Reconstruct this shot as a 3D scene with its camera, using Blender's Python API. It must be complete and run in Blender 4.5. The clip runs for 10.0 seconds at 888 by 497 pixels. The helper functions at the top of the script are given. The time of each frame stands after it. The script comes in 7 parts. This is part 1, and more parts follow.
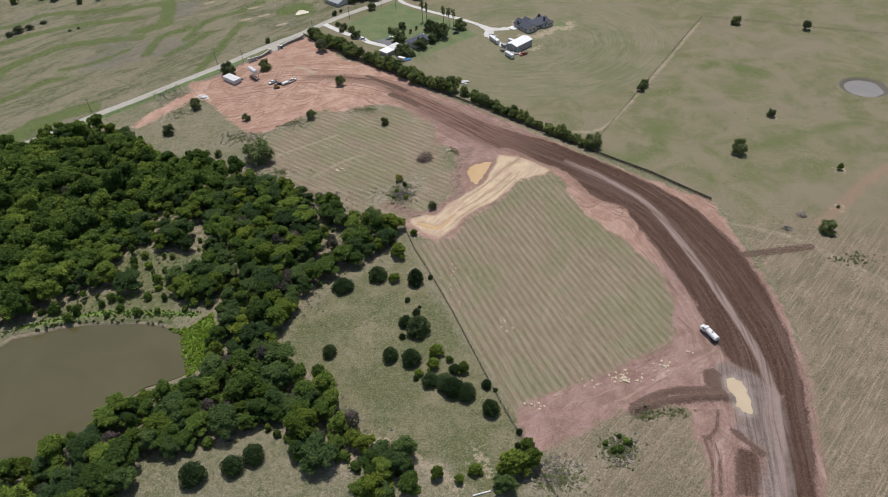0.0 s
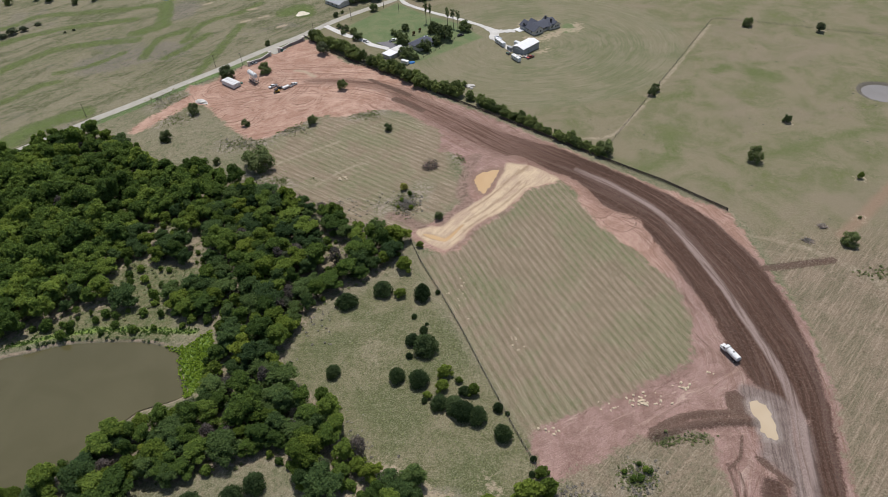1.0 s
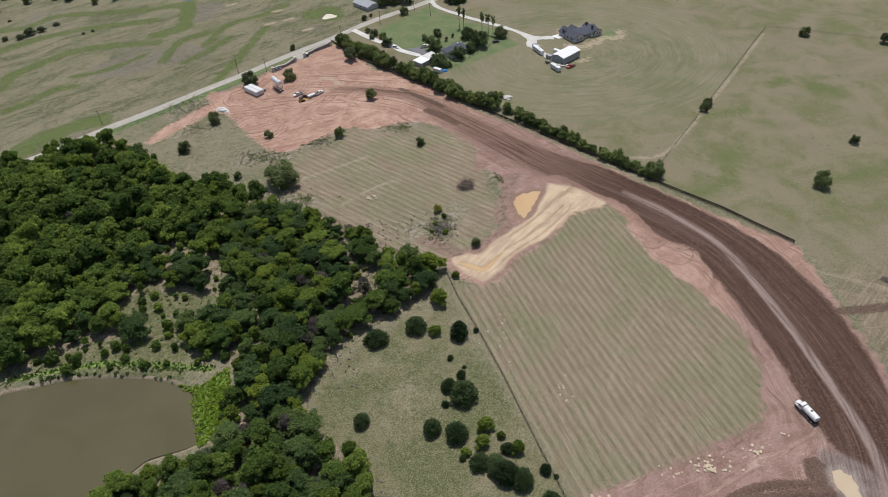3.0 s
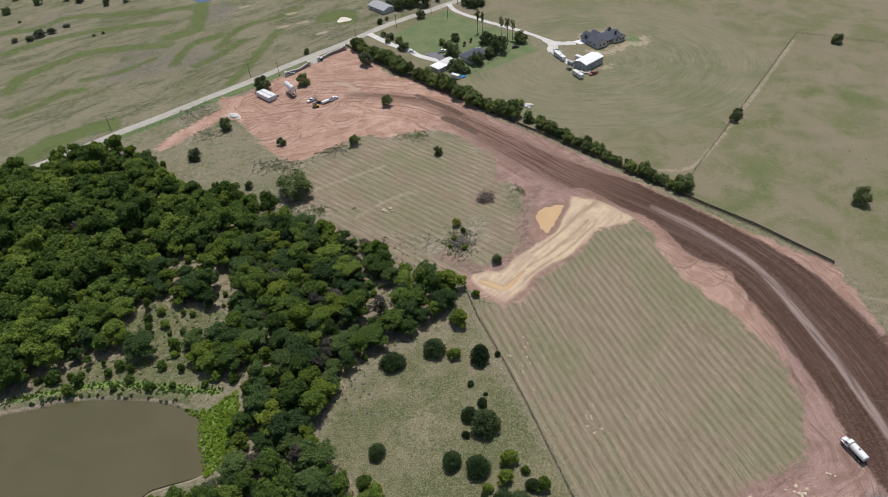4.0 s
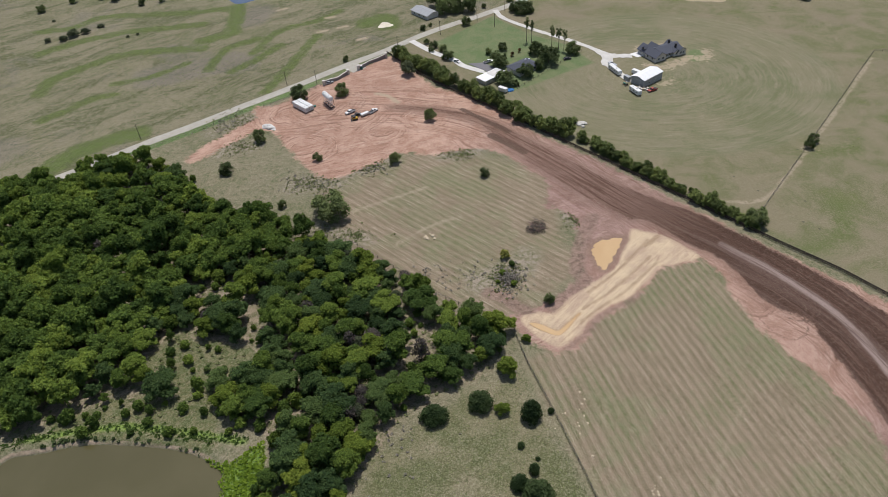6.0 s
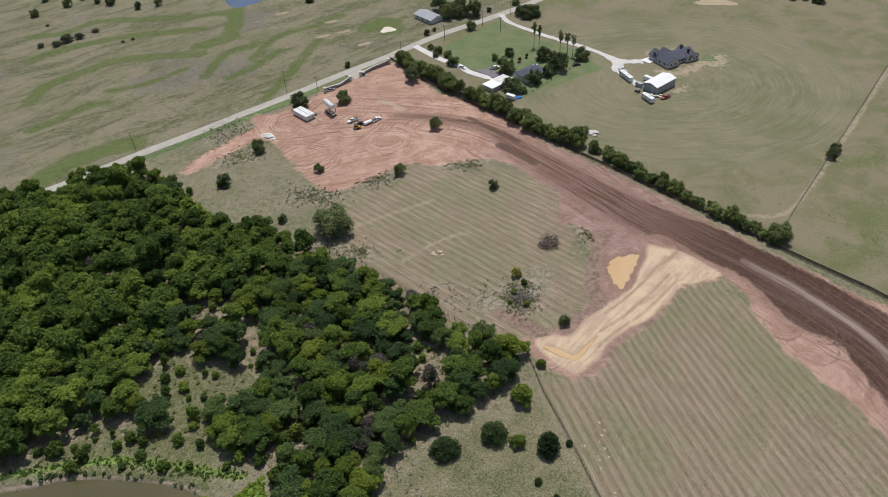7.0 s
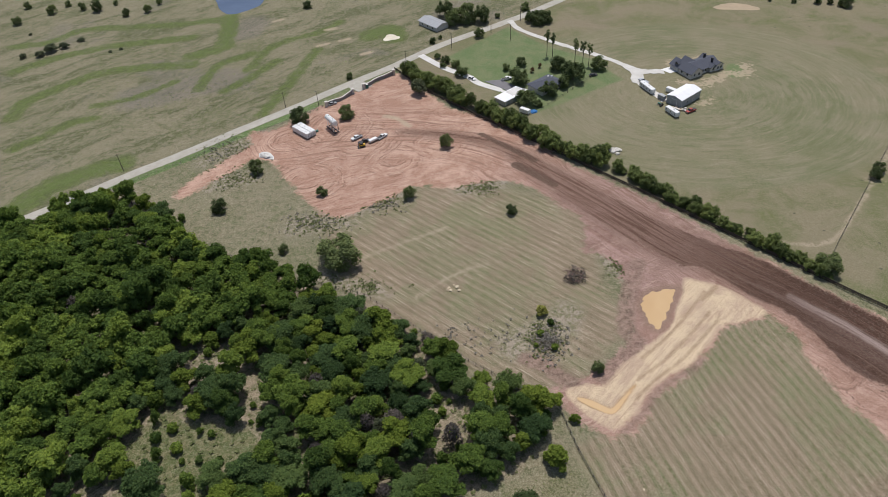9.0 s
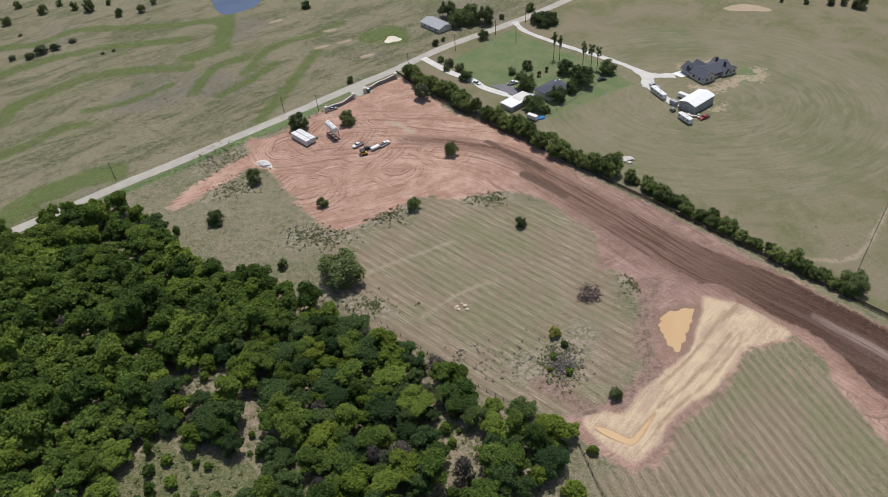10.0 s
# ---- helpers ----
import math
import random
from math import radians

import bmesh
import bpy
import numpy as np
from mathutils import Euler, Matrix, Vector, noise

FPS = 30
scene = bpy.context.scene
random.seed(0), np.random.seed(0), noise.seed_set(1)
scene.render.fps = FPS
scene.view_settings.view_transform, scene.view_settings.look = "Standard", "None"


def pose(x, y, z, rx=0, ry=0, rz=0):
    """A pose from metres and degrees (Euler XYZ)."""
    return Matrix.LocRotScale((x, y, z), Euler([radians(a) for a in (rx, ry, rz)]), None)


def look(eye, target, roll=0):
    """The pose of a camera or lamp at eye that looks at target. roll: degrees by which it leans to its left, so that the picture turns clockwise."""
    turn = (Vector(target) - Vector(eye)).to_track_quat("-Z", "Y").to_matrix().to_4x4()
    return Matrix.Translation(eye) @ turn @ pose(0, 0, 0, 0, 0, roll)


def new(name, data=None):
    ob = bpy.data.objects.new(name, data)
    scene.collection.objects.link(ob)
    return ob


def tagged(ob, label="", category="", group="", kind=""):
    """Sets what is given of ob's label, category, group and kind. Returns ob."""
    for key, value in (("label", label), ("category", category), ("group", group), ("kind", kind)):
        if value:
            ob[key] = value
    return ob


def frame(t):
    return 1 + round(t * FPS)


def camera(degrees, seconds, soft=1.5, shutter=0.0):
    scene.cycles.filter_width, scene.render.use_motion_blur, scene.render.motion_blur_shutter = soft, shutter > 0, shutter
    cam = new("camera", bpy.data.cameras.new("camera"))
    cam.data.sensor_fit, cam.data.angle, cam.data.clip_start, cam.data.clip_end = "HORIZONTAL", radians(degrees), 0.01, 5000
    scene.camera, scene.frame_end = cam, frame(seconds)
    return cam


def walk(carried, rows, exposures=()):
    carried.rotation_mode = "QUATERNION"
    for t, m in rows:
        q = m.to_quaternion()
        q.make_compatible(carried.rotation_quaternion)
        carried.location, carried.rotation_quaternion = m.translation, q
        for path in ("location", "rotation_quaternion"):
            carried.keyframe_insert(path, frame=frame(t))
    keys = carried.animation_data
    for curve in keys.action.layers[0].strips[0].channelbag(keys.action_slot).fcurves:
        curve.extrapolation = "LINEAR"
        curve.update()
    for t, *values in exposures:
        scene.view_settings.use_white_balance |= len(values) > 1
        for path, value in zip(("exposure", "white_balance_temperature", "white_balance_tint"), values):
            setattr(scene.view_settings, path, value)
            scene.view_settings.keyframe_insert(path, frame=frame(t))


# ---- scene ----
# ---- camera and its flight ----
cam = camera(65.5, 10.0, soft=0.6)
PATH = [
    (0, (3.147, 0.736, 195.269), (3.07, 2.26, 193.975), -4.0),
    (0.5, (1.338, 6.963, 194.357), (1.262, 8.484, 193.061), -4.0),
    (1, (-0.489, 13.294, 193.079), (-0.564, 14.814, 191.781), -4.0),
    (1.5, (-2.448, 19.795, 191.731), (-2.522, 21.314, 190.432), -4.0),
    (2, (-4.72, 26.464, 190.435), (-4.817, 27.981, 189.135), -4.0),
    (2.5, (-7.0, 33.347, 189.179), (-7.118, 34.862, 187.878), -4.1),
    (4, (-14.021, 53.869, 183.99), (-14.173, 55.384, 182.694), -4.2),
    (4.5, (-16.137, 60.599, 183.005), (-16.332, 62.112, 181.711), -4.3),
    (5, (-18.289, 67.014, 182.216), (-18.514, 68.521, 180.921), -4.4),
    (5.5, (-20.8, 73.438, 181.308), (-21.032, 74.942, 180.011), -4.4),
    (7, (-28.487, 93.266, 176.45), (-28.716, 94.773, 175.156), -4.4),
    (7.5, (-31.224, 99.609, 175.403), (-31.452, 101.117, 174.11), -4.5),
    (8, (-33.816, 105.843, 174.299), (-34.042, 107.353, 173.006), -4.5),
    (8.5, (-36.382, 111.949, 173.09), (-36.601, 113.458, 171.795), -4.5),
    (9, (-39.052, 118.437, 171.956), (-39.267, 119.942, 170.657), -4.5),
    (9.5, (-41.701, 124.776, 170.963), (-41.91, 126.279, 169.661), -4.5),
    (10, (-44.148, 131.367, 170.138), (-44.353, 132.865, 168.83), -4.3),
]
walk(cam, [(t, look(eye, target, roll)) for t, eye, target, roll in PATH])

# ---- world, sun, exposure ----
SUN_ELEV, SUN_AZ = radians(70.0), radians(-5.0)   # azimuth from +y towards -x
sun_dir = Vector((-math.sin(SUN_AZ) * math.cos(SUN_ELEV), math.cos(SUN_AZ) * math.cos(SUN_ELEV), math.sin(SUN_ELEV)))
world = bpy.data.worlds.new("sky")
scene.world = world
world.use_nodes = True
wn = world.node_tree
sky = wn.nodes.new("ShaderNodeTexSky")
sky.sky_type, sky.sun_disc = "NISHITA", False
sky.sun_elevation, sky.sun_rotation = SUN_ELEV, -SUN_AZ
sky.air_density, sky.dust_density = 1.0, 2.0
bg = wn.nodes["Background"]
bg.inputs["Strength"].default_value = 0.1
wn.links.new(sky.outputs[0], bg.inputs[0])
sun = new("sun", bpy.data.lights.new("sun", "SUN"))
sun.data.energy, sun.data.angle, sun.data.color = 3.2, radians(0.55), (1.0, 0.965, 0.945)
sun.matrix_world = look(sun_dir * 300, (0, 0, 0))

# ---- material helpers ----


class Nodes:
    """A small builder for procedural materials."""

    def __init__(self, name):
        self.mat = bpy.data.materials.new(name)
        self.mat.use_nodes = True
        self.tree = self.mat.node_tree
        self.tree.nodes.clear()
        self.out = self.add("ShaderNodeOutputMaterial")
        self.bsdf = self.add("ShaderNodeBsdfPrincipled")
        self.link(self.bsdf.outputs[0], self.out.inputs[0])

    def add(self, kind):
        return self.tree.nodes.new(kind)

    def link(self, a, b):
        self.tree.links.new(a, b)

    def set(self, socket, value):
        if hasattr(value, "is_linked"):
            self.link(value, socket)
        elif isinstance(value, (tuple, list)) and len(value) == 3 and socket.type == "RGBA":
            socket.default_value = (*value, 1)
        else:
            socket.default_value = value

    def pos(self):
        return self.add("ShaderNodeNewGeometry").outputs["Position"]

    def local(self):
        return self.add("ShaderNodeTexCoord").outputs["Object"]

    def island(self):
        return self.add("ShaderNodeNewGeometry").outputs["Random Per Island"]

    def per_object(self):
        return self.add("ShaderNodeObjectInfo").outputs["Random"]

    def attr(self, name):
        n = self.add("ShaderNodeAttribute")
        n.attribute_name = name
        return n.outputs["Fac"]

    def mapped(self, vec, scale=(1, 1, 1), rot=0.0):
        """Turned first about z, then scaled, so that streaks lie along a heading."""
        r = self.add("ShaderNodeVectorRotate")
        r.rotation_type = "Z_AXIS"
        self.set(r.inputs["Vector"], vec)
        r.inputs["Angle"].default_value = rot
        m = self.add("ShaderNodeVectorMath")
        m.operation = "MULTIPLY"
        self.link(r.outputs[0], m.inputs[0])
        m.inputs[1].default_value = scale
        return m.outputs[0]

    def noise(self, vec, scale=1.0, detail=3.0, rough=0.55, distortion=0.0):
        n = self.add("ShaderNodeTexNoise")
        self.set(n.inputs["Vector"], vec)
        n.inputs["Scale"].default_value = scale
        n.inputs["Detail"].default_value = detail
        n.inputs["Roughness"].default_value = rough
        n.inputs["Distortion"].default_value = distortion
        return n.outputs["Fac"]

    def math(self, op, a, b=0.0):
        n = self.add("ShaderNodeMath")
        n.operation = op
        self.set(n.inputs[0], a)
        self.set(n.inputs[1], b)
        return n.outputs[0]

    def span(self, v, a, b, c=0.0, d=1.0):
        n = self.add("ShaderNodeMapRange")
        n.interpolation_type = "SMOOTHSTEP"
        self.set(n.inputs["Value"], v)
        for i, x in enumerate((a, b, c, d)):
            n.inputs[1 + i].default_value = x
        return n.outputs[0]

    def mix(self, fac, a, b, mode="MIX"):
        n = self.add("ShaderNodeMix")
        n.data_type, n.blend_type = "RGBA", mode
        self.set(n.inputs[0], fac)
        self.set(n.inputs[6], a)
        self.set(n.inputs[7], b)
        return n.outputs[2]

    def joined(self, x, y):
        n = self.add("ShaderNodeCombineXYZ")
        self.set(n.inputs[0], x)
        self.set(n.inputs[1], y)
        return n.outputs[0]

    def bump(self, height, strength=0.5, distance=0.1):
        n = self.add("ShaderNodeBump")
        n.inputs["Strength"].default_value = strength
        n.inputs["Distance"].default_value = distance
        self.set(n.inputs["Height"], height)
        self.link(n.outputs[0], self.bsdf.inputs["Normal"])

    def done(self, colour, rough=0.9, metal=0.0, spec=0.3):
        self.set(self.bsdf.inputs["Base Color"], colour)
        self.set(self.bsdf.inputs["Roughness"], rough)
        self.bsdf.inputs["Metallic"].default_value = metal
        self.bsdf.inputs["Specular IOR Level"].default_value = spec
        return self.mat


def painted(name, colour, rough=0.45, metal=0.0, dirt=0.35, grime=(0.2, 0.14, 0.1), scale=1.2):
    """Paint, metal or plastic with a little dust and fading."""
    n = Nodes(name)
    p = n.local()
    a = n.noise(p, scale, 4, 0.6)
    b = n.noise(p, scale * 9, 2, 0.5)
    c = n.mix(n.math("MULTIPLY", n.span(a, 0.45, 0.8), dirt), colour, grime)
    c = n.mix(n.span(b, 0.3, 0.7, 0.0, 0.14), c, tuple(x * 0.75 for x in colour))
    return n.done(c, n.span(a, 0.3, 0.8, rough, min(1.0, rough + 0.25)), metal, 0.45)


WHITE = painted("white_paint", (0.74, 0.74, 0.72), 0.4, dirt=0.3)
ROOF_WHITE = painted("white_sheet_roof", (0.8, 0.8, 0.8), 0.4, 0.0, dirt=0.12, scale=0.4)
STEEL_GREY = painted("grey_sheet_metal", (0.33, 0.34, 0.35), 0.5, 0.1, dirt=0.2, scale=0.5)
DARK_STEEL = painted("dark_steel", (0.035, 0.035, 0.04), 0.55, dirt=0.5)
BLACK_FENCE = painted("dark_stained_timber", (0.035, 0.027, 0.022), 0.8, dirt=0.3)
BRANCH = painted("grey_cut_wood", (0.3, 0.25, 0.22), 0.95, dirt=0.3)
BRANCH_BROWN = painted("brown_cut_wood", (0.2, 0.13, 0.115), 0.95, dirt=0.3)
GREY_WOOD = painted("weathered_post_wood", (0.16, 0.13, 0.1), 0.9, dirt=0.3)
RUBBER = painted("tyre_rubber", (0.018, 0.018, 0.018), 0.85, dirt=0.6)
YELLOW = painted("yellow_machine_paint", (0.55, 0.33, 0.03), 0.5, dirt=0.4)
RED = painted("red_paint", (0.35, 0.05, 0.04), 0.5, dirt=0.3)
BLUE = painted("blue_tarpaulin", (0.02, 0.16, 0.42), 0.5, dirt=0.1)
TEAL = painted("green_plastic", (0.04, 0.16, 0.13), 0.5, dirt=0.2)
SILVER = painted("silver_paint", (0.42, 0.44, 0.46), 0.35, 0.4, dirt=0.2)
GLASS_DARK = painted("tinted_glass", (0.02, 0.025, 0.03), 0.08, dirt=0.15)
STUCCO = painted("pale_stucco", (0.55, 0.52, 0.47), 0.85, dirt=0.25, scale=0.6)
BRICK_GREY = painted("grey_brick", (0.27, 0.25, 0.24), 0.9, dirt=0.4, grime=(0.16, 0.13, 0.12), scale=3.0)
CAPSTONE = painted("pale_cast_stone", (0.6, 0.57, 0.52), 0.85, dirt=0.25)
WOOD_POLE = painted("tarred_pole_wood", (0.07, 0.055, 0.045), 0.85, dirt=0.2)


def make_shingle():
    n = Nodes("dark_roof_shingles")
    p = n.local()
    a = n.noise(n.mapped(p, (1.5, 1.5, 7)), 1.0, 3, 0.6)
    b = n.noise(p, 6.0, 2, 0.6)
    c = n.mix(a, (0.055, 0.062, 0.083), (0.115, 0.122, 0.15))
    c = n.mix(n.span(b, 0.35, 0.75), c, (0.08, 0.084, 0.1))
    n.bump(b, 0.4, 0.03)
    return n.done(c, 0.85)


SHINGLE = make_shingle()


def make_leaves(name, dark, light, yellow, joined=False):
    """Foliage: each spray of leaves and each tree differs a little."""
    n = Nodes(name)
    i = n.island()
    o = n.attr("tint") if joined else n.per_object()
    c = n.mix(i, dark, light)
    c = n.mix(n.span(o, 0.55, 1.0, 0.0, 0.75), c, n.mix(i, light, yellow))
    c = n.mix(n.span(o, 0.45, 0.08, 0.0, 0.75), c, n.mix(i, tuple(x * k for x, k in zip(dark, (0.5, 0.58, 0.7))), dark))
    c = n.mix(n.math("MULTIPLY", n.span(n.noise(n.pos(), 0.5, 2), 0.5, 0.7), 0.35), c, tuple(x * 0.7 for x in dark))
    n.done(c, 0.75, 0.0, 0.15)
    # light passes through the leaves
    thin = n.add("ShaderNodeBsdfTranslucent")
    n.set(thin.inputs["Color"], n.mix(0.35, c, (0.14, 0.175, 0.035)))
    both = n.add("ShaderNodeMixShader")
    both.inputs[0].default_value = 0.42
    n.link(n.bsdf.outputs[0], both.inputs[1])
    n.link(thin.outputs[0], both.inputs[2])
    n.link(both.outputs[0], n.out.inputs[0])
    return n.mat


LEAF_OAK = make_leaves("broad_leaves", (0.0683, 0.119, 0.0264), (0.184, 0.265, 0.0489), (0.274, 0.345, 0.0564))
LEAF_DEEP = make_leaves("deep_green_leaves", (0.0489, 0.0924, 0.0316), (0.13, 0.196, 0.0594), (0.172, 0.231, 0.0674))
LEAF_BRIGHT = make_leaves("bright_green_leaves", (0.0982, 0.148, 0.0222), (0.219, 0.284, 0.0414), (0.283, 0.329, 0.0508))
LEAF_FAR = make_leaves("wood_leaves", (0.0731, 0.128, 0.0282), (0.198, 0.284, 0.0524), (0.315, 0.383, 0.0605), True)
LEAF_LONE = make_leaves("oak_leaves", (0.088, 0.118, 0.046), (0.205, 0.25, 0.1), (0.23, 0.275, 0.1))
LEAF_ROW = make_leaves("hedgerow_leaves", (0.12, 0.155, 0.052), (0.265, 0.32, 0.105), (0.3, 0.35, 0.105))
LEAF_CEDAR = make_leaves("cedar_sprays", (0.0276, 0.0517, 0.0184), (0.0759, 0.115, 0.0414), (0.0978, 0.132, 0.0552))
WEED = make_leaves("weed_leaves", (0.16, 0.19, 0.075), (0.27, 0.29, 0.135), (0.22, 0.25, 0.1))
DRY_WEED = make_leaves("dry_weed_stems", (0.3, 0.265, 0.215), (0.5, 0.45, 0.38), (0.42, 0.36, 0.28))
LEAF_LIGHT = make_leaves("young_leaves", (0.1, 0.15, 0.024), (0.19, 0.255, 0.04), (0.215, 0.275, 0.045))
LEAF_REED = make_leaves("reed_blades", (0.12, 0.2, 0.02), (0.25, 0.36, 0.04), (0.28, 0.38, 0.05), True)
LEAF_YELLOW = make_leaves("yellowing_leaves", (0.36, 0.34, 0.08), (0.58, 0.54, 0.15), (0.56, 0.53, 0.14))
LEAF_PALE = make_leaves("silvery_leaves", (0.085, 0.105, 0.06), (0.165, 0.185, 0.105), (0.16, 0.18, 0.09))
LEAF_DEAD = make_leaves("dead_twigs", (0.09, 0.075, 0.07), (0.2, 0.17, 0.155), (0.16, 0.125, 0.11))
LEAF_RUST = make_leaves("rusty_leaves", (0.09, 0.05, 0.03), (0.16, 0.08, 0.05), (0.12, 0.09, 0.04))


def make_bark():
    n = Nodes("bark")
    p = n.local()
    a = n.noise(n.mapped(p, (6, 6, 1.2)), 1.0, 4, 0.65)
    c = n.mix(a, (0.05, 0.038, 0.03), (0.16, 0.13, 0.105))
    n.bump(a, 0.6, 0.05)
    return n.done(c, 0.95)


BARK = make_bark()


def make_water(name, colour, pale, rough=0.06, wave=0.02):
    n = Nodes(name)
    p = n.pos()
    a = n.noise(p, 0.05, 3, 0.5, 0.6)
    c = n.mix(n.span(a, 0.3, 0.75), colour, pale)
    n.bump(n.noise(n.mapped(p, (1.0, 2.2, 1)), 0.9, 3, 0.6), 0.12, wave)
    return n.done(c, rough, 0.0, 0.5)


WATER_POND = make_water("murky_pond_water", (0.088, 0.078, 0.034), (0.102, 0.09, 0.042), 0.12)
WATER_MUD = make_water("muddy_puddle_water", (0.50, 0.33, 0.165), (0.55, 0.38, 0.2), 0.16, 0.005)
WATER_TAN = make_water("tan_puddle_water", (0.48, 0.375, 0.245), (0.52, 0.42, 0.29), 0.16, 0.005)
WATER_PALE = make_water("silty_stock_pond_water", (0.215, 0.195, 0.17), (0.26, 0.24, 0.21), 0.12)
WATER_BLUE = make_water("clear_pond_water", (0.07, 0.095, 0.15), (0.09, 0.12, 0.18), 0.1)


def make_gravel(name, a, b, scale=1.0):
    n = Nodes(name)
    p = n.pos()
    f = n.noise(p, 0.18 * scale, 5, 0.7)
    g = n.noise(p, 3.0 * scale, 3, 0.7)
    c = n.mix(n.span(f, 0.3, 0.72), a, b)
    c = n.mix(n.span(g, 0.3, 0.75, 0.0, 0.5), c, tuple(x * 0.72 for x in a))
    n.bump(g, 0.5, 0.04)
    return n.done(c, 0.92)


ROAD_PALE = make_gravel("worn_pale_road_surface", (0.37, 0.345, 0.29), (0.46, 0.435, 0.375))
DRIVE_WHITE = make_gravel("white_gravel", (0.62, 0.6, 0.56), (0.5, 0.475, 0.42))
CONCRETE = make_gravel("pale_concrete", (0.68, 0.66, 0.62), (0.56, 0.54, 0.5), 0.6)
CONCRETE_NEW = make_gravel("new_white_concrete", (0.8, 0.79, 0.76), (0.74, 0.73, 0.7), 0.6)
ASPHALT = make_gravel("faded_asphalt", (0.17, 0.165, 0.175), (0.22, 0.21, 0.215))
STONE = make_gravel("pale_limestone", (0.62, 0.52, 0.37), (0.5, 0.4, 0.28), 2.0)
CALICHE = make_gravel("white_caliche", (0.72, 0.67, 0.55), (0.58, 0.51, 0.38), 1.5)


# ---- plan: outlines on the ground, in metres ----
COUNTY = [(-219.8, 362.7), (-201.2, 381.2), (-181.1, 401.2), (-159.2, 422.9), (-135.6, 447.2), (-109.6, 473.8), (-81.1, 503.8), (-48.3, 530.5), (-14.5, 564.2)]
DIRT_EAST = [(-173.3, 404.7), (-159.9, 404.6), (-139.3, 429.8), (-123.5, 446.3), (-108.2, 463.9), (-94.8, 452.4), (-75.1, 426.3), (-61, 419.8), (-47.4, 407), (-32.2, 393.7), (-20.5, 379.6), (-9.4, 369.4), (9.1, 354.2), (18.5, 345), (35.5, 327.6), (51, 312.8), (64.7, 298.4), (73.5, 290.3)]
DIRT_WEST = [(-167, 391.5), (-188.7, 356.5), (-183.6, 349.8), (-160.5, 379.1), (-143.7, 365), (-132.7, 351.3), (-115.1, 335.8), (-104.6, 340.6), (-92.4, 350.6), (-83.9, 357.6), (-69.8, 357), (-58.3, 359.8), (-46.7, 362.7), (-35.2, 358.9), (-24.4, 347.2), (-16.1, 340.3), (-12.6, 330.4), (-15.6, 317.8), (-7.8, 316.5), (-3.7, 309.3), (-0.4, 297.1), (-1.3, 283.3), (-3.7, 271.7), (-13.4, 260.6), (-22, 255.2), (-28.7, 251.9)]
SAND = [(-24.5, 251.7), (-18.0, 254.6), (-12.1, 254.7), (-8.3, 259.9), (0.5, 269.1), (9.8, 278.8), (14.5, 288.9), (18.3, 299.7), (20.1, 303.3), (26.2, 301.5), (32.6, 298.7), (39.3, 292.2), (43.7, 286.5), (30.6, 281.9), (26.7, 279.8), (24.1, 275.7), (17.1, 266.3), (13.0, 262.2), (3.7, 256.2), (-2.0, 248.3), (-5.4, 242.8), (-9.8, 239.0), (-12.5, 239.3), (-17.3, 242.8), (-21.0, 246.1)]
MUDPOND = [(3.5, 290.7), (4.8, 294.0), (7.6, 296.2), (12.9, 297.7), (16.0, 297.5), (14.2, 294.2), (12.4, 288.9), (9.7, 283.8), (7.2, 278.8), (5.6, 279.9), (4.3, 283.6), (3.4, 287.4)]
BASIN = [(-20.8, 249.6), (-16.8, 248.8), (-12.9, 246.6), (-10.9, 246.1), (-8.7, 248.7), (-4.8, 253.5), (-3.0, 255.0), (-5.1, 251.5), (-8.6, 246.2), (-11.2, 244.1), (-15.4, 245.5), (-19.3, 247.7)]
GROOVES = [[(-2.0, 257.0), (-1.0, 258.1), (8.8, 267.1), (19.8, 280.3), (25.1, 287.2)], [(0.1, 265.7), (10.3, 276.4), (19.7, 289.0), (25.3, 297.1)], [(-3.4, 249.6), (2.0, 256.1), (12.8, 266.2), (21.7, 276.8), (27.6, 284.2)]]
ROAD_OUT = [(46.7, 314.6), (67.3, 295.6), (90.6, 272.7), (106, 250.7), (114.5, 228.9), (118.6, 205.5), (118.5, 180.5), (116.5, 158.8), (112.1, 137.5), (103.8, 110)]
ROAD_IN = [(25.5, 309.6), (41.5, 293.5), (51.8, 285.1), (62.1, 263.2), (73.9, 255.8), (76.1, 247.1), (80.9, 229.0), (84.6, 214.2), (88.0, 200.4), (90.1, 187.8), (90.6, 174.6), (94.1, 162.3), (101.5, 151.9), (107.3, 146.9)]
VERGE_IN = [(47.3, 283), (48.4, 278.5), (55.6, 254.8), (64.6, 239.7), (73.0, 225.7), (78.8, 214.5), (81.4, 200.8), (80.5, 188.2), (77.2, 176.6), (76, 173.8)]
VERGE_OUT = [(71.2, 301.7), (114.3, 257.5), (116.8, 240.5), (117.5, 230.6), (121.7, 189.3), (118.5, 156.2), (113.9, 137.5), (107.1, 109.9)]
LIGHT = [(53.1, 295.2), (72.4, 276.3), (86.6, 254.9), (95.6, 220.7), (100.2, 196.6), (104.5, 169.8), (104.3, 151.8), (100.7, 133.5), (93.2, 110.2)]
TRACK = [(-94.4, 403.3), (-73.1, 400.9), (-52.2, 392.4), (-39.7, 382.6), (-28, 370), (-10.9, 351), (6, 330.8), (22.8, 312.9), (38.1, 298.4), (51.5, 284.1), (66.8, 272.4)]
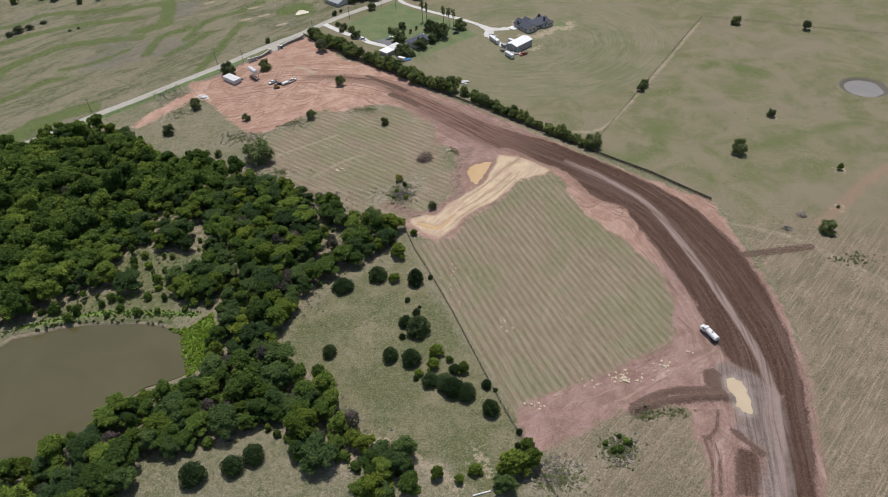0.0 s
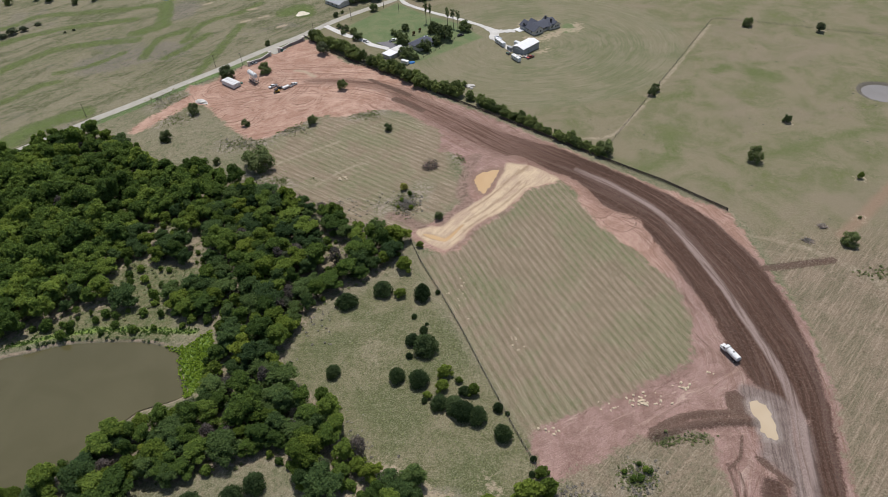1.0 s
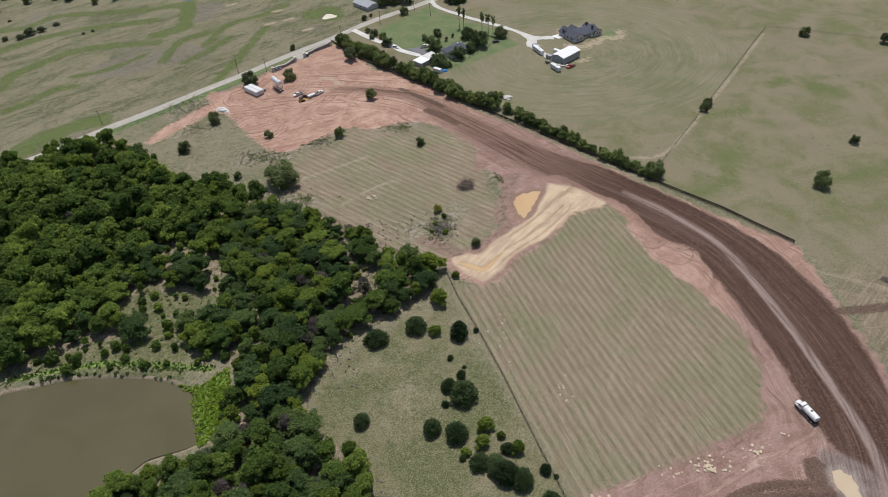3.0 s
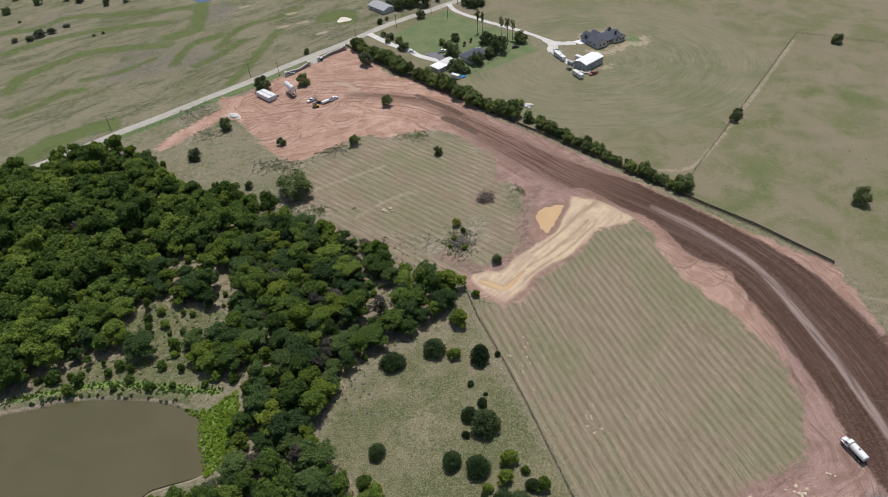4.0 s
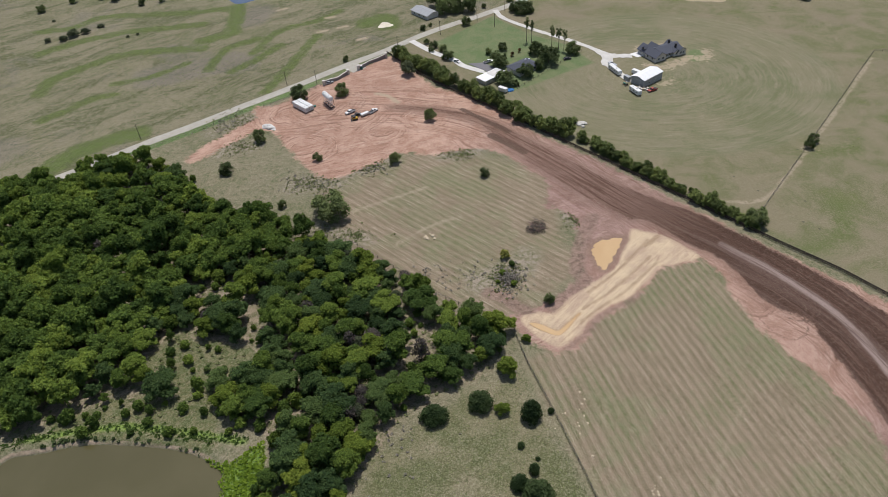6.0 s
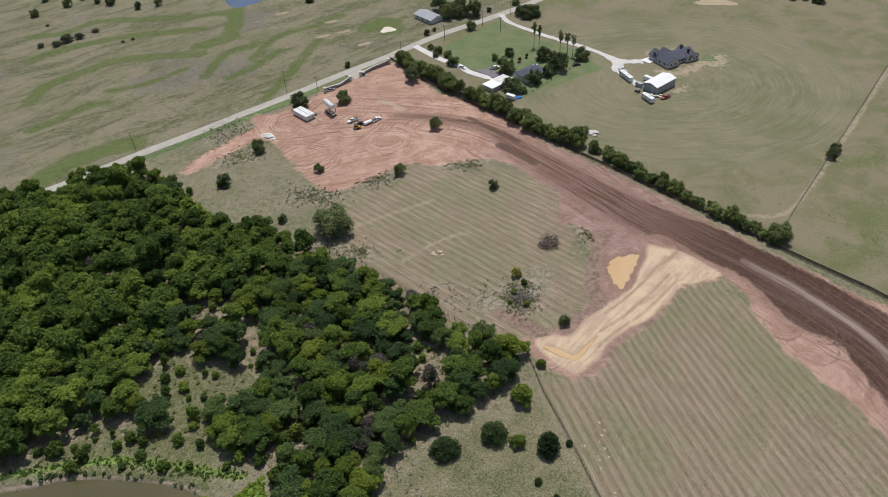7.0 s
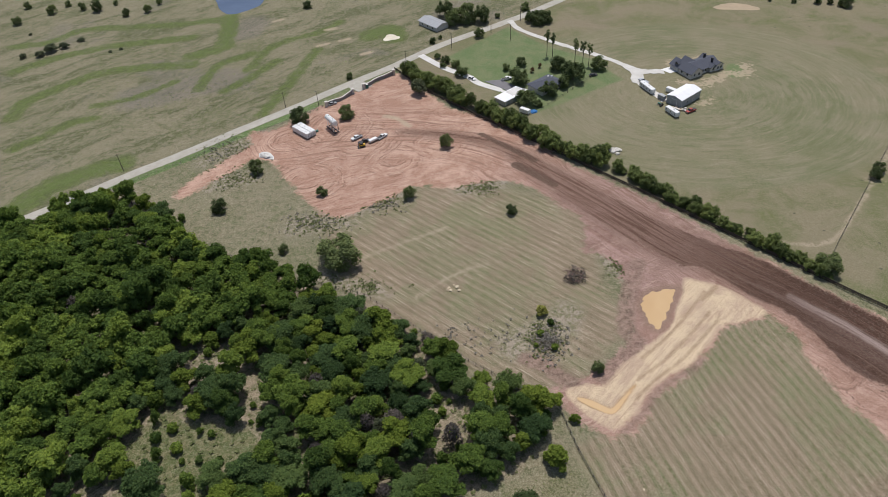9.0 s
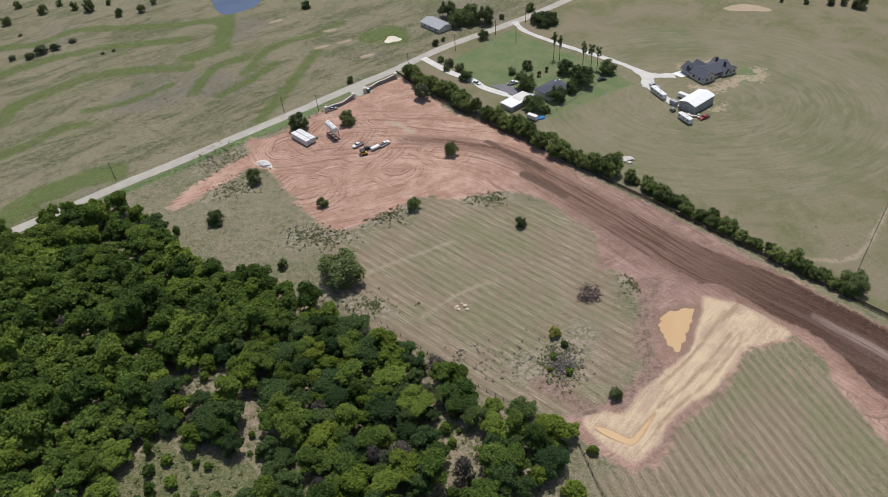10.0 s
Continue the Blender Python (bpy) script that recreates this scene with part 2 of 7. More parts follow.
YARD = [(76.8, 173.2), (47.4, 158.4), (16.7, 144.2), (23.4, 128.4), (44.1, 138.7), (56.3, 143.5), (74, 142.4), (73.1, 132.2), (74.7, 121.8), (72.9, 110.7)]
GREY = [(87.8, 159.9), (92.1, 162.3), (100.3, 156.9), (104.3, 151.8), (105.6, 142.3), (101.2, 125.1), (97.3, 110.1), (87.4, 110.4), (92.5, 125.4), (87.1, 133.5), (88.6, 138.3), (89.6, 147.5), (89.1, 152.3)]
WHITEPOND = [(90.3, 154.4), (93.3, 155.2), (95.3, 152.2), (95.6, 147.4), (94.4, 140.9), (91.8, 141.2), (90.4, 144.0), (90.0, 148.8)]
POND = [(-182.8, 181.3), (-179.9, 184.8), (-171.7, 186.8), (-161.6, 190.1), (-150.5, 191.4), (-131.9, 191.2), (-119.6, 188.8), (-112, 184.8), (-109.7, 177.4), (-106.1, 170.2), (-104.4, 164.7), (-116.7, 159.9), (-120, 157.5), (-128.4, 146.7), (-136.2, 136.5), (-143.1, 125.9), (-153.9, 124.5)]
FOREST_NORTH = [(-249.5, 328.9), (-237.5, 333.5), (-226.1, 339.6), (-212.1, 343.6), (-200.9, 335.2), (-177.3, 326.7), (-166.4, 316.3), (-142.6, 310.5), (-125.4, 302), (-111.4, 294.5), (-98.3, 288.2), (-81.7, 278.7), (-64.5, 269.9), (-57.1, 262.5), (-52.6, 256.4), (-40.2, 253.9), (-29.9, 249.5)]
FOREST_EAST = [(-27.0, 245.3), (-29.6, 236.2), (-35.8, 225.1), (-43.2, 220.0), (-52.3, 214.7), (-60.2, 206.2), (-62.8, 197.1), (-67.8, 190.4), (-69.9, 182.1), (-69.6, 172.0)]
FOREST_SOUTH = [(-67.6, 167.3), (-58.8, 164.8), (-49.2, 163.1), (-45.3, 154.0), (-42.6, 144.3), (-35.2, 136.0), (-32.0, 133.1), (-23.5, 131.3), (-16.3, 127.9), (-17.9, 122.8), (-22.7, 118.0), (-24.2, 110.0), (-34.7, 110.0), (-36.1, 118.3), (-41.6, 126.2), (-49.8, 122.3), (-55.9, 125.9), (-59.9, 133.5), (-70.6, 136.5), (-80.4, 133.0), (-91.5, 131.9), (-100.0, 128.7), (-109.3, 130.7), (-108.0, 124.3), (-109.2, 115.0)]
FOREST_POND = [(-152.2, 122.8), (-143.3, 127.4), (-136.2, 132.9), (-128.8, 140.9), (-122.8, 148.8), (-116.4, 154.6), (-103.6, 159.6), (-99.4, 162.6), (-99.6, 172.1), (-99.8, 180.6), (-96.2, 186.4), (-96.5, 193.0), (-101.5, 197.0)]
CLEARINGS = [
    [(-171.2, 194.9), (-174.0, 199.5), (-162.6, 203.5), (-157.8, 209.4), (-149.0, 205.6), (-148.9, 211.7), (-137.7, 207.7), (-138.7, 214.7), (-151.1, 219.6), (-153.6, 226.3), (-148.9, 233.7), (-145.3, 238.2), (-139.0, 235.0), (-117.5, 231.9), (-112.2, 225.6), (-116.2, 221.4), (-126.5, 218.3), (-124.0, 211.8), (-119.6, 200.8), (-117.8, 190.6), (-141.8, 192.3), (-160.0, 191.8)],
    [(-115.0, 198.0), (-101.3, 197.4), (-94.8, 204.6), (-89.8, 208.7), (-91.3, 212.9), (-96.0, 212.5), (-99.4, 206.5), (-104.8, 201.8), (-113.9, 200.6)],
    [(-124.2, 254.2), (-121.0, 253.1), (-114.3, 233.7), (-118.8, 233.9)],
    [(-58.0, 239.0), (-54.6, 236.9), (-52.2, 229.0), (-55.5, 223.6), (-59.3, 220.9), (-61.2, 225.8), (-57.9, 230.9)],
    [(-63.7, 253.0), (-59.5, 251.4), (-55.6, 240.9), (-59.4, 240.3), (-66.6, 245.6)],
    [(-150.2, 260.6), (-135.0, 263.1), (-131.5, 257.6), (-146.2, 255.1)],
    [(-179.2, 333.0), (-170.6, 327.5), (-166.9, 316.4), (-171.9, 317.3)],
    [(-190.9, 317.1), (-185.7, 315.0), (-183.4, 308.8), (-187.6, 310.2)],
    [(-241.7, 329.1), (-234.5, 325.6), (-231.6, 318.0), (-236.8, 319.5)],
    [(-41.8, 126.8), (-38.0, 129.2), (-33.6, 118.9), (-38.7, 119.0)]]
LUSH = [(-117.1, 188.1), (-109.7, 186.2), (-104.5, 192.1), (-101.4, 193.6), (-99.3, 181.3), (-99.8, 167.3), (-103.3, 164.7), (-106.7, 170.3), (-111.1, 181.8)]
LAWN = [(-82.5, 482.4), (-47.5, 524), (-25.3, 496.7), (-0.5, 478.6), (14.2, 453.2), (-31.6, 419.5), (-36.9, 425.9), (-62.7, 454.8)]
SWALES = [([(-307.6, 418.8), (-308.9, 436.7), (-296.3, 455.2), (-282.9, 468.1), (-271.9, 473.3), (-253.2, 477), (-230.6, 479.1)], 4.0), ([(-258.2, 338), (-252.6, 354.9), (-244.2, 363.8), (-225.7, 375.2)], 6.5), ([(-199.4, 446.5), (-188.9, 462.6), (-181, 481.9)], 2.6), ([(-170.8, 420.8), (-165.9, 447.7), (-163.8, 463.3), (-160.7, 486.9), (-158.9, 496.2)], 2.6), ([(-288.5, 387.6), (-279.1, 401.5), (-270.5, 413), (-260.6, 417.3)], 2.6), ([(-362.1, 507.9), (-339.1, 513.4), (-325.9, 531.2), (-294.1, 536.7), (-264.3, 538), (-236.7, 544.5)], 3.6), ([(-340.3, 472.2), (-327.3, 486.2), (-311.6, 496.8), (-291.8, 507.7), (-268.5, 512.4), (-244.8, 516.3)], 3.6), ([(-234.7, 489.9), (-219.9, 501.3), (-223.9, 523.5), (-230.8, 549.6)], 5.0), ([(-215.1, 448.6), (-215.2, 464.5), (-212.3, 479.3), (-198.3, 493.1)], 2.4), ([(-267.2, 430.3), (-249.4, 438.9), (-232.3, 458.4)], 2.0), ([(-194.6, 470.6), (-187.5, 502.4), (-164.6, 521), (-153.9, 537.1)], 2.4), ([(-130.7, 515.7), (-120, 523.2), (-114.8, 511.2)], 7.0)]
BERM = [(56.0, 142.2), (65.1, 145.2), (76.0, 146.9), (83.7, 147.3), (89.2, 146.7)]
BERM_BACK = [(56.4, 144.3), (64.9, 148.5), (73.1, 150.3), (82.6, 150.2)]
ROLLED = [(85.3, 127.6), (92.3, 124.8), (86.6, 110.4), (79.1, 110.6)]
RAIL = [(-109, 469), (-88, 443), (-60, 417), (-20, 382), (19, 347), (41, 327), (75, 296), (92.4, 281.2), (114.3, 257.5)]
FENCE = [(-174.5, 322), (-130, 302), (-93.8, 291), (-53.8, 262), (-26.5, 246), (-21.1, 230.3), (-12.8, 211.7), (-4.7, 191.6), (1.4, 175.0), (5.5, 164.0), (11.7, 147.4), (16.1, 136.5), (21.1, 124.0), (26.8, 111.6)]
PASTURE = [(73.9, 318), (168.1, 466.5), (272.7, 423.8)]


def smooth(pts, closed=False, n=4):
    """A Catmull-Rom curve through the given points."""
    p = np.array(pts, float)
    m = len(p)
    out = []
    for i in range(m if closed else m - 1):
        a, b, c, d = [p[j % m] if closed else p[min(max(j, 0), m - 1)] for j in (i - 1, i, i + 1, i + 2)]
        for k in range(n):
            t = k / n
            out.append(0.5 * (2 * b + (c - a) * t + (2 * a - 5 * b + 4 * c - d) * t * t + (3 * b - a - 3 * c + d) * t ** 3))
    if not closed:
        out.append(p[-1])
    return np.array(out)


def to_line(q, pts):
    """For points q: distance to a polyline, arc length at the nearest place, and the side (+ left of its heading)."""
    best, along, side, run = np.full(len(q), 1e9), np.zeros(len(q)), np.zeros(len(q)), 0.0
    for a, b in zip(pts[:-1], pts[1:]):
        d = b - a
        length = math.hypot(*d)
        if length < 1e-6:
            continue
        t = np.clip(((q - a) @ d) / length ** 2, 0, 1)
        r = q - a - t[:, None] * d
        dist = np.hypot(r[:, 0], r[:, 1])
        near = dist < best
        best[near], along[near] = dist[near], run + t[near] * length
        side[near] = np.sign(d[0] * r[near, 1] - d[1] * r[near, 0])
        run += length
    return best, along, side


def inside(q, pts):
    hit = np.zeros(len(q), bool)
    x, y = q[:, 0], q[:, 1]
    for a, b in zip(pts, np.roll(pts, -1, 0)):
        if abs(a[1] - b[1]) > 1e-9:
            cross = ((a[1] > y) != (b[1] > y)) & (x < (b[0] - a[0]) * (y - a[1]) / (b[1] - a[1]) + a[0])
            hit ^= cross
    return hit


def area(q, pts, margin=14.0):
    """Signed distance to an outline, positive inside, no lower than -margin."""
    pts = np.array(pts, float)
    out = np.full(len(q), -margin)
    lo, hi = pts.min(0) - margin, pts.max(0) + margin
    near = np.where((q[:, 0] > lo[0]) & (q[:, 0] < hi[0]) & (q[:, 1] > lo[1]) & (q[:, 1] < hi[1]))[0]
    if len(near):
        d = to_line(q[near], np.vstack([pts, pts[:1]]))[0]
        out[near] = np.where(inside(q[near], pts), d, -np.minimum(d, margin))
    return out


def strip(q, pts, half, margin=14.0):
    """Like area(), for a band of the given half width along a line."""
    out = np.full(len(q), -margin)
    lo, hi = pts.min(0) - margin - half, pts.max(0) + margin + half
    near = np.where((q[:, 0] > lo[0]) & (q[:, 0] < hi[0]) & (q[:, 1] > lo[1]) & (q[:, 1] < hi[1]))[0]
    if len(near):
        out[near] = np.maximum(half - to_line(q[near], pts)[0], -margin)
    return out


S_POND = smooth([*POND, (-185, 122), (-215, 140), (-210, 170), (-192, 178)], True)
def ragged(line, by):
    """An outline with small uneven bays."""
    k = np.arange(len(line))
    return line + by * np.column_stack([np.sin(k * 2.1) + 0.6 * np.sin(k * 0.9 + 1), np.cos(k * 1.7) + 0.6 * np.sin(k * 1.1)])


S_MUD, S_WHITE = ragged(smooth(MUDPOND, True), 0.45), ragged(smooth(WHITEPOND, True), 0.35)
PONDS = (S_POND, S_MUD, S_WHITE)
S_STOCK = np.array([(227.8 + 10.5 * math.cos(a), 357.0 + 10.2 * math.sin(a)) for a in np.linspace(0, 2 * math.pi, 40, endpoint=False)])
S_BLUE = smooth([*[(-250, 577), (-243.5, 564.1), (-232.4, 554.2), (-219.8, 562.8), (-215.8, 575)], (-225, 600), (-262, 596)], True)
SAND_S = smooth(SAND, True, 3)
S_BASIN = smooth(BASIN, True)
BERM_S, BERM_B = smooth(BERM), smooth(BERM_BACK)
CENTRE = smooth([(-150, 395), (-125, 402), (-94.4, 403.3), (-73.1, 400.9), (-52.2, 394), (-28.0, 375.0), (-8, 355.0), (15, 330), (36, 309), (62, 286), (84, 259), (98, 226), (104, 192), (105, 160), (98, 125), (91, 90), (84, 50)])


def rolling(x, y):
    """The gentle lie of the land."""
    return 0.22 * np.sin(x / 23.0 + 1.3) * np.sin(y / 31.0) + 0.16 * np.sin(x / 11.0 + y / 17.0)


def ground_height(q):
    z = rolling(q[:, 0], q[:, 1])
    rough = np.sin(q[:, 0] * 1.7 + 2 * np.sin(q[:, 1] * 0.9)) * np.sin(q[:, 1] * 1.3 + 1.5 * np.sin(q[:, 0] * 0.7))
    for pts, deep, slope in ((S_POND, 2.2, 0.5), (S_MUD, 0.7, 0.3), (S_WHITE, 0.6, 0.3), (S_STOCK, 1.2, 0.5), (S_BLUE, 1.2, 0.5)):
        d = area(q, pts)
        z -= deep * np.clip((d + 1.2) * slope / 1.2, 0, 1)
        z += 0.45 * np.exp(-((d + 3.2) / 1.6) ** 2) * (deep > 1)
    for ridge, tall, half in ((BERM_S, 1.5, 1.3), (BERM_B, 1.1, 1.1)):
        z += tall * np.exp(-(to_line(q, ridge)[0] / half) ** 2) * (1 + 0.3 * rough)
    z -= 0.45 * np.clip((area(q, S_BASIN, 4.0) + 0.6) / 1.2, 0, 1)
    for cut in GROOVES:
        z -= 0.22 * np.exp(-(to_line(q, np.array(cut))[0] / 0.9) ** 2)
    dark = np.abs(area(q, S_DARK))
    z += 0.32 * np.exp(-((dark - 0.5) / 1.0) ** 2) * (1 + 0.7 * rough)
    soil = area(q, S_DIRT)
    z += 0.35 * np.exp(-((soil + 0.4) / 1.1) ** 2) * np.clip(0.6 + 0.8 * np.sin(q[:, 0] / 9.0) + 0.4 * rough, 0, 2)
    z += np.clip(soil, 0, 1) * 0.06 * rough
    return z


# bare soil: the graded corridor, the pad by the road, the yard, and both verges
S_DIRT = np.vstack([smooth(DIRT_EAST, n=3), smooth(VERGE_OUT[1:], n=3), [(104, 95), (98, 70)], [(66, 70), (70, 100)],
                    smooth(list(reversed(YARD)), n=3), smooth(list(reversed(VERGE_IN)), n=3), [(43.5, 286), (40, 284)],
                    [(27, 279.5), (24.5, 273), (12, 259), (2.5, 250), (-5, 238), (-12, 236), (-24, 244)],
                    smooth(list(reversed(DIRT_WEST)), n=3)])
# the dark rolled soil of the new road
S_DARK = np.vstack([smooth(ROAD_OUT, n=3), [(98, 80), (86, 80), (93, 108), (99, 128), (103, 142)], smooth(list(reversed(ROAD_IN)), n=3),
                    smooth([(19, 310), (2.5, 325), (-14.5, 343.5), (-30.5, 363.5), (-40.5, 378), (-52.2, 389.5), (-73, 398), (-94, 401), (-94, 404), (-73, 402.5), (-52, 395), (-36, 384), (-20, 369), (0, 349), (20, 332), (34, 322)], n=3)])
FOREST = np.vstack([smooth(FOREST_NORTH, n=2), smooth(FOREST_EAST, n=2), smooth(FOREST_SOUTH[1:], n=2), [(-111, 92), (-170, 92), (-172, 116)],
                    smooth(FOREST_POND[:-2], n=2), [(-104, 199), (-118, 203), (-132, 203), (-151, 201), (-173, 196), (-190, 190), (-205, 186), (-232, 190), (-262, 225), (-285, 270), (-292, 315)]])


# ---- ground: one sheet to the horizon ----
def axis(lo, hi, step, far_lo, far_hi, slow_lo, slow_hi):
    mid = np.arange(lo, hi + step, step)
    left, right, s = [], [], step
    a = lo
    while a > far_lo:
        s *= slow_lo if s < 5 else 1.22
        a -= s
        left.append(a)
    a, s = mid[-1], step
    while a < far_hi:
        s *= slow_hi if s < 5 else 1.22
        a += s
        right.append(a)
    return np.array(left[::-1] + list(mid) + right)


gx, gy = axis(-215, 200, 1.0, -3200, 3200, 1.04, 1.1), axis(106, 480, 1.0, -1500, 4200, 1.22, 1.04)
NX, NY = len(gx), len(gy)
grid = np.array(np.meshgrid(gx, gy)).reshape(2, -1).T
heights = ground_height(grid)
co = np.column_stack([grid, heights])


def gz(x, y):
    """The height of the ground, between its corners."""
    i, j = np.searchsorted(gx, x) - 1, np.searchsorted(gy, y) - 1
    u, v = (x - gx[i]) / (gx[i + 1] - gx[i]), (y - gy[j]) / (gy[j + 1] - gy[j])
    h = heights.reshape(NY, NX)
    return float((h[j, i] * (1 - u) + h[j, i + 1] * u) * (1 - v) + (h[j + 1, i] * (1 - u) + h[j + 1, i + 1] * u) * v)


ii = (np.arange(NY - 1)[:, None] * NX + np.arange(NX - 1)[None, :]).ravel()
quads = np.column_stack([ii, ii + 1, ii + NX + 1, ii + NX])


def mesh_from(name, co, faces, smooth_shade=False):
    """A mesh out of arrays of corners and equal-sided faces."""
    me = bpy.data.meshes.new(name)
    k = faces.shape[1]
    me.vertices.add(len(co))
    me.vertices.foreach_set("co", np.asarray(co, np.float32).ravel())
    me.loops.add(faces.size)
    me.loops.foreach_set("vertex_index", faces.astype(np.int32).ravel())
    me.polygons.add(len(faces))
    me.polygons.foreach_set("loop_start", np.arange(0, faces.size, k, dtype=np.int32))
    me.polygons.foreach_set("use_smooth", np.full(len(faces), smooth_shade))
    me.update()
    me.validate()
    return me


ground_mesh = mesh_from("ground", co, quads, True)


def give(name, values):
    at = ground_mesh.attributes.new(name, "FLOAT", "POINT")
    at.data.foreach_set("value", np.asarray(values, np.float32))


def strips(items):
    return np.maximum.reduce([strip(grid, smooth(p), w, 6.0) for p, w in items])


dist, along, side = to_line(grid, CENTRE)
give("soil", area(grid, S_DIRT))
give("dark", np.maximum(area(grid, S_DARK), area(grid, np.array(ROLLED))))
give("sand", area(grid, SAND_S))
give("grey", area(grid, smooth(GREY, True)))
give("along", along)
give("across", dist * side)
give("wheel", strip(grid, smooth(LIGHT), 2.0))
give("litter", area(grid, FOREST, 8.0))
give("glade", np.maximum.reduce([area(grid, p, 8.0) for p in [smooth(c, True, 3) for c in CLEARINGS[:1]]]))
give("bank", -np.abs(area(grid, S_POND) + 1.0))
give("shore", area(grid, S_MUD, 8.0))
give("shore_pale", area(grid, S_WHITE, 8.0))
give("lush", np.maximum(area(grid, smooth(LUSH, True), 8.0), strip(grid, smooth([(-178, 191), (-150, 198), (-125, 197), (-108, 195)]), 0.5, 8.0)))
give("lawn", np.maximum(area(grid, LAWN), strip(grid, np.array([(70.0, 459.0), (72.0, 466.0)]), 5.0)))
give("swale", np.maximum.reduce([strip(grid, smooth(p), w) for p, w in SWALES]))
give("sage", strips([([(-244.1, 441.2), (-228.4, 448.9), (-209.6, 457.9), (-200, 457.7)], 14.0), ([(-214.8, 523.1), (-211.4, 535.5)], 12.0)]))
give("stockrim", area(grid, S_STOCK))
field_a = np.array([(-21, 231), (3.8, 175.5), (18, 143), (47, 158), (76, 173), (82, 195), (76, 222), (58, 255), (44, 284), (24, 275), (2, 252), (-9, 239)])
field_b = np.array([(-113, 330), (-92, 347), (-60, 357), (-20, 342), (-13, 325), (-14, 300), (-6, 280), (-26, 256), (-58, 266), (-92, 288)])
give("rows", area(grid, field_a))
give("rows_b", area(grid, field_b))
give("meadow", area(grid, np.array([(-25.5, 227.5), (22.6, 129.5), (12.3, 112.3), (-34.6, 129.1), (-46.3, 147.5), (-68.1, 168.7), (-67.9, 192), (-40.7, 217.3)])))
rail_line = smooth(RAIL)
d_r, _, s_r = to_line(grid, np.vstack([rail_line, [(119, 241), (121.5, 190), (118, 156), (107, 110), (88, 50), (60, -60)]]))
give("east", d_r * s_r)
d_n, u_n, _ = to_line(grid, smooth(COUNTY))
north_of = d_n * to_line(grid, np.vstack([[(-700, -130)], smooth(COUNTY), [(500, 1090)]]))[2]
give("north", north_of)
give("roadrun", u_n)
ring = grid - np.array((44.0, 440.0))
give("ring", np.hypot(ring[:, 0], ring[:, 1] * 1.15))
give("arc", np.arctan2(np.abs(ring[:, 1]), ring[:, 0]))
give("trail", strips([*[(a, 0.2) for a in ([(-25.5, 272.7), (-19.8, 277.8), (-14.1, 281.6), (-6.9, 280.6)], [(-24.1, 265.9), (-18.2, 274.2), (-11.8, 276.8), (-4.8, 275.9)], [(-18.0, 277.8), (-14.9, 272.0), (-13.8, 268.5)])], ([(-99.3, 310.5), (-87.9, 318.5), (-67.7, 329.9)], 1.0), ([(-75.3, 290.8), (-65.4, 300.5), (-55.9, 307), (-45.9, 310.5)], 0.9), ([(28.7, 181.6), (39.7, 209.6), (56.6, 236.2)], 0.2), ([(53.8, 324.4), (71.7, 322.9), (84.4, 334.9), (114.1, 379), (163.7, 457.2)], 1.2), ([(118.0, 240.4), (128.8, 235.8), (140.9, 229.3), (152.6, 217.5), (166.6, 199.7)], 0.9), ([(118.0, 232.5), (130.2, 226.1), (147.3, 221.4), (156.4, 210.3), (164.4, 195.0)], 0.6), ([(127.0, 237.9), (137.3, 239.2), (145.5, 229.0)], 0.4), ([(p[0] - 0.5, p[1] - 4) for p in [(166.6, 199.7), (154.1, 215.6), (141.6, 231.1), (119.3, 244.4)]], 0.6)]))
give("redtrail", strips([([(204.1, 278.8), (189.1, 268), (171.7, 251.5), (156.3, 238.1)], 2.2)]))
give("wet", strips([(BERM, 1.9), (BERM_BACK, 1.7), ([(86.0, 156.5), (85.8, 150.5)], 3.3), ([(86.4, 133.6), (89.3, 129.2), (92.5, 125.0)], 1.3), ([(-40.9, 374.9), (-32.7, 368), (-24.9, 360.2)], 2.3), ([(-57.6, 400.8), (-39.7, 384.8), (-32.5, 378.3)], 1.6), ([(117.5, 219.5), (145.4, 222.6)], 2.0)]))
give("loops", strips([([(66.4, 265.1), (72.1, 267.0), (75.3, 263.2), (72.9, 257.2), (67.9, 258.4)], 0.3), ([(64.4, 267.1), (72.1, 269.5), (77.8, 263.2), (74.5, 255.2), (67.9, 256.0)], 0.3), ([(57.2, 256.9), (62.3, 248.0), (68.3, 246.4), (73.1, 251.5), (72.9, 257.2)], 0.25), ([(75.7, 131.7), (78.4, 129.9), (78.5, 122.7), (75.4, 110.7)], 0.5), ([(83.7, 141.9), (80.7, 134.2), (77.4, 131.5)], 0.5), ([(p[0] - 2.3, p[1] + 0.4) for p in [(75.7, 131.7), (78.4, 129.9), (78.5, 122.7), (75.4, 110.7)][1:]], 0.5)]))
give("bare", strips([([(-94, 452), (-88, 446)], 3.0), ([(-106.5, 417.9), (-102.1, 416.7), (-97.5, 413.5), (-92.7, 408.2)], 1.1), *[([p, (p[0] + 5, p[1] + 3)], 1.6) for p in [(-160.1, 501.5), (-160.2, 524.9), (-131.2, 489.5), (-148.1, 508.6), (-197.8, 539.2)]]]))
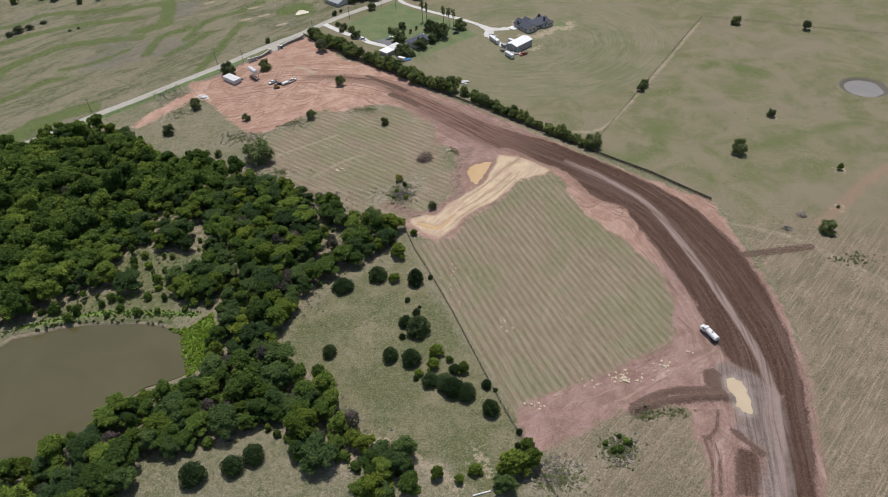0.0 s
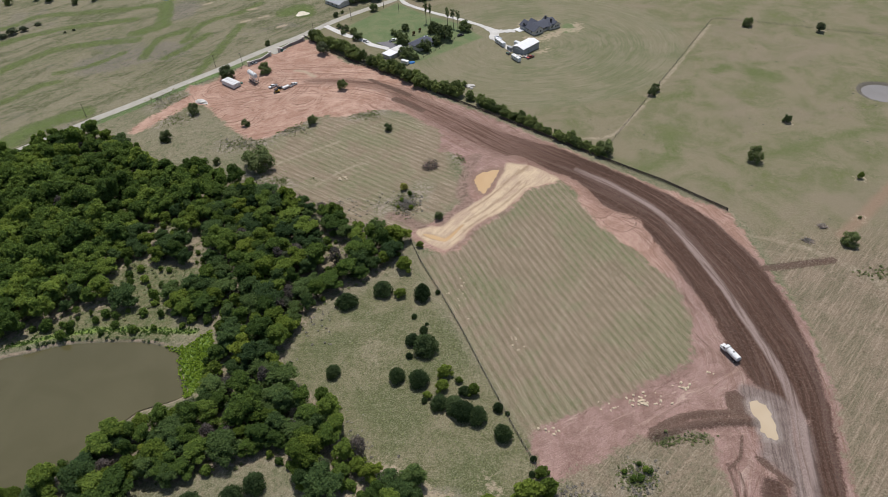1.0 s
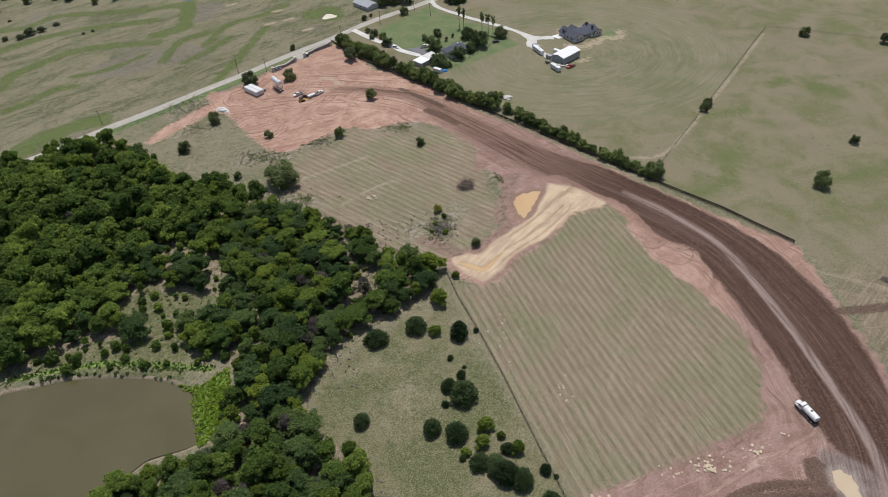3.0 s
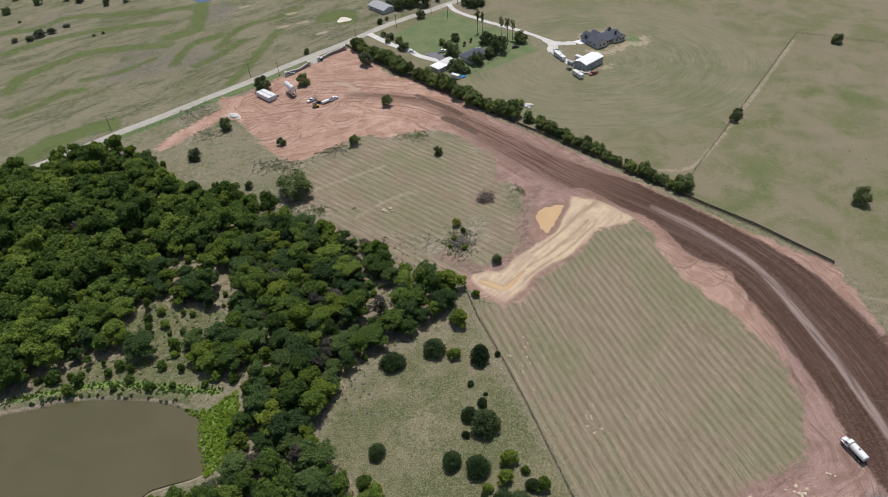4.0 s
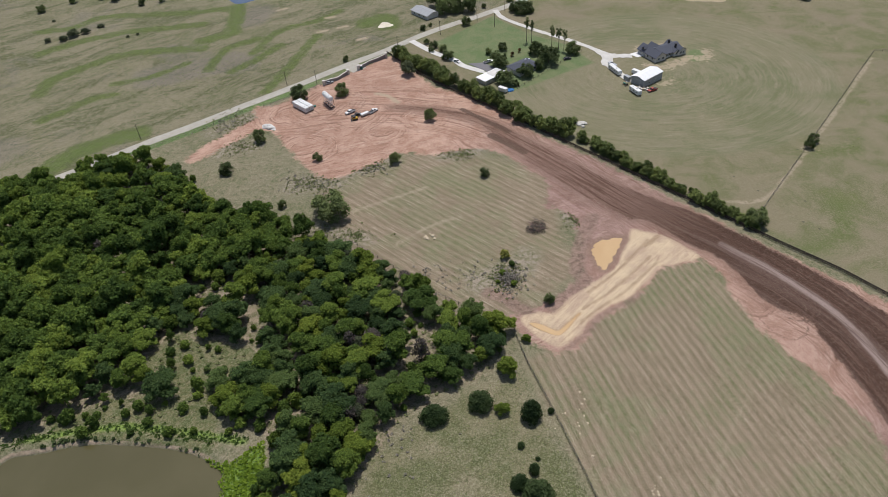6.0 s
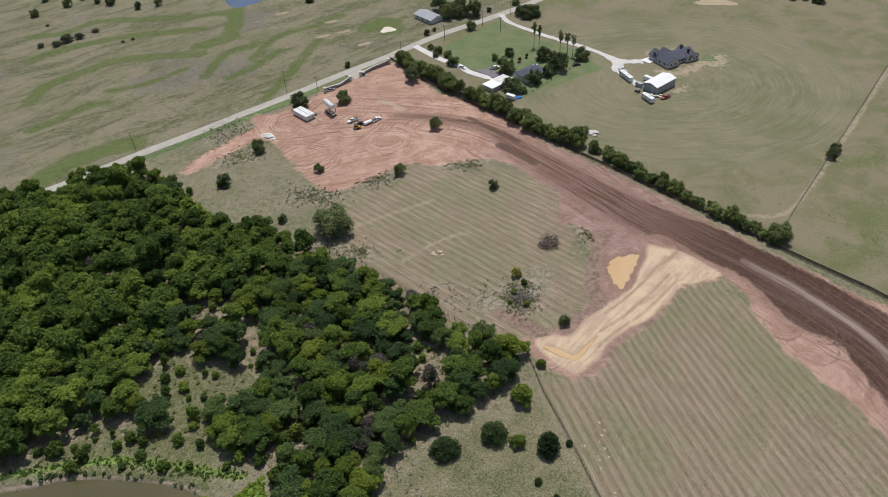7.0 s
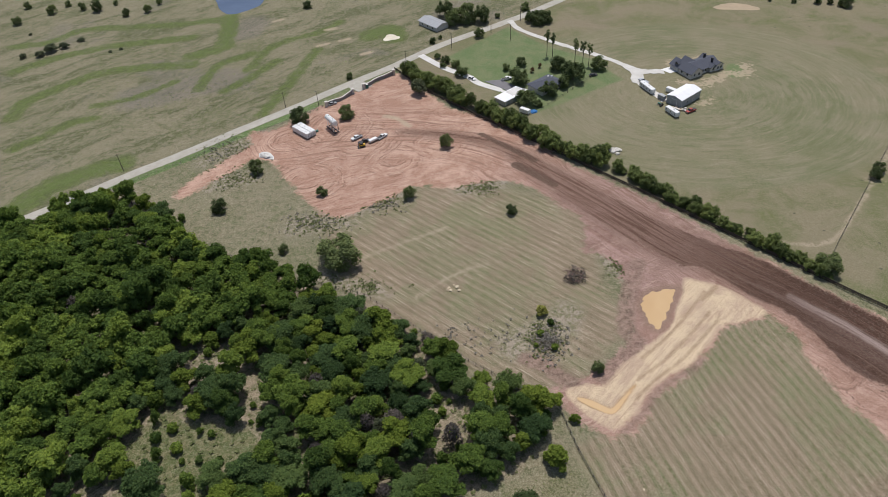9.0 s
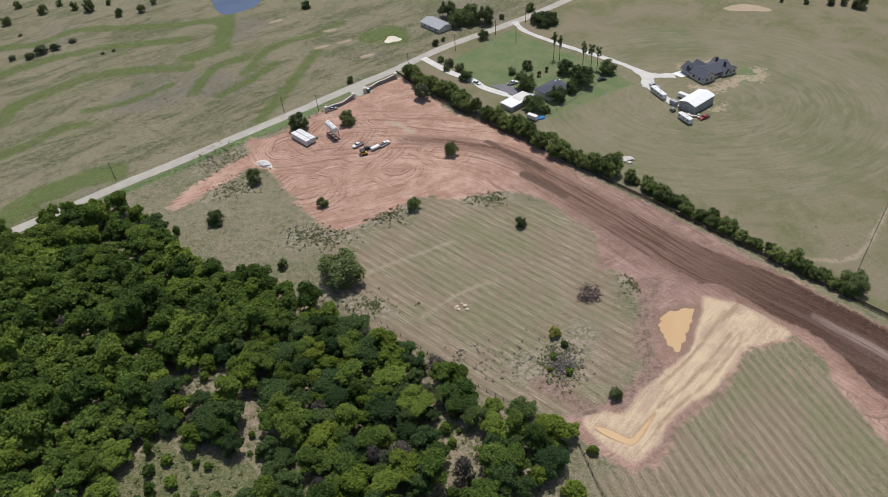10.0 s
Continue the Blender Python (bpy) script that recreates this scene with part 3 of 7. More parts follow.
give("worn", strips([*[([(x, y), (x + 1, y - 0.5)], 1.6) for x, y, _ in [(186, 452, 6.1), (227, 438, 6.6), (105, 365, 4.3), (108, 370, 4.3), (167, 331, 4.9), (139, 296, 6.8), (181, 278, 3.2), (156, 232, 6.3), (168, 249, 1.5)]], ([(-42.0, 125.6), (-37.3, 128.1), (-34.8, 131.2)], 2.0), ([(-16.9, 125.5), (-8.6, 120.6), (-5.1, 114.6)], 2.0), ([(-32.4, 135.5), (-25.4, 131.0)], 2.0), ([(2.3, 128.0), (5.7, 121.8)], 2.0), ([(44.3, 450.5), (51.3, 447.5), (60.5, 453.5), (67.2, 459.0), (76, 459), (77.5, 468)], 3.6), ([(40, 473), (50, 477), (62, 476)], 2.0), ([(48, 428), (53, 432)], 2.5)]))
give("scrub", strips([
    ([(-128, 330), (-110, 336)], 7), ([(-104, 343), (-88, 350)], 5), ([(-62, 356), (-48, 360)], 5), ([(-40, 270), (-27, 278), (-22, 285)], 6), ([(-112, 300), (-88, 292)], 4),
    ([(-186, 376), (-163, 400)], 5), ([(-176, 358), (-158, 366)], 6), ([(-6, 312), (0, 305)], 4), ([(46, 126), (50, 130)], 5), ([(20, 118), (32, 119)], 6), ([(-44, 122), (-10, 122)], 4)]))


# turned mauve clods beside the sandy cut, and its grooves
give("clods", strips([([(-11.9, 257.6), (-5.1, 265.5), (-0.6, 271.3), (-3.2, 278.3), (-2.0, 288.4), (1.1, 302.0), (4.2, 310.8)], 3.0), ([(-36.3, 264.3), (-30.3, 261.6), (-25.4, 257.1), (-21.3, 254.7)], 2.6), ([(-8.3, 238.2), (-2.9, 243.6), (4.1, 253.7), (12.6, 260.3), (18.2, 265.3)], 1.0)]))
give("basin", area(grid, S_BASIN, 6.0))
give("groove", strips([*[(c, 0.45) for c in GROOVES], ([(23.7, 293.1), (26.5, 295.8), (29.6, 299.4)], 0.9)]))
# where the mown fields stay green
give("greenrow", strips([([(23.6, 265.5), (33.9, 273.7), (45.8, 280.0), (51.2, 275.5)], 7.0), ([(36.5, 271.8), (47.6, 253.2), (58.8, 242.1), (67.0, 226.0)], 6.0), ([(33.1, 213.4), (39.6, 218.4), (44.8, 231.1)], 4.0), ([(0, 225), (10, 205)], 5.0), ([(-22.9, 287.8), (-15.0, 293.3), (-5.3, 296.3)], 4.0), ([(149.6, 301.9), (163.9, 306.2), (177.4, 311.7), (197.2, 318.0), (206.6, 319.5)], 3.0), ([(110.3, 361.7), (123.7, 363.8)], 4.0), ([(147.2, 390.5), (155.4, 395.8)], 4.0), ([(70.7, 299.1), (83.8, 292.8), (99.9, 302.1), (104.3, 321.3)], 4.0), ([(168.4, 388.3), (177.3, 379.9)], 5.0), ([(-62, 335), (-40, 325)], 6.0), ([(-60, 290), (-45, 300)], 5.0)]))


def make_ground(far_side):
    """The land on either side of the county road."""
    n = Nodes("far_pasture" if far_side else "pasture_and_soil")
    p = n.pos()
    big = n.noise(p, 0.018, 5, 0.6, 0.4)
    mid = n.noise(p, 0.11, 5, 0.65, 0.3)
    mottle = n.noise(p, 0.4, 5, 0.75)
    fine = n.noise(p, 1.5, 4, 0.75)
    grit = n.noise(p, 2.7, 3, 0.8)
    edge = n.math("MULTIPLY", n.math("SUBTRACT", n.math("ADD", mid, n.math("MULTIPLY", fine, 0.6)), 0.8), 5.0)

    def mask(name, lo, hi, wobble=1.0):
        return n.span(n.math("ADD", n.attr(name), n.math("MULTIPLY", edge, wobble)), lo, hi)

    def times(a, b):
        return n.math("MULTIPLY", a, b)

    def tufts(scale, size, share):
        """Round dark tufts, a share of the cells of a scatter."""
        v = n.add("ShaderNodeTexVoronoi")
        n.link(p, v.inputs["Vector"])
        v.inputs["Scale"].default_value = scale
        s = n.add("ShaderNodeSeparateXYZ")
        n.link(v.outputs["Color"], s.inputs[0])
        return times(n.span(v.outputs["Distance"], size, size * 0.5), n.span(s.outputs[0], 1 - share, 1 - share + 0.05))

    def streaks(heading, length, width, detail=4, bend=0.6):
        return n.noise(n.mapped(p, (1 / length, 1 / width, 1), heading), 1.0, detail, 0.72, bend)

    # pasture: dry stems over green
    olive, tan = (0.14, 0.143, 0.073), (0.205, 0.186, 0.115)
    c = n.mix(n.span(big, 0.38, 0.62), olive, tan)
    c = n.mix(n.span(mid, 0.48, 0.66, 0.0, 0.7), c, (0.125, 0.138, 0.062))
    c = n.mix(n.span(mottle, 0.48, 0.6, 0.0, 0.65), c, (0.25, 0.215, 0.142))
    c = n.mix(n.span(mottle, 0.47, 0.37, 0.0, 0.65), c, (0.092, 0.1, 0.043))
    if far_side:
        # the far pasture beyond the road: long drifts, green swales, grey tufted ground
        drift = n.noise(n.mapped(p, (0.022, 0.075, 1), -0.75), 1.0, 6, 0.7, 0.5)
        cn = n.mix(n.span(drift, 0.4, 0.58), (0.12, 0.122, 0.057), (0.212, 0.19, 0.117))
        cn = n.mix(n.span(drift, 0.48, 0.4, 0.0, 0.85), cn, (0.08, 0.094, 0.034))
        cn = n.mix(n.span(n.noise(p, 0.035, 5, 0.65, 0.6), 0.5, 0.64, 0.0, 0.6), cn, (0.105, 0.118, 0.045))
        cn = n.mix(n.span(mottle, 0.48, 0.6, 0.0, 0.6), cn, (0.22, 0.196, 0.134))
        cn = n.mix(n.span(mottle, 0.47, 0.38, 0.0, 0.6), cn, (0.09, 0.1, 0.045))
        sage = n.math("MAXIMUM", n.span(n.math("ADD", n.attr("sage"), times(edge, 3.0)), -5.0, 4.0), n.span(big, 0.56, 0.64, 0.0, 0.7))
        cn = n.mix(times(sage, 0.65), cn, n.mix(mottle, (0.15, 0.135, 0.108), (0.215, 0.185, 0.155)))
        cn = n.mix(times(tufts(0.42, 0.34, 0.55), n.math("MAXIMUM", sage, n.span(n.math("ADD", big, times(mid, 0.4)), 0.66, 0.76, 0.0, 0.6))), cn, (0.068, 0.074, 0.046))
        cn = n.mix(times(tufts(0.33, 0.2, 0.3), 0.75), cn, (0.07, 0.08, 0.04))
        c = cn
        sw = n.span(n.math("ADD", n.attr("swale"), times(edge, 1.6)), -2.8, 0.9)
        blotch = n.noise(p, 0.07, 5, 0.7, 0.8)
        broken = times(n.span(mottle, 0.34, 0.52, 0.35, 1.0), n.span(blotch, 0.3, 0.48, 0.65, 1.0))
        c = n.mix(times(sw, broken), c, n.mix(n.span(mottle, 0.42, 0.6), (0.058, 0.092, 0.017), (0.105, 0.14, 0.032)))
        c = n.mix(times(n.span(n.math("ADD", n.attr("swale"), times(edge, 0.6)), 1.6, 5.0, 0.0, 0.75), broken), c, (0.088, 0.132, 0.026))
        c = n.mix(times(mask("bare", -1.2, 1.0, 0.7), 0.85), c, n.mix(fine, (0.36, 0.28, 0.19), (0.46, 0.38, 0.27)))
        c = n.mix(times(n.span(fine, 0.5, 0.61, 0.0, 0.58), 0.9), c, n.mix(0.5, c, (0.04, 0.035, 0.025)))
        c = n.mix(n.span(fine, 0.5, 0.39, 0.0, 0.36), c, n.mix(0.3, c, (0.6, 0.54, 0.42)))
        c = n.mix(n.span(grit, 0.51, 0.6, 0.0, 0.48), c, n.mix(0.55, c, (0.04, 0.033, 0.024)))
        c = n.mix(n.span(grit, 0.49, 0.4, 0.0, 0.44), c, n.mix(0.3, c, (0.62, 0.55, 0.43)))
        n.bump(n.math("ADD", times(fine, 0.55), times(grit, 0.25)), 1.0, 0.4)
        return n.done(c, 0.95, 0.0, 0.15)

    # the green strip between the road and its fence
    side_strip = times(n.span(n.attr("north"), -8.6, -7.4), n.span(n.attr("north"), -2.6, -3.6))
    c = n.mix(times(side_strip, n.span(n.attr("roadrun"), 105, 98, 0.45, 0.95)), c, n.mix(n.span(mottle, 0.35, 0.62), (0.085, 0.17, 0.04), (0.135, 0.19, 0.07)))
    # the hay field beyond the tree row, mown in rings, and the rougher pasture past its fence
    patch_e = n.noise(p, 0.05, 6, 0.68, 0.5)
    rings = n.noise(n.joined(n.math("MULTIPLY", n.attr("ring"), 0.42), n.math("MULTIPLY", n.attr("arc"), 3.0)), 1.0, 5, 0.7, 0.4)
    ce = n.mix(n.span(n.math("ADD", times(rings, 0.5), times(patch_e, 0.5)), 0.42, 0.6), (0.148, 0.151, 0.077), (0.202, 0.185, 0.115))
    ce = n.mix(n.span(mid, 0.46, 0.66, 0.0, 0.55), ce, (0.14, 0.152, 0.072))
    ce = n.mix(n.span(big, 0.42, 0.6, 0.0, 0.42), ce, n.mix(rings, (0.22, 0.185, 0.12), (0.275, 0.23, 0.155)))
    ce = n.mix(times(n.span(rings, 0.55, 0.66, 0.0, 0.5), n.span(mid, 0.4, 0.6, 0.05, 0.9)), ce, (0.29, 0.248, 0.172))
    ce = n.mix(n.span(mottle, 0.54, 0.7, 0.0, 0.3), ce, (0.26, 0.222, 0.16))
    ce = n.mix(n.span(rings, 0.45, 0.35, 0.0, 0.3), ce, (0.12, 0.124, 0.058))
    past = times(n.span(n.attr("ring"), 92, 100), n.span(n.noise(p, 0.03, 3), 0.1, 0.2))
    combed = streaks(-0.82, 16.0, 0.9)
    low = n.add("ShaderNodeSeparateXYZ")
    n.link(p, low.inputs[0])
    south = n.span(low.outputs[1], 262, 215)
    patch = n.noise(p, 0.045, 6, 0.66, 0.5)
    cp = n.mix(n.span(patch, 0.4, 0.6), (0.205, 0.178, 0.11), (0.145, 0.146, 0.07))
    cp = n.mix(n.span(patch, 0.58, 0.66, 0.0, 0.7), cp, (0.128, 0.142, 0.052))
    cp = n.mix(n.span(mottle, 0.5, 0.66, 0.0, 0.4), cp, (0.23, 0.195, 0.13))
    cp = n.mix(n.span(big, 0.52, 0.62, 0.0, 0.5), cp, (0.22, 0.18, 0.125))
    cp = n.mix(times(tufts(0.16, 0.12, 0.35), 0.8), cp, (0.075, 0.075, 0.05))
    cs = n.mix(n.span(mid, 0.4, 0.6), (0.222, 0.17, 0.116), (0.165, 0.136, 0.084))
    cs = n.mix(n.span(combed, 0.5, 0.62, 0.0, 0.7), cs, (0.325, 0.255, 0.18))
    cs = n.mix(n.span(combed, 0.46, 0.34, 0.0, 0.6), cs, (0.138, 0.125, 0.07))
    cp = n.mix(times(n.span(n.math("ADD", n.attr("greenrow"), times(edge, 2.5)), -4.0, 4.0), n.span(mottle, 0.34, 0.56, 0.3, 0.85)), cp, (0.1, 0.128, 0.038))
    cp = n.mix(south, cp, cs)
    ce = n.mix(past, ce, cp)
    c = n.mix(n.span(n.attr("east"), 0.0, 4.0), c, ce)
    c = n.mix(times(times(n.span(low.outputs[0], 20, 34), n.span(low.outputs[1], 168, 156)), n.span(mottle, 0.3, 0.6, 0.6, 1.0)), c, cs)
    # the meadow among the cedars
    cm = n.mix(n.span(patch, 0.4, 0.58), (0.1, 0.114, 0.042), (0.166, 0.156, 0.08))
    cm = n.mix(n.span(patch, 0.55, 0.64, 0.0, 0.8), cm, (0.225, 0.198, 0.12))
    cm = n.mix(n.span(mottle, 0.5, 0.6, 0.0, 0.45), cm, (0.205, 0.195, 0.108))
    cm = n.mix(n.span(mottle, 0.46, 0.37, 0.0, 0.6), cm, (0.072, 0.095, 0.028))
    cm = n.mix(times(tufts(0.6, 0.3, 0.14), 0.7), cm, (0.075, 0.09, 0.034))
    c = n.mix(times(mask("meadow", -3.0, 3.0, 1.0), 0.95), c, cm)
    # mown rows
    m_rows = 0.0
    for name, heading, pitch, pale, comb, lo, hi in (("rows", -math.atan2(0.925, -0.38), 2.9, 0.4, 0.12, -4.0, 0.5), ("rows_b", -math.atan2(0.6, -0.8), 3.1, 0.72, 0.09, -9.0, -1.0)):
        q = n.mapped(p, (1, 1, 1), heading)
        sep = n.add("ShaderNodeSeparateXYZ")
        n.link(q, sep.inputs[0])
        streak = streaks(heading, 14.0, 0.75, 4, 0.25)
        thin = streaks(heading, 11.0, 0.4, 2, 0.15)
        wave = n.math("SINE", n.math("ADD", times(sep.outputs[1], 2 * math.pi / pitch), times(mid, 4.0)))
        v = n.math("ADD", times(times(wave, comb), n.span(mid, 0.35, 0.6, 0.5, 1.0)), n.math("ADD", times(streak, 0.5), n.math("ADD", times(fine, 0.35), times(mid, 0.25))))
        cr = n.mix(n.span(v, 0.42, 0.68), (0.178, 0.141, 0.086), (0.288, 0.222, 0.156))
        cr = n.mix(times(n.span(n.math("ADD", big, times(n.math("SUBTRACT", mid, 0.5), 0.5)), 0.47, 0.58, 0.0, 0.8), n.span(mottle, 0.3, 0.6, 0.4, 1.0)), cr, n.mix(n.span(v, 0.42, 0.66), (0.13, 0.138, 0.062), (0.215, 0.2, 0.115)))
        cr = n.mix(times(n.span(thin, 0.57, 0.66, 0.0, pale), n.span(mid, 0.36, 0.56, 0.35, 1.0)), cr, (0.47, 0.39, 0.295))
        cr = n.mix(n.span(thin, 0.42, 0.34, 0.0, 0.3), cr, (0.14, 0.115, 0.066))
        lush_row = times(n.span(n.math("ADD", n.attr("greenrow"), times(edge, 3.0)), -6.0, 5.0), n.span(v, 0.62, 0.44, 0.25, 0.65))
        cr = n.mix(lush_row, cr, n.mix(n.span(mottle, 0.4, 0.62), (0.125, 0.145, 0.058), (0.19, 0.19, 0.1)))
        here = mask(name, lo, hi, 0.9)
        m_rows = n.math("MAXIMUM", m_rows, here)
        c = n.mix(times(here, 0.95), c, cr)
    c = n.mix(times(n.span(n.math("ADD", n.attr("trail"), times(edge, 0.6)), -0.6, 1.0), n.span(mottle, 0.38, 0.54, 0.05, 0.7)), c, (0.36, 0.295, 0.21))
    c = n.mix(times(mask("redtrail", -2.5, 1.5, 0.8), 0.55), c, (0.29, 0.18, 0.125))
    # lawn, rank growth, scrub, litter under the trees
    m_lawn = mask("lawn", -1.0, 2.0, 0.5)
    m_hay = times(n.span(n.attr("east"), 0.0, 4.0), n.math("SUBTRACT", 1.0, south))
    c = n.mix(m_lawn, c, n.mix(n.span(mid, 0.35, 0.65), (0.115, 0.162, 0.066), (0.158, 0.182, 0.086)))
    dry = n.mix(n.span(mottle, 0.4, 0.58), (0.125, 0.125, 0.06), (0.285, 0.23, 0.16))
    c = n.mix(mask("litter", -0.5, 2.0, 0.9), c, dry)
    c = n.mix(times(mask("glade", -2.5, 1.5, 1.0), 0.95), c, n.mix(n.span(mottle, 0.4, 0.62), (0.078, 0.102, 0.03), (0.155, 0.148, 0.068)))
    weed = n.mix(n.span(mottle, 0.42, 0.58), (0.32, 0.27, 0.21), (0.15, 0.145, 0.075))
    weed = n.mix(times(tufts(0.8, 0.36, 0.5), 0.9), weed, (0.07, 0.085, 0.04))
    c = n.mix(times(mask("scrub", -3.0, 3.0, 1.4), 0.85), c, weed)
    c = n.mix(times(n.span(n.math("ADD", n.attr("worn"), times(n.math("SUBTRACT", mottle, 0.5), 26.0)), -0.5, 2.5), 0.8), c, n.mix(fine, (0.33, 0.265, 0.18), (0.45, 0.37, 0.26)))
    c = n.mix(mask("lush", -1.8, 1.0, 0.6), c, n.mix(n.span(mottle, 0.35, 0.65), (0.1, 0.19, 0.02), (0.19, 0.3, 0.04)))
    c = n.mix(n.span(n.math("ADD", n.attr("bank"), times(edge, 0.25)), -0.75, -0.15), c, n.mix(fine, (0.3, 0.215, 0.14), (0.45, 0.36, 0.27)))
    c = n.mix(mask("stockrim", -3.0, -1.6, 0.4), c, n.mix(fine, (0.085, 0.08, 0.055), (0.16, 0.14, 0.12)))
    # bare red soil: wheel marks along the way of work, looser sweeps elsewhere
    wander = n.math("SUBTRACT", n.noise(p, 0.02, 2), 0.5)
    bend = n.math("ADD", n.attr("across"), times(wander, 5.0))
    uv = n.joined(times(n.attr("along"), 0.025), times(bend, 0.8))
    marks = n.noise(uv, 1.0, 5, 0.74, 0.2)
    wide = n.noise(uv, 0.22, 3, 0.6, 0.5)
    sweep = n.noise(n.joined(times(n.attr("along"), 0.04), times(n.math("ADD", n.attr("across"), times(wander, 40.0)), 0.6)), 1.0, 6, 0.74, 0.5)
    cross = n.noise(n.mapped(p, (0.05, 0.3, 1), -0.5), 1.0, 6, 0.76, 1.8)
    u = n.attr("along")
    verge = times(n.span(u, 205, 240), n.span(u, 345, 318))
    mauve = times(n.span(u, 95, 170), n.math("SUBTRACT", 1.0, times(verge, 0.65)))
    beside = n.span(n.math("ABSOLUTE", n.attr("across")), 36, 22)
    flow = n.mix(beside, cross, sweep)
    red = n.mix(n.span(n.math("ADD", times(mid, 0.7), times(mottle, 0.3)), 0.4, 0.6), (0.35, 0.2, 0.142), (0.51, 0.33, 0.248))
    red = n.mix(n.span(big, 0.45, 0.6, 0.0, 0.5), red, (0.345, 0.2, 0.145))
    pink = n.mix(n.span(mid, 0.38, 0.6), (0.235, 0.142, 0.116), (0.33, 0.209, 0.178))
    red = n.mix(mauve, red, pink)
    worked = n.span(n.math("ADD", mid, times(n.math("SUBTRACT", big, 0.5), 0.8)), 0.4, 0.6, 0.3, 1.0)
    red = n.mix(times(n.span(flow, 0.46, 0.37, 0.0, 0.9), worked), red, n.mix(mauve, (0.23, 0.115, 0.078), (0.165, 0.1, 0.076)))
    red = n.mix(times(n.span(flow, 0.53, 0.64, 0.0, 0.65), worked), red, n.mix(mauve, (0.6, 0.43, 0.335), (0.43, 0.315, 0.258)))
    red = n.mix(n.span(cross, 0.54, 0.64, 0.0, 0.4), red, (0.5, 0.36, 0.28))
    red = n.mix(times(n.span(marks, 0.49, 0.4), n.span(n.math("ABSOLUTE", n.attr("across")), 30, 10, 0.1, 0.75)), red, (0.19, 0.1, 0.072))
    red = n.mix(n.span(mottle, 0.54, 0.64, 0.0, 0.22), red, (0.24, 0.14, 0.1))
    m_soil = n.span(n.math("ADD", n.attr("soil"), n.math("ADD", times(edge, 1.7), times(n.math("SUBTRACT", mottle, 0.5), 9.0))), -1.3, 1.0)
    # loops of wheel marks where machines have turned
    for cx, cy, r0, r1, hard in ((-97, 379, 2, 17, 1.0), (-133, 362, 3, 26, 0.9), (-128, 408, 6, 32, 0.85), (-76, 392, 3, 18, 0.85), (-112, 395, 4, 24, 0.8), (58, 262, 1.5, 9, 0.8)):
        off = n.add("ShaderNodeVectorMath")
        off.operation = "SUBTRACT"
        n.link(p, off.inputs[0])
        off.inputs[1].default_value = (cx, cy, 0)
        far = n.add("ShaderNodeVectorMath")
        far.operation = "LENGTH"
        n.link(off.outputs[0], far.inputs[0])
        rad = n.math("ADD", far.outputs["Value"], times(n.math("SUBTRACT", mid, 0.5), 5.0))
        loop = n.noise(n.joined(times(rad, 1.25), times(n.noise(off.outputs[0], 0.06, 2), 2.5)), 1.0, 4, 0.75)
        here = times(times(n.span(rad, r0, r0 + 2), n.span(rad, r1, r1 * 0.6)), n.span(n.noise(off.outputs[0], 0.09, 2), 0.42, 0.56))
        red = n.mix(times(here, n.span(loop, 0.48, 0.38, 0.0, hard)), red, (0.165, 0.086, 0.06))
        red = n.mix(times(here, n.span(loop, 0.54, 0.64, 0.0, hard)), red, (0.53, 0.36, 0.27))
    c = n.mix(m_soil, c, red)
    c = n.mix(times(mask("bare", -1.2, 1.0, 0.7), 0.85), c, n.mix(fine, (0.36, 0.28, 0.19), (0.46, 0.38, 0.27)))
    # dark, damp rolled soil
    deep = n.mix(n.span(n.math("ADD", times(marks, 0.6), times(mottle, 0.4)), 0.38, 0.62), (0.05, 0.024, 0.016), (0.1, 0.055, 0.039))
    deep = n.mix(n.span(wide, 0.5, 0.64, 0.0, 0.6), deep, (0.13, 0.083, 0.067))
    deep = n.mix(n.span(mottle, 0.54, 0.64, 0.0, 0.5), deep, (0.042, 0.025, 0.02))
    deep = n.mix(n.span(marks, 0.57, 0.66, 0.0, 0.5), deep, (0.15, 0.098, 0.08))
    damp = mask("dark", -6.0, 0.5, 1.2)
    c = n.mix(times(times(damp, n.span(n.attr("soil"), -0.5, 1.0)), n.span(n.attr("along"), 300, 240, 0.2, 0.6)), c, (0.19, 0.115, 0.088))
    laid = n.math("MAXIMUM", n.span(u, 150, 240), n.math("MAXIMUM", n.span(marks, 0.52, 0.42, 0.4, 0.98), n.span(n.math("ADD", wide, times(n.math("SUBTRACT", mottle, 0.5), 0.4)), 0.52, 0.6, 0.0, 0.5)))
    deep = n.mix(n.span(u, 250, 150, 0.0, 0.5), deep, (0.15, 0.08, 0.055))
    m_dark = times(mask("dark", -0.8, 0.8, 0.9), laid)
    c = n.mix(m_dark, c, deep)
    pale = n.mix(n.span(n.math("ADD", times(marks, 0.75), times(mottle, 0.3)), 0.4, 0.65), (0.13, 0.096, 0.084), (0.265, 0.208, 0.185))
    c = n.mix(times(mask("grey", -1.5, 2.0, 0.8), n.span(wide, 0.3, 0.5, 0.4, 0.95)), c, pale)
    c = n.mix(times(n.span(n.math("ADD", n.attr("wheel"), times(edge, 0.3)), -0.3, 1.2), times(n.span(u, 215, 275), n.span(marks, 0.36, 0.54, 0.3, 0.95))), c, (0.285, 0.215, 0.188))
    rag = n.math("ADD", times(n.math("SUBTRACT", mottle, 0.5), 5.0), times(n.math("SUBTRACT", fine, 0.5), 3.0))
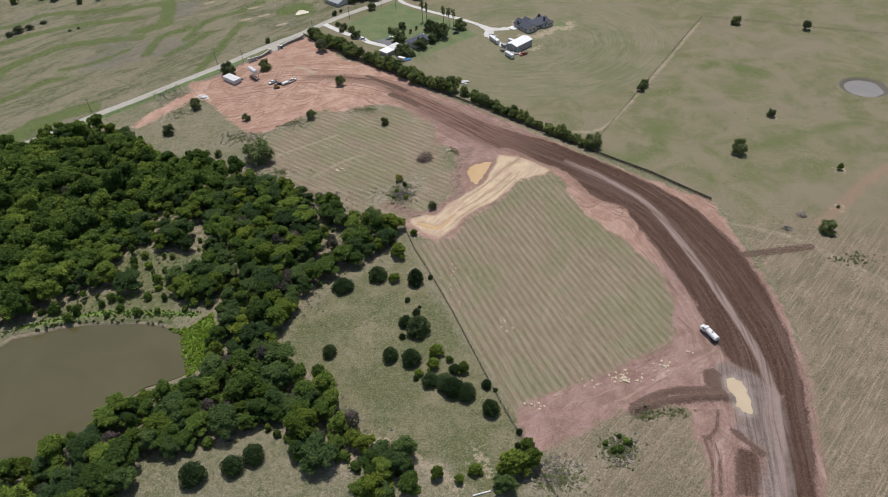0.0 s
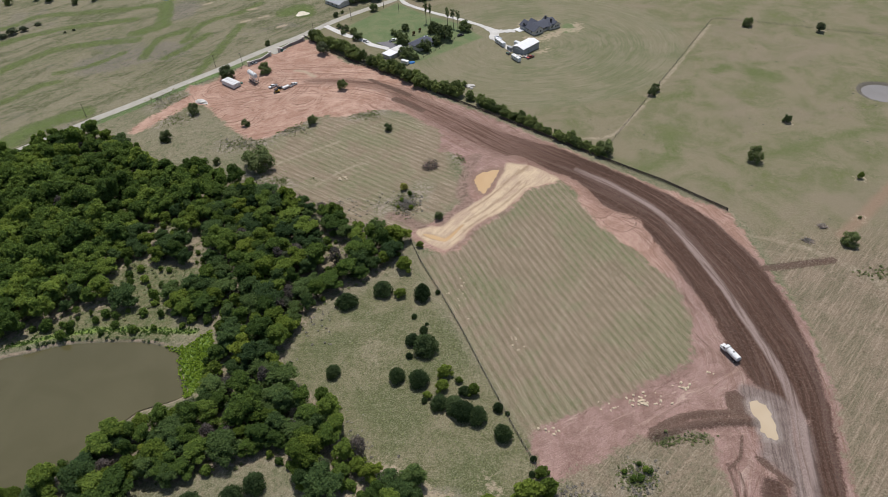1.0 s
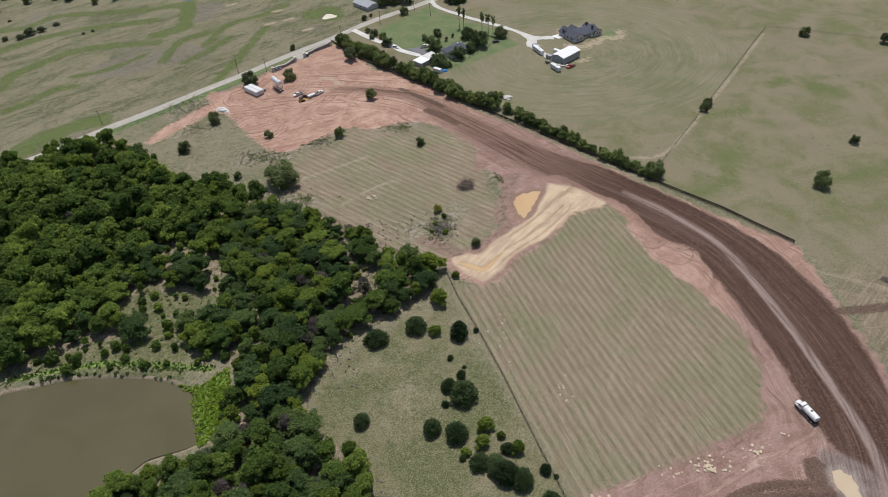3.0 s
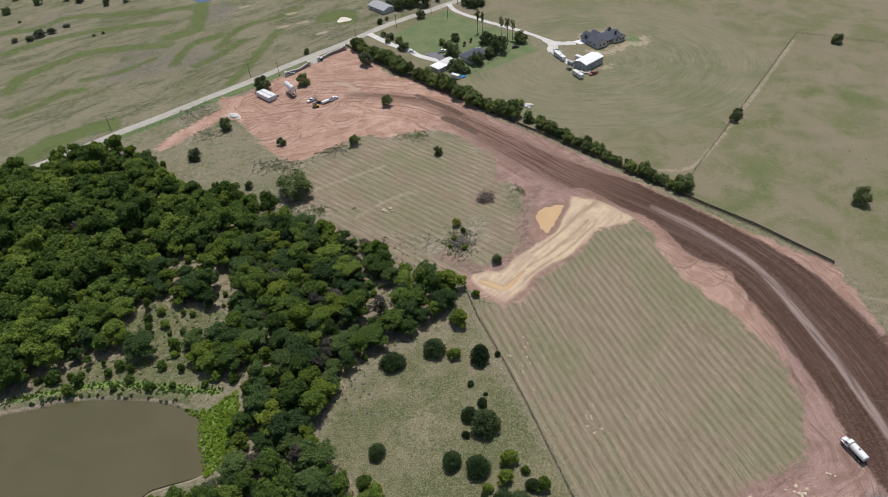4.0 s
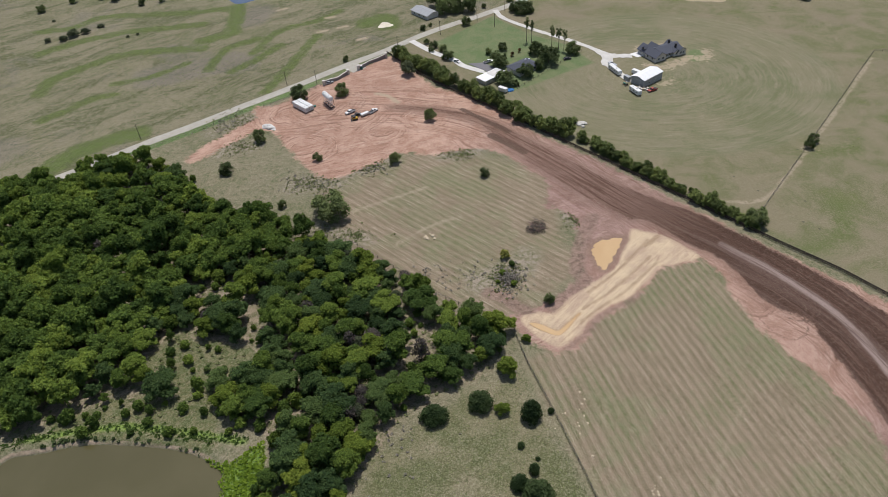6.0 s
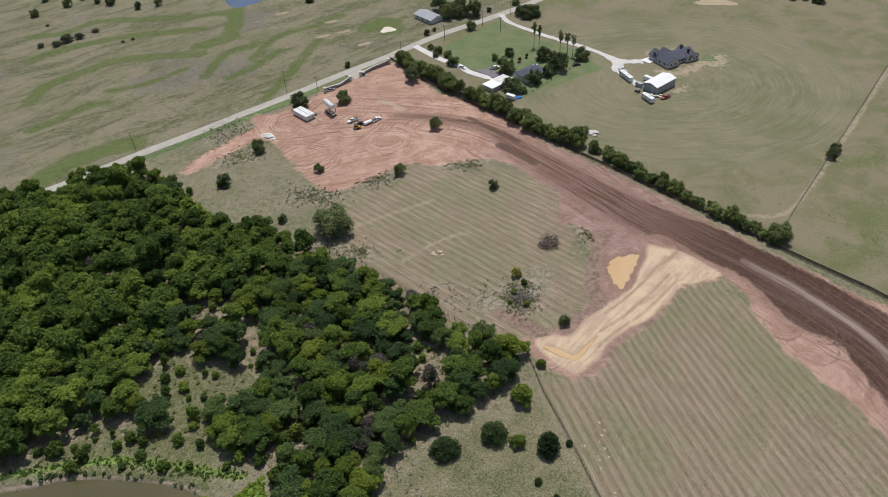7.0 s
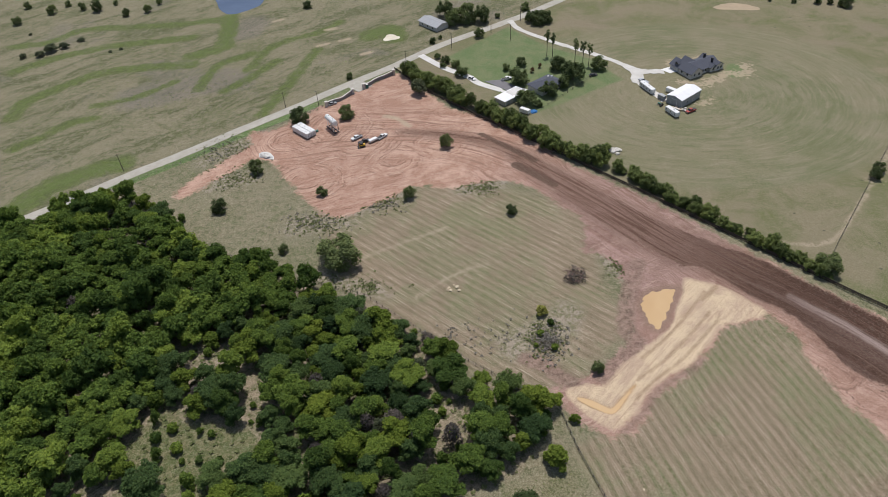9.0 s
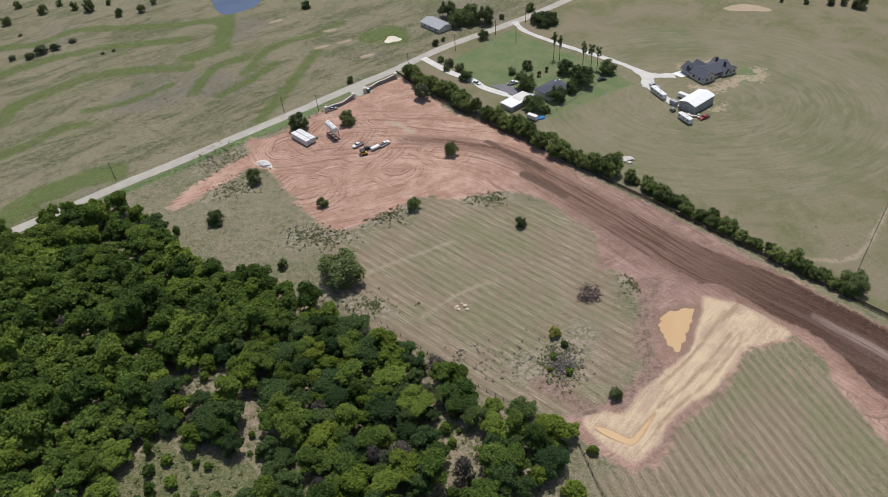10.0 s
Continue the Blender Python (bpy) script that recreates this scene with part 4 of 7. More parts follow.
    c = n.mix(times(n.span(n.math("ADD", n.attr("wet"), times(rag, 0.55)), -0.5, 0.6), 0.9), c, n.mix(mottle, (0.062, 0.034, 0.024), (0.13, 0.078, 0.057)))
    c = n.mix(n.span(n.math("ADD", n.attr("loops"), times(rag, 0.12)), -0.35, 0.25, 0.0, 0.85), c, (0.1, 0.058, 0.043))
    # pale sandy subsoil
    sandy = n.mix(n.span(mid, 0.38, 0.62), (0.58, 0.45, 0.3), (0.45, 0.33, 0.235))
    sandy = n.mix(n.span(n.noise(n.mapped(p, (0.035, 0.55, 1), -0.95), 1.0, 4, 0.7, 0.4), 0.46, 0.62, 0.0, 0.5), sandy, (0.63, 0.5, 0.335))
    sandy = n.mix(n.span(mottle, 0.55, 0.68, 0.0, 0.3), sandy, (0.42, 0.29, 0.195))
    m_sand = mask("sand", -0.9, 0.9, 1.1)
    sandy = n.mix(times(n.span(n.noise(n.mapped(p, (0.06, 0.9, 1), -0.88), 1.0, 5, 0.75, 0.3), 0.53, 0.64), 0.55), sandy, (0.36, 0.245, 0.165))
    sandy = n.mix(times(n.span(n.math("ADD", n.attr("groove"), times(rag, 0.25)), -0.5, 0.4), 0.7), sandy, (0.3, 0.21, 0.13))
    c = n.mix(times(n.span(n.math("ADD", n.attr("clods"), rag), -1.2, 1.0), 0.85), c, n.mix(n.span(mottle, 0.38, 0.62), (0.15, 0.095, 0.073), (0.3, 0.2, 0.16)))
    sandy = n.mix(n.span(n.math("ADD", n.attr("basin"), times(rag, 0.2)), -0.7, 0.3), sandy, (0.44, 0.29, 0.155))
    c = n.mix(m_sand, c, sandy)
    c = n.mix(n.span(n.math("ADD", n.attr("shore"), times(edge, 0.5)), -3.0, -0.8, 0.0, 0.75), c, n.mix(fine, (0.19, 0.115, 0.085), (0.29, 0.19, 0.14)))
    c = n.mix(n.span(n.math("ADD", n.attr("shore_pale"), times(edge, 0.8)), -2.6, -0.6, 0.0, 0.45), c, n.mix(marks, (0.28, 0.235, 0.205), (0.46, 0.4, 0.35)))
    # fine grain of stems and clods, less on worked soil and mown grass
    quiet = n.math("SUBTRACT", 1.0, n.math("MAXIMUM", times(m_hay, 0.5), times(m_dark, 0.65)))
    rough_grass = n.math("SUBTRACT", 1.0, n.math("MAXIMUM", n.math("MAXIMUM", times(m_sand, 0.8), times(m_soil, 0.62)), n.math("MAXIMUM", times(m_lawn, 0.75), n.math("MAXIMUM", times(m_hay, 0.6), times(m_rows, 0.4)))))
    c = n.mix(times(n.span(fine, 0.5, 0.61, 0.0, 0.58), rough_grass), c, n.mix(0.5, c, (0.04, 0.035, 0.025)))
    c = n.mix(times(n.span(fine, 0.5, 0.39, 0.0, 0.5), rough_grass), c, n.mix(0.3, c, (0.6, 0.54, 0.42)))
    c = n.mix(times(n.span(grit, 0.51, 0.6, 0.0, 0.48), quiet), c, n.mix(0.55, c, (0.04, 0.033, 0.024)))
    c = n.mix(times(n.span(grit, 0.49, 0.4, 0.0, 0.44), quiet), c, n.mix(0.3, c, (0.62, 0.55, 0.43)))
    n.bump(n.math("ADD", times(times(fine, rough_grass), 0.55), n.math("ADD", times(grit, 0.25), times(marks, 0.5))), 1.0, 0.4)
    return n.done(c, 0.95, 0.0, 0.15)


ground = tagged(new("ground", ground_mesh), "dry olive pasture with graded red and dark soil", "ground", kind="structure")
for far_side in (False, True):
    ground_mesh.materials.append(make_ground(far_side))
ground_mesh.polygons.foreach_set("material_index", (north_of[quads].mean(1) > 0).astype(np.int32))


# ---- building helpers ----


def part(name, bm, material, parent, label=""):
    me = bpy.data.meshes.new(name)
    bm.normal_update()
    bm.to_mesh(me)
    bm.free()
    me.materials.append(material)
    ob = new(name, me)
    ob.parent = parent
    return tagged(ob, label) if label else ob


def thing(name, x, y, yaw=0.0, label="", category="", group="", z=None):
    ob = new(name)
    ob.empty_display_size = 0.5
    ob.matrix_basis = pose(x, y, gz(x, y) if z is None else z, 0, 0, yaw)
    return tagged(ob, label, category, group)


def box(bm, c, s, rz=0.0, bevel=0.0):
    m = Matrix.Translation(c) @ Matrix.Rotation(radians(rz), 4, "Z") @ Matrix.Diagonal((*s, 1))
    vs = bmesh.ops.create_cube(bm, size=1.0, matrix=m)["verts"]
    if bevel:
        es = {e for v in vs for e in v.link_edges}
        bmesh.ops.bevel(bm, geom=list(es), offset=bevel, segments=2, affect="EDGES", profile=0.6)
    return bm


def rod(bm, a, b, r0, r1=None, n=8):
    a, b = Vector(a), Vector(b)
    d = b - a
    m = Matrix.Translation((a + b) / 2) @ d.to_track_quat("Z", "Y").to_matrix().to_4x4()
    bmesh.ops.create_cone(bm, cap_ends=True, segments=n, radius1=r0, radius2=r0 if r1 is None else r1, depth=d.length, matrix=m)
    return bm


def prism(bm, profile, y0, y1, inset=0.0):
    """A side outline in x and z, drawn across from y0 to y1; inset narrows its upper points."""
    zs = [q[1] for q in profile]
    lo, hi = min(zs), max(zs)
    rows = []
    for y in (y0, y1):
        s = 1 if y > (y0 + y1) / 2 else -1
        rows.append([bm.verts.new((x, y - s * inset * (z - lo) / max(hi - lo, 1e-6), z)) for x, z in profile])
    k = len(profile)
    bm.faces.new(rows[0])
    bm.faces.new(rows[1][::-1])
    for i in range(k):
        bm.faces.new((rows[0][i], rows[1][i], rows[1][(i + 1) % k], rows[0][(i + 1) % k]))
    bmesh.ops.recalc_face_normals(bm, faces=bm.faces[:])
    return bm


def BM():
    return bmesh.new()


# ---- roads, drives and water ----


def ribbon(name, pts, half, material, label, lift=0.06, thick=0.5, category="road", rag=0.0):
    """A road laid along a line, with thickness, following the lie of the land."""
    line = smooth(pts, n=6)
    rng = np.random.RandomState(5)
    bm = BM()
    rows = []
    for i, p in enumerate(line):
        d = line[min(i + 1, len(line) - 1)] - line[max(i - 1, 0)]
        side = np.array([-d[1], d[0]]) / max(math.hypot(*d), 1e-6)
        row = []
        for k in (-1, -0.33, 0.33, 1):
            q = p + side * half * (k + (rng.uniform(-rag, rag) if abs(k) == 1 else 0))
            z = gz(*q) + lift
            row.append((*q, z))
        rows.append([bm.verts.new((row[0][0], row[0][1], row[0][2] - thick))] + [bm.verts.new(v) for v in row] + [bm.verts.new((row[3][0], row[3][1], row[3][2] - thick))])
    for a, b in zip(rows[:-1], rows[1:]):
        for i in range(5):
            bm.faces.new((a[i], a[i + 1], b[i + 1], b[i]))
    bmesh.ops.recalc_face_normals(bm, faces=bm.faces[:])
    ob = part(name, bm, material, None)
    return tagged(ob, label, category, kind="structure")


def slab(name, pts, material, label, lift=0.08, thick=0.4, category="pavement", z=None):
    bm = BM()
    vs = [bm.verts.new((x, y, (gz(x, y) if z is None else z) + lift)) for x, y in pts]
    f = bm.faces.new(vs)
    ext = bmesh.ops.extrude_face_region(bm, geom=[f])
    for v in ext["geom"]:
        if isinstance(v, bmesh.types.BMVert):
            v.co.z -= thick
    bmesh.ops.recalc_face_normals(bm, faces=bm.faces[:])
    return tagged(part(name, bm, material, None), label, category, kind="structure")


county_line = [(-420, 163), (-300, 283), *COUNTY, (80, 657), (250, 825)]
ribbon("road", county_line, 2.9, ROAD_PALE, "straight pale worn county road across the pasture", 0.09, rag=0.06)
ribbon("driveway", [*[(-96.4, 486.3), (-84.9, 473.8), (-77.6, 467), (-67, 459.2), (-61.1, 451.7), (-47.1, 439.8), (-40.4, 443.1)][:5], (-49, 444)], 2.0, CONCRETE, "pale concrete drive to the ranch house", 0.12, category="driveway")
ribbon("driveway", [(-46.5, 532.5), *[(-48.3, 530.5), (-39.3, 518.1), (-17.5, 498.5), (-2.8, 487.5), (11, 475.7), (18.7, 467.8), (23.7, 462), (39.4, 464.1)][1:-1]], 1.7, DRIVE_WHITE, "white gravel drive across the hay field", 0.1, category="driveway", rag=0.2)
ribbon("driveway", [(20, 464.5), (27, 462.8), (35.5, 463)], 2.6, DRIVE_WHITE, "pale gravel drive towards the garage", 0.1, category="driveway", rag=0.35)
slab("driveway_junction", [(14.5, 470), (17.5, 467.2), (20.5, 466), (25, 465.2), (28, 463.6), (26.5, 460.8), (23.2, 459.2), (22.5, 455), (21, 449), (18, 450.2), (17.4, 455), (18.6, 459), (18, 463), (15.6, 466.4)], DRIVE_WHITE, "ragged white gravel where the drives meet", 0.15)
slab("parking_pad", [(34.2, 464.8), (39.3, 467.6), (42.0, 462.2), (38.3, 460.4)], CONCRETE_NEW, "new white concrete apron before the garage door", 0.17)
ribbon("driveway", [(22.3, 462.1), (23, 447.1), (29.4, 435.8), (31.7, 430.4)], 2.1, DRIVE_WHITE, "white gravel spur beside parked trailers", 0.12, category="driveway", rag=0.2)
slab("parking_pad", [(-58.3, 454.1), (-49.6, 455.7), (-40.3, 446.6), (-46, 443.2)], ASPHALT, "faded grey asphalt parking pad beside the house", 0.16)
slab("parking_pad", [(-52, 446), (-46.5, 443), (-40, 447), (-34.5, 444), (-43, 434)], CONCRETE, "bright concrete apron before the garage", 0.14)
slab("entrance_paving", [(-133.2, 450.1), (-125.2, 456.1), (-118.1, 449.9), (-124.3, 442.8)], ROAD_PALE, "pale concrete entrance between the curved walls", 0.14)


def water(name, outline, z, material, label):
    bm = BM()
    f = bm.faces.new([bm.verts.new((x, y, z)) for x, y in outline])
    bmesh.ops.triangulate(bm, faces=[f])
    bmesh.ops.recalc_face_normals(bm, faces=bm.faces[:])
    return tagged(part(name, bm, material, None), label, "water", kind="structure")


def grown(outline, by):
    c = outline.mean(0)
    d = outline - c
    return c + d * (1 + by / np.hypot(d[:, 0], d[:, 1])[:, None])


water("pond_water", grown(S_POND, 0.3), -0.75, WATER_POND, "still murky brown pond water below the wood")
water("puddle_water", grown(S_MUD, 0.2), float(rolling(8.0, 290.0)) - 0.14, WATER_MUD, "orange muddy puddle beside the sandy cut")
water("puddle_water", S_BASIN, float(rolling(-12.0, 247.0)) - 0.22, WATER_MUD, "shallow tan water lying in the sandy cut")
water("puddle_water", grown(S_WHITE, 0.2), float(rolling(92.0, 147.0)) - 0.14, WATER_TAN, "tan muddy puddle on the new road bed")
water("stock_pond_water", S_STOCK, -0.6, WATER_PALE, "pale silty stock pond in the pasture")
water("far_pond_water", S_BLUE, -0.6, WATER_BLUE, "blue far pond among green reeds")

# ---- trees ----


def leaf_cloud(lobes, count, size, rng, up=0.35, flat=0.6):
    """Sprays of leaves over the outer faces of a cluster of lobes: corners and faces."""
    lobes = np.array(lobes, float)
    w = lobes[:, 3] ** 2
    pick = rng.choice(len(lobes), count * 2, p=w / w.sum())
    d = rng.normal(size=(count * 2, 3))
    d[:, 2] += up
    d /= np.linalg.norm(d, axis=1)[:, None]
    c = lobes[pick, :3] + d * (lobes[pick, 3] * rng.uniform(0.74, 1.26, count * 2))[:, None]
    gap = np.linalg.norm(c[:, None, :] - lobes[None, :, :3], axis=2) / lobes[None, :, 3]
    keep = (gap.min(1) > 0.8)
    c, d = c[keep][:count], d[keep][:count]
    m = len(c)
    # leaves turn their faces to the sky
    nrm = d * flat * 0.7 + rng.normal(size=(m, 3)) * 0.55 + np.array((0, 0, 0.58))
    nrm /= np.linalg.norm(nrm, axis=1)[:, None]
    t = np.cross(nrm, rng.normal(size=(m, 3)))
    t /= np.linalg.norm(t, axis=1)[:, None]
    b = np.cross(nrm, t)
    s = size * rng.uniform(0.6, 1.35, m)[:, None]
    k = rng.uniform(0.6, 1.0, (m, 1))
    co = np.stack([c - t * s - nrm * s * 0.15, c + t * s * 0.8 - b * s * k * 0.8 + nrm * s * 0.1, c + b * s * k + t * s * 0.3 + nrm * s * 0.12], 1).reshape(-1, 3)
    return co, np.arange(m * 3).reshape(m, 3)


ICO = bmesh.new()
bmesh.ops.create_icosphere(ICO, subdivisions=1, radius=1.0)
ICO_V = np.array([v.co[:] for v in ICO.verts])
ICO_F = np.array([[v.index for v in f.verts] + [f.verts[2].index] for f in ICO.faces])[:, :3]
ICO.free()


def crown_mesh(name, lobes, count, size, seed, material, core=0.84, up=0.35):
    rng = np.random.RandomState(seed)
    co, faces = leaf_cloud(lobes, count, size, rng, up)
    cos, tris, base = [co], [faces], len(co)
    small = np.median([q[3] for q in lobes]) if len(lobes) > 48 else 0.0
    for x, y, z, r in lobes:
        if r <= small:
            continue
        cos.append(np.array((x, y, z)) + ICO_V * r * core * rng.uniform(0.85, 1.05, (len(ICO_V), 1)))
        tris.append(ICO_F + base)
        base += len(ICO_V)
    me = mesh_from(name, np.vstack(cos), np.vstack(tris))
    me.materials.append(material)
    return me


def trunk_mesh(name, height, radius, spread, seed, limbs=5, material=None):
    rng = random.Random(seed)
    bm = BM()
    fork = height * 0.42
    rod(bm, (0, 0, -0.3), (rng.uniform(-.1, .1), rng.uniform(-.1, .1), fork), radius * 1.25, radius * 0.8, 7)
    for i in range(limbs):
        a = 2 * math.pi * (i + rng.random() * 0.6) / limbs
        r = spread * rng.uniform(0.45, 0.8)
        mid = (math.cos(a) * r * 0.45, math.sin(a) * r * 0.45, fork + (height - fork) * 0.4)
        rod(bm, (0, 0, fork * rng.uniform(0.75, 0.98)), mid, radius * 0.55, radius * 0.38, 5)
        rod(bm, mid, (math.cos(a) * r, math.sin(a) * r, height * rng.uniform(0.72, 0.92)), radius * 0.38, radius * 0.12, 5)
    me = bpy.data.meshes.new(name)
    bm.to_mesh(me)
    bm.free()
    me.materials.append(material or BARK)
    return me


def lobes_round(rng, rad, height, n):
    """A broad crown: lobes over a dome, ragged below."""
    out = [(0, 0, height * 0.6, rad * 0.62)]
    for i in range(n):
        a = i * 2.39996 + rng.uniform(-0.3, 0.3)
        f = math.sqrt((i + 0.5) / n)
        r = rad * f * rng.uniform(0.62, 0.98)
        z = height * (0.87 - 0.55 * f ** 2.4) + rng.uniform(-0.13, 0.12) * height
        out.append((r * math.cos(a), r * math.sin(a), z, rad * rng.uniform(0.14, 0.28)))
    return out


def lobes_clumped(rng, rad, height, n):
    """A wide wood tree: a few uneven boughs, each a flattened clump of small tufts, with clefts between them."""
    out = [(0, 0, height * 0.5, rad * 0.42)]
    stretch, turn = rng.uniform(0.72, 1.0), rng.uniform(0, 3.14)
    for i in range(n):
        a = i * 2.39996 + rng.uniform(-0.5, 0.5)
        f = math.sqrt((i + 0.35) / n)
        r = rad * f * rng.uniform(0.55, 0.86)
        x, y = r * math.cos(a), r * math.sin(a) * stretch
        x, y = x * math.cos(turn) - y * math.sin(turn), x * math.sin(turn) + y * math.cos(turn)
        z = height * (0.84 - 0.42 * f ** 2.2) + rng.uniform(-0.2, 0.12) * height
        s = rad * rng.uniform(0.26, 0.44)
        out.append((x, y, z, s * 0.72))
        for k in range(6):
            b, e = k * 1.05 + rng.uniform(-0.4, 0.4), rng.uniform(-0.25, 0.9)
            d = s * rng.uniform(0.55, 1.05)
            out.append((x + d * math.cos(b) * math.cos(e), y + d * math.sin(b) * math.cos(e), z + 0.6 * d * math.sin(e), s * rng.uniform(0.3, 0.52)))
    return out


def lobes_bushy(rng, rad, height, n):
    """An uneven crown of many small tufts that reaches almost to the ground."""
    out = [(rng.uniform(-0.1, 0.1) * rad, rng.uniform(-0.1, 0.1) * rad, height * 0.5, rad * 0.5)]
    lean = (rng.uniform(-0.12, 0.12) * rad, rng.uniform(-0.12, 0.12) * rad)
    for i in range(n):
        a = i * 2.39996 + rng.uniform(-0.5, 0.5)
        h = rng.uniform(0.16, 0.95)
        wide = math.sqrt(max(0.05, 1 - ((h - 0.5) / 0.52) ** 2))
        r = rad * wide * rng.uniform(0.55, 1.0)
        out.append((r * math.cos(a) + lean[0] * h, r * math.sin(a) + lean[1] * h, height * h, rad * rng.uniform(0.17, 0.33)))
    return out


def lobes_cone(rng, rad, height, n):
    out = []
    for i in range(n):
        f = (i + 0.5) / n
        a = i * 2.39996 + rng.uniform(-0.3, 0.3)
        ring = rad * (1 - f ** 1.6) * 0.62
        out.append((ring * math.cos(a), ring * math.sin(a), height * (0.2 + 0.7 * f), rad * (0.5 - 0.26 * f) * rng.uniform(0.9, 1.1)))
    out.append((0, 0, height * 0.45, rad * 0.6))
    return out


KINDS = {}


def tree_kind(key, name, label, leaf, rad, height, lobes, count, size, seed, limbs=5, trunk=0.22, up=0.35, core=0.84, bushy=False, clumped=False):
    """Keeps the two meshes and the words of one kind of tree; the crown's radius is rad."""
    rng = random.Random(seed)
    make = lobes_cone if lobes < 0 else lobes_clumped if clumped else lobes_bushy if bushy else lobes_round
    cm = crown_mesh("crown", make(rng, rad, height, abs(lobes)), count, size, seed, leaf, core, up)
    tm = trunk_mesh("trunk", height * 0.8, trunk, rad * 0.7, seed, limbs)
    KINDS.setdefault(key, []).append((name, label, tm, cm, rad))


for s in range(6):
    words, leaf = (("dark green broad-leaved tree in the dense wood", LEAF_OAK), ("deep green broad-leaved tree in the dense wood", LEAF_DEEP), ("bright green broad-leaved tree in the dense wood", LEAF_BRIGHT))[(0, 1, 1, 0, 2, 0)[s]]
    wide, tall = (4.6, 5.2, 5.6, 4.9, 5.0, 5.8)[s], (8.6, 9.4, 8.8, 10.2, 9.0, 10.0)[s]
    tree_kind("wood", "forest_tree", words, leaf, wide, tall, (6, 7, 9, 7, 6, 9)[s], 3700, 0.31, 100 + s, core=0.7, clumped=True)
    tree_kind("deep", "forest_tree", words, leaf, wide, tall, (6, 7, 9, 7, 6, 9)[s], 1900, 0.44, 140 + s, core=0.74, clumped=True)
for s in range(3):
    tree_kind("oak", "oak_tree", "round-crowned green oak standing alone on dry grass", LEAF_LONE, 4.5, 7.4 + 0.6 * s, 32, 3300, 0.3, 200 + s, core=0.62, bushy=True)
    tree_kind("row", "hedgerow_tree", "leafy hedgerow tree along the dark rail fence", LEAF_ROW, 3.6, 5.6 + 0.5 * s, 26, 2300, 0.29, 300 + s, core=0.62, bushy=True)
    tree_kind("cedar", "cedar_tree", "dense dark green cedar in the open meadow", LEAF_CEDAR, 3.2, 5.0 + 0.5 * s, -20, 2400, 0.28, 400 + s, 4, 0.16, 0.5)
    tree_kind("light", "young_tree", "bright yellow-green young tree in the meadow", LEAF_LIGHT, 2.6, 4.2 + 0.4 * s, 14, 1300, 0.3, 500 + s, 4, 0.12, core=0.74)
for s in range(2):
    tree_kind("pale", "willow_tree", "pale silvery-green willow at the wood's edge", LEAF_PALE, 4.0, 6.5 + s, 18, 1900, 0.34, 550 + s)
    tree_kind("bare", "dead_tree", "grey leafless tree with tangled branches", LEAF_DEAD, 2.8, 4.5, 12, 800, 0.26, 600 + s, 9, 0.16, core=0.25)
    tree_kind("shrub", "shrub", "low green shrub on the forest floor", LEAF_OAK, 1.6, 1.9, 9, 520, 0.26, 650 + s, 3, 0.06)
tree_kind("yellow", "bush", "yellow-green rounded bush on the mown field", LEAF_YELLOW, 2.0, 3.0, 12, 800, 0.26, 720, 4, 0.08, core=0.8)
tree_kind("rust", "young_tree", "small rusty-leaved ornamental tree on the lawn", LEAF_RUST, 1.7, 3.4, 8, 350, 0.3, 700, 4, 0.08)
rngp = random.Random(3)
pine_lobes = [(rngp.uniform(-1.1, 1.1), rngp.uniform(-1.1, 1.1), 7.2 + 0.36 * i, 0.42 + 0.2 * rngp.random()) for i in range(15)]
KINDS["pine"] = [("pine_tree", "tall slender pine with a small high crown", trunk_mesh("trunk", 12.0, 0.16, 0.8, 5, 4), crown_mesh("crown", pine_lobes, 750, 0.24, 9, LEAF_LONE, 0.4), 1.7)]

tree_rng = random.Random(17)


def plant(key, x, y, width=None, group="", squash=1.0, label="", z=None):
    """One tree of a kind, with its crown about width across."""
    name, words, tm, cm, rad = tree_rng.choice(KINDS[key])
    k = (width or 2 * rad) / (2 * rad)
    base = thing(name, x, y, 0, label or words, "shrub" if key == "shrub" else "tree", group, z)
    base.matrix_basis = base.matrix_basis @ pose(0, 0, 0, 0, 0, tree_rng.uniform(0, 360))
    base.scale = (k * tree_rng.uniform(0.86, 1.12), k * tree_rng.uniform(0.86, 1.12), k * squash * tree_rng.uniform(0.9, 1.1))
    for nm, me in (("trunk", tm), ("crown", cm)):
        ob = new(nm, me)
        ob.parent = base
    return base


# the wood: scattered so that no two stems stand closer than a crown allows
clear_polys = [smooth(c, True, 3) for c in CLEARINGS]


def scatter(poly, tries, gap, rng, keep):
    lo, hi = poly.min(0), poly.max(0)
    pts = np.column_stack([rng.uniform(lo[0], hi[0], tries), rng.uniform(lo[1], hi[1], tries)])
    pts = pts[inside(pts, poly)]
    pts = pts[keep(pts)]
    got, cells = [], {}
    for p in pts:
        k = (int(p[0] // gap), int(p[1] // gap))
        if all((p[0] - q[0]) ** 2 + (p[1] - q[1]) ** 2 > gap * gap for i in (-1, 0, 1) for j in (-1, 0, 1) for q in cells.get((k[0] + i, k[1] + j), ())):
            cells.setdefault(k, []).append(p)
            got.append(p)
    return got


np_rng = np.random.RandomState(11)
forest_edge = FOREST


def wood_ok(p):
    ok = area(p, forest_edge, 9.0) > 2.6
    for c in clear_polys:
        ok &= area(p, c, 9.0) < -2.6
    return ok & (area(p, S_POND) < -1.2) & (area(p, smooth(LUSH, True)) < -3.0)


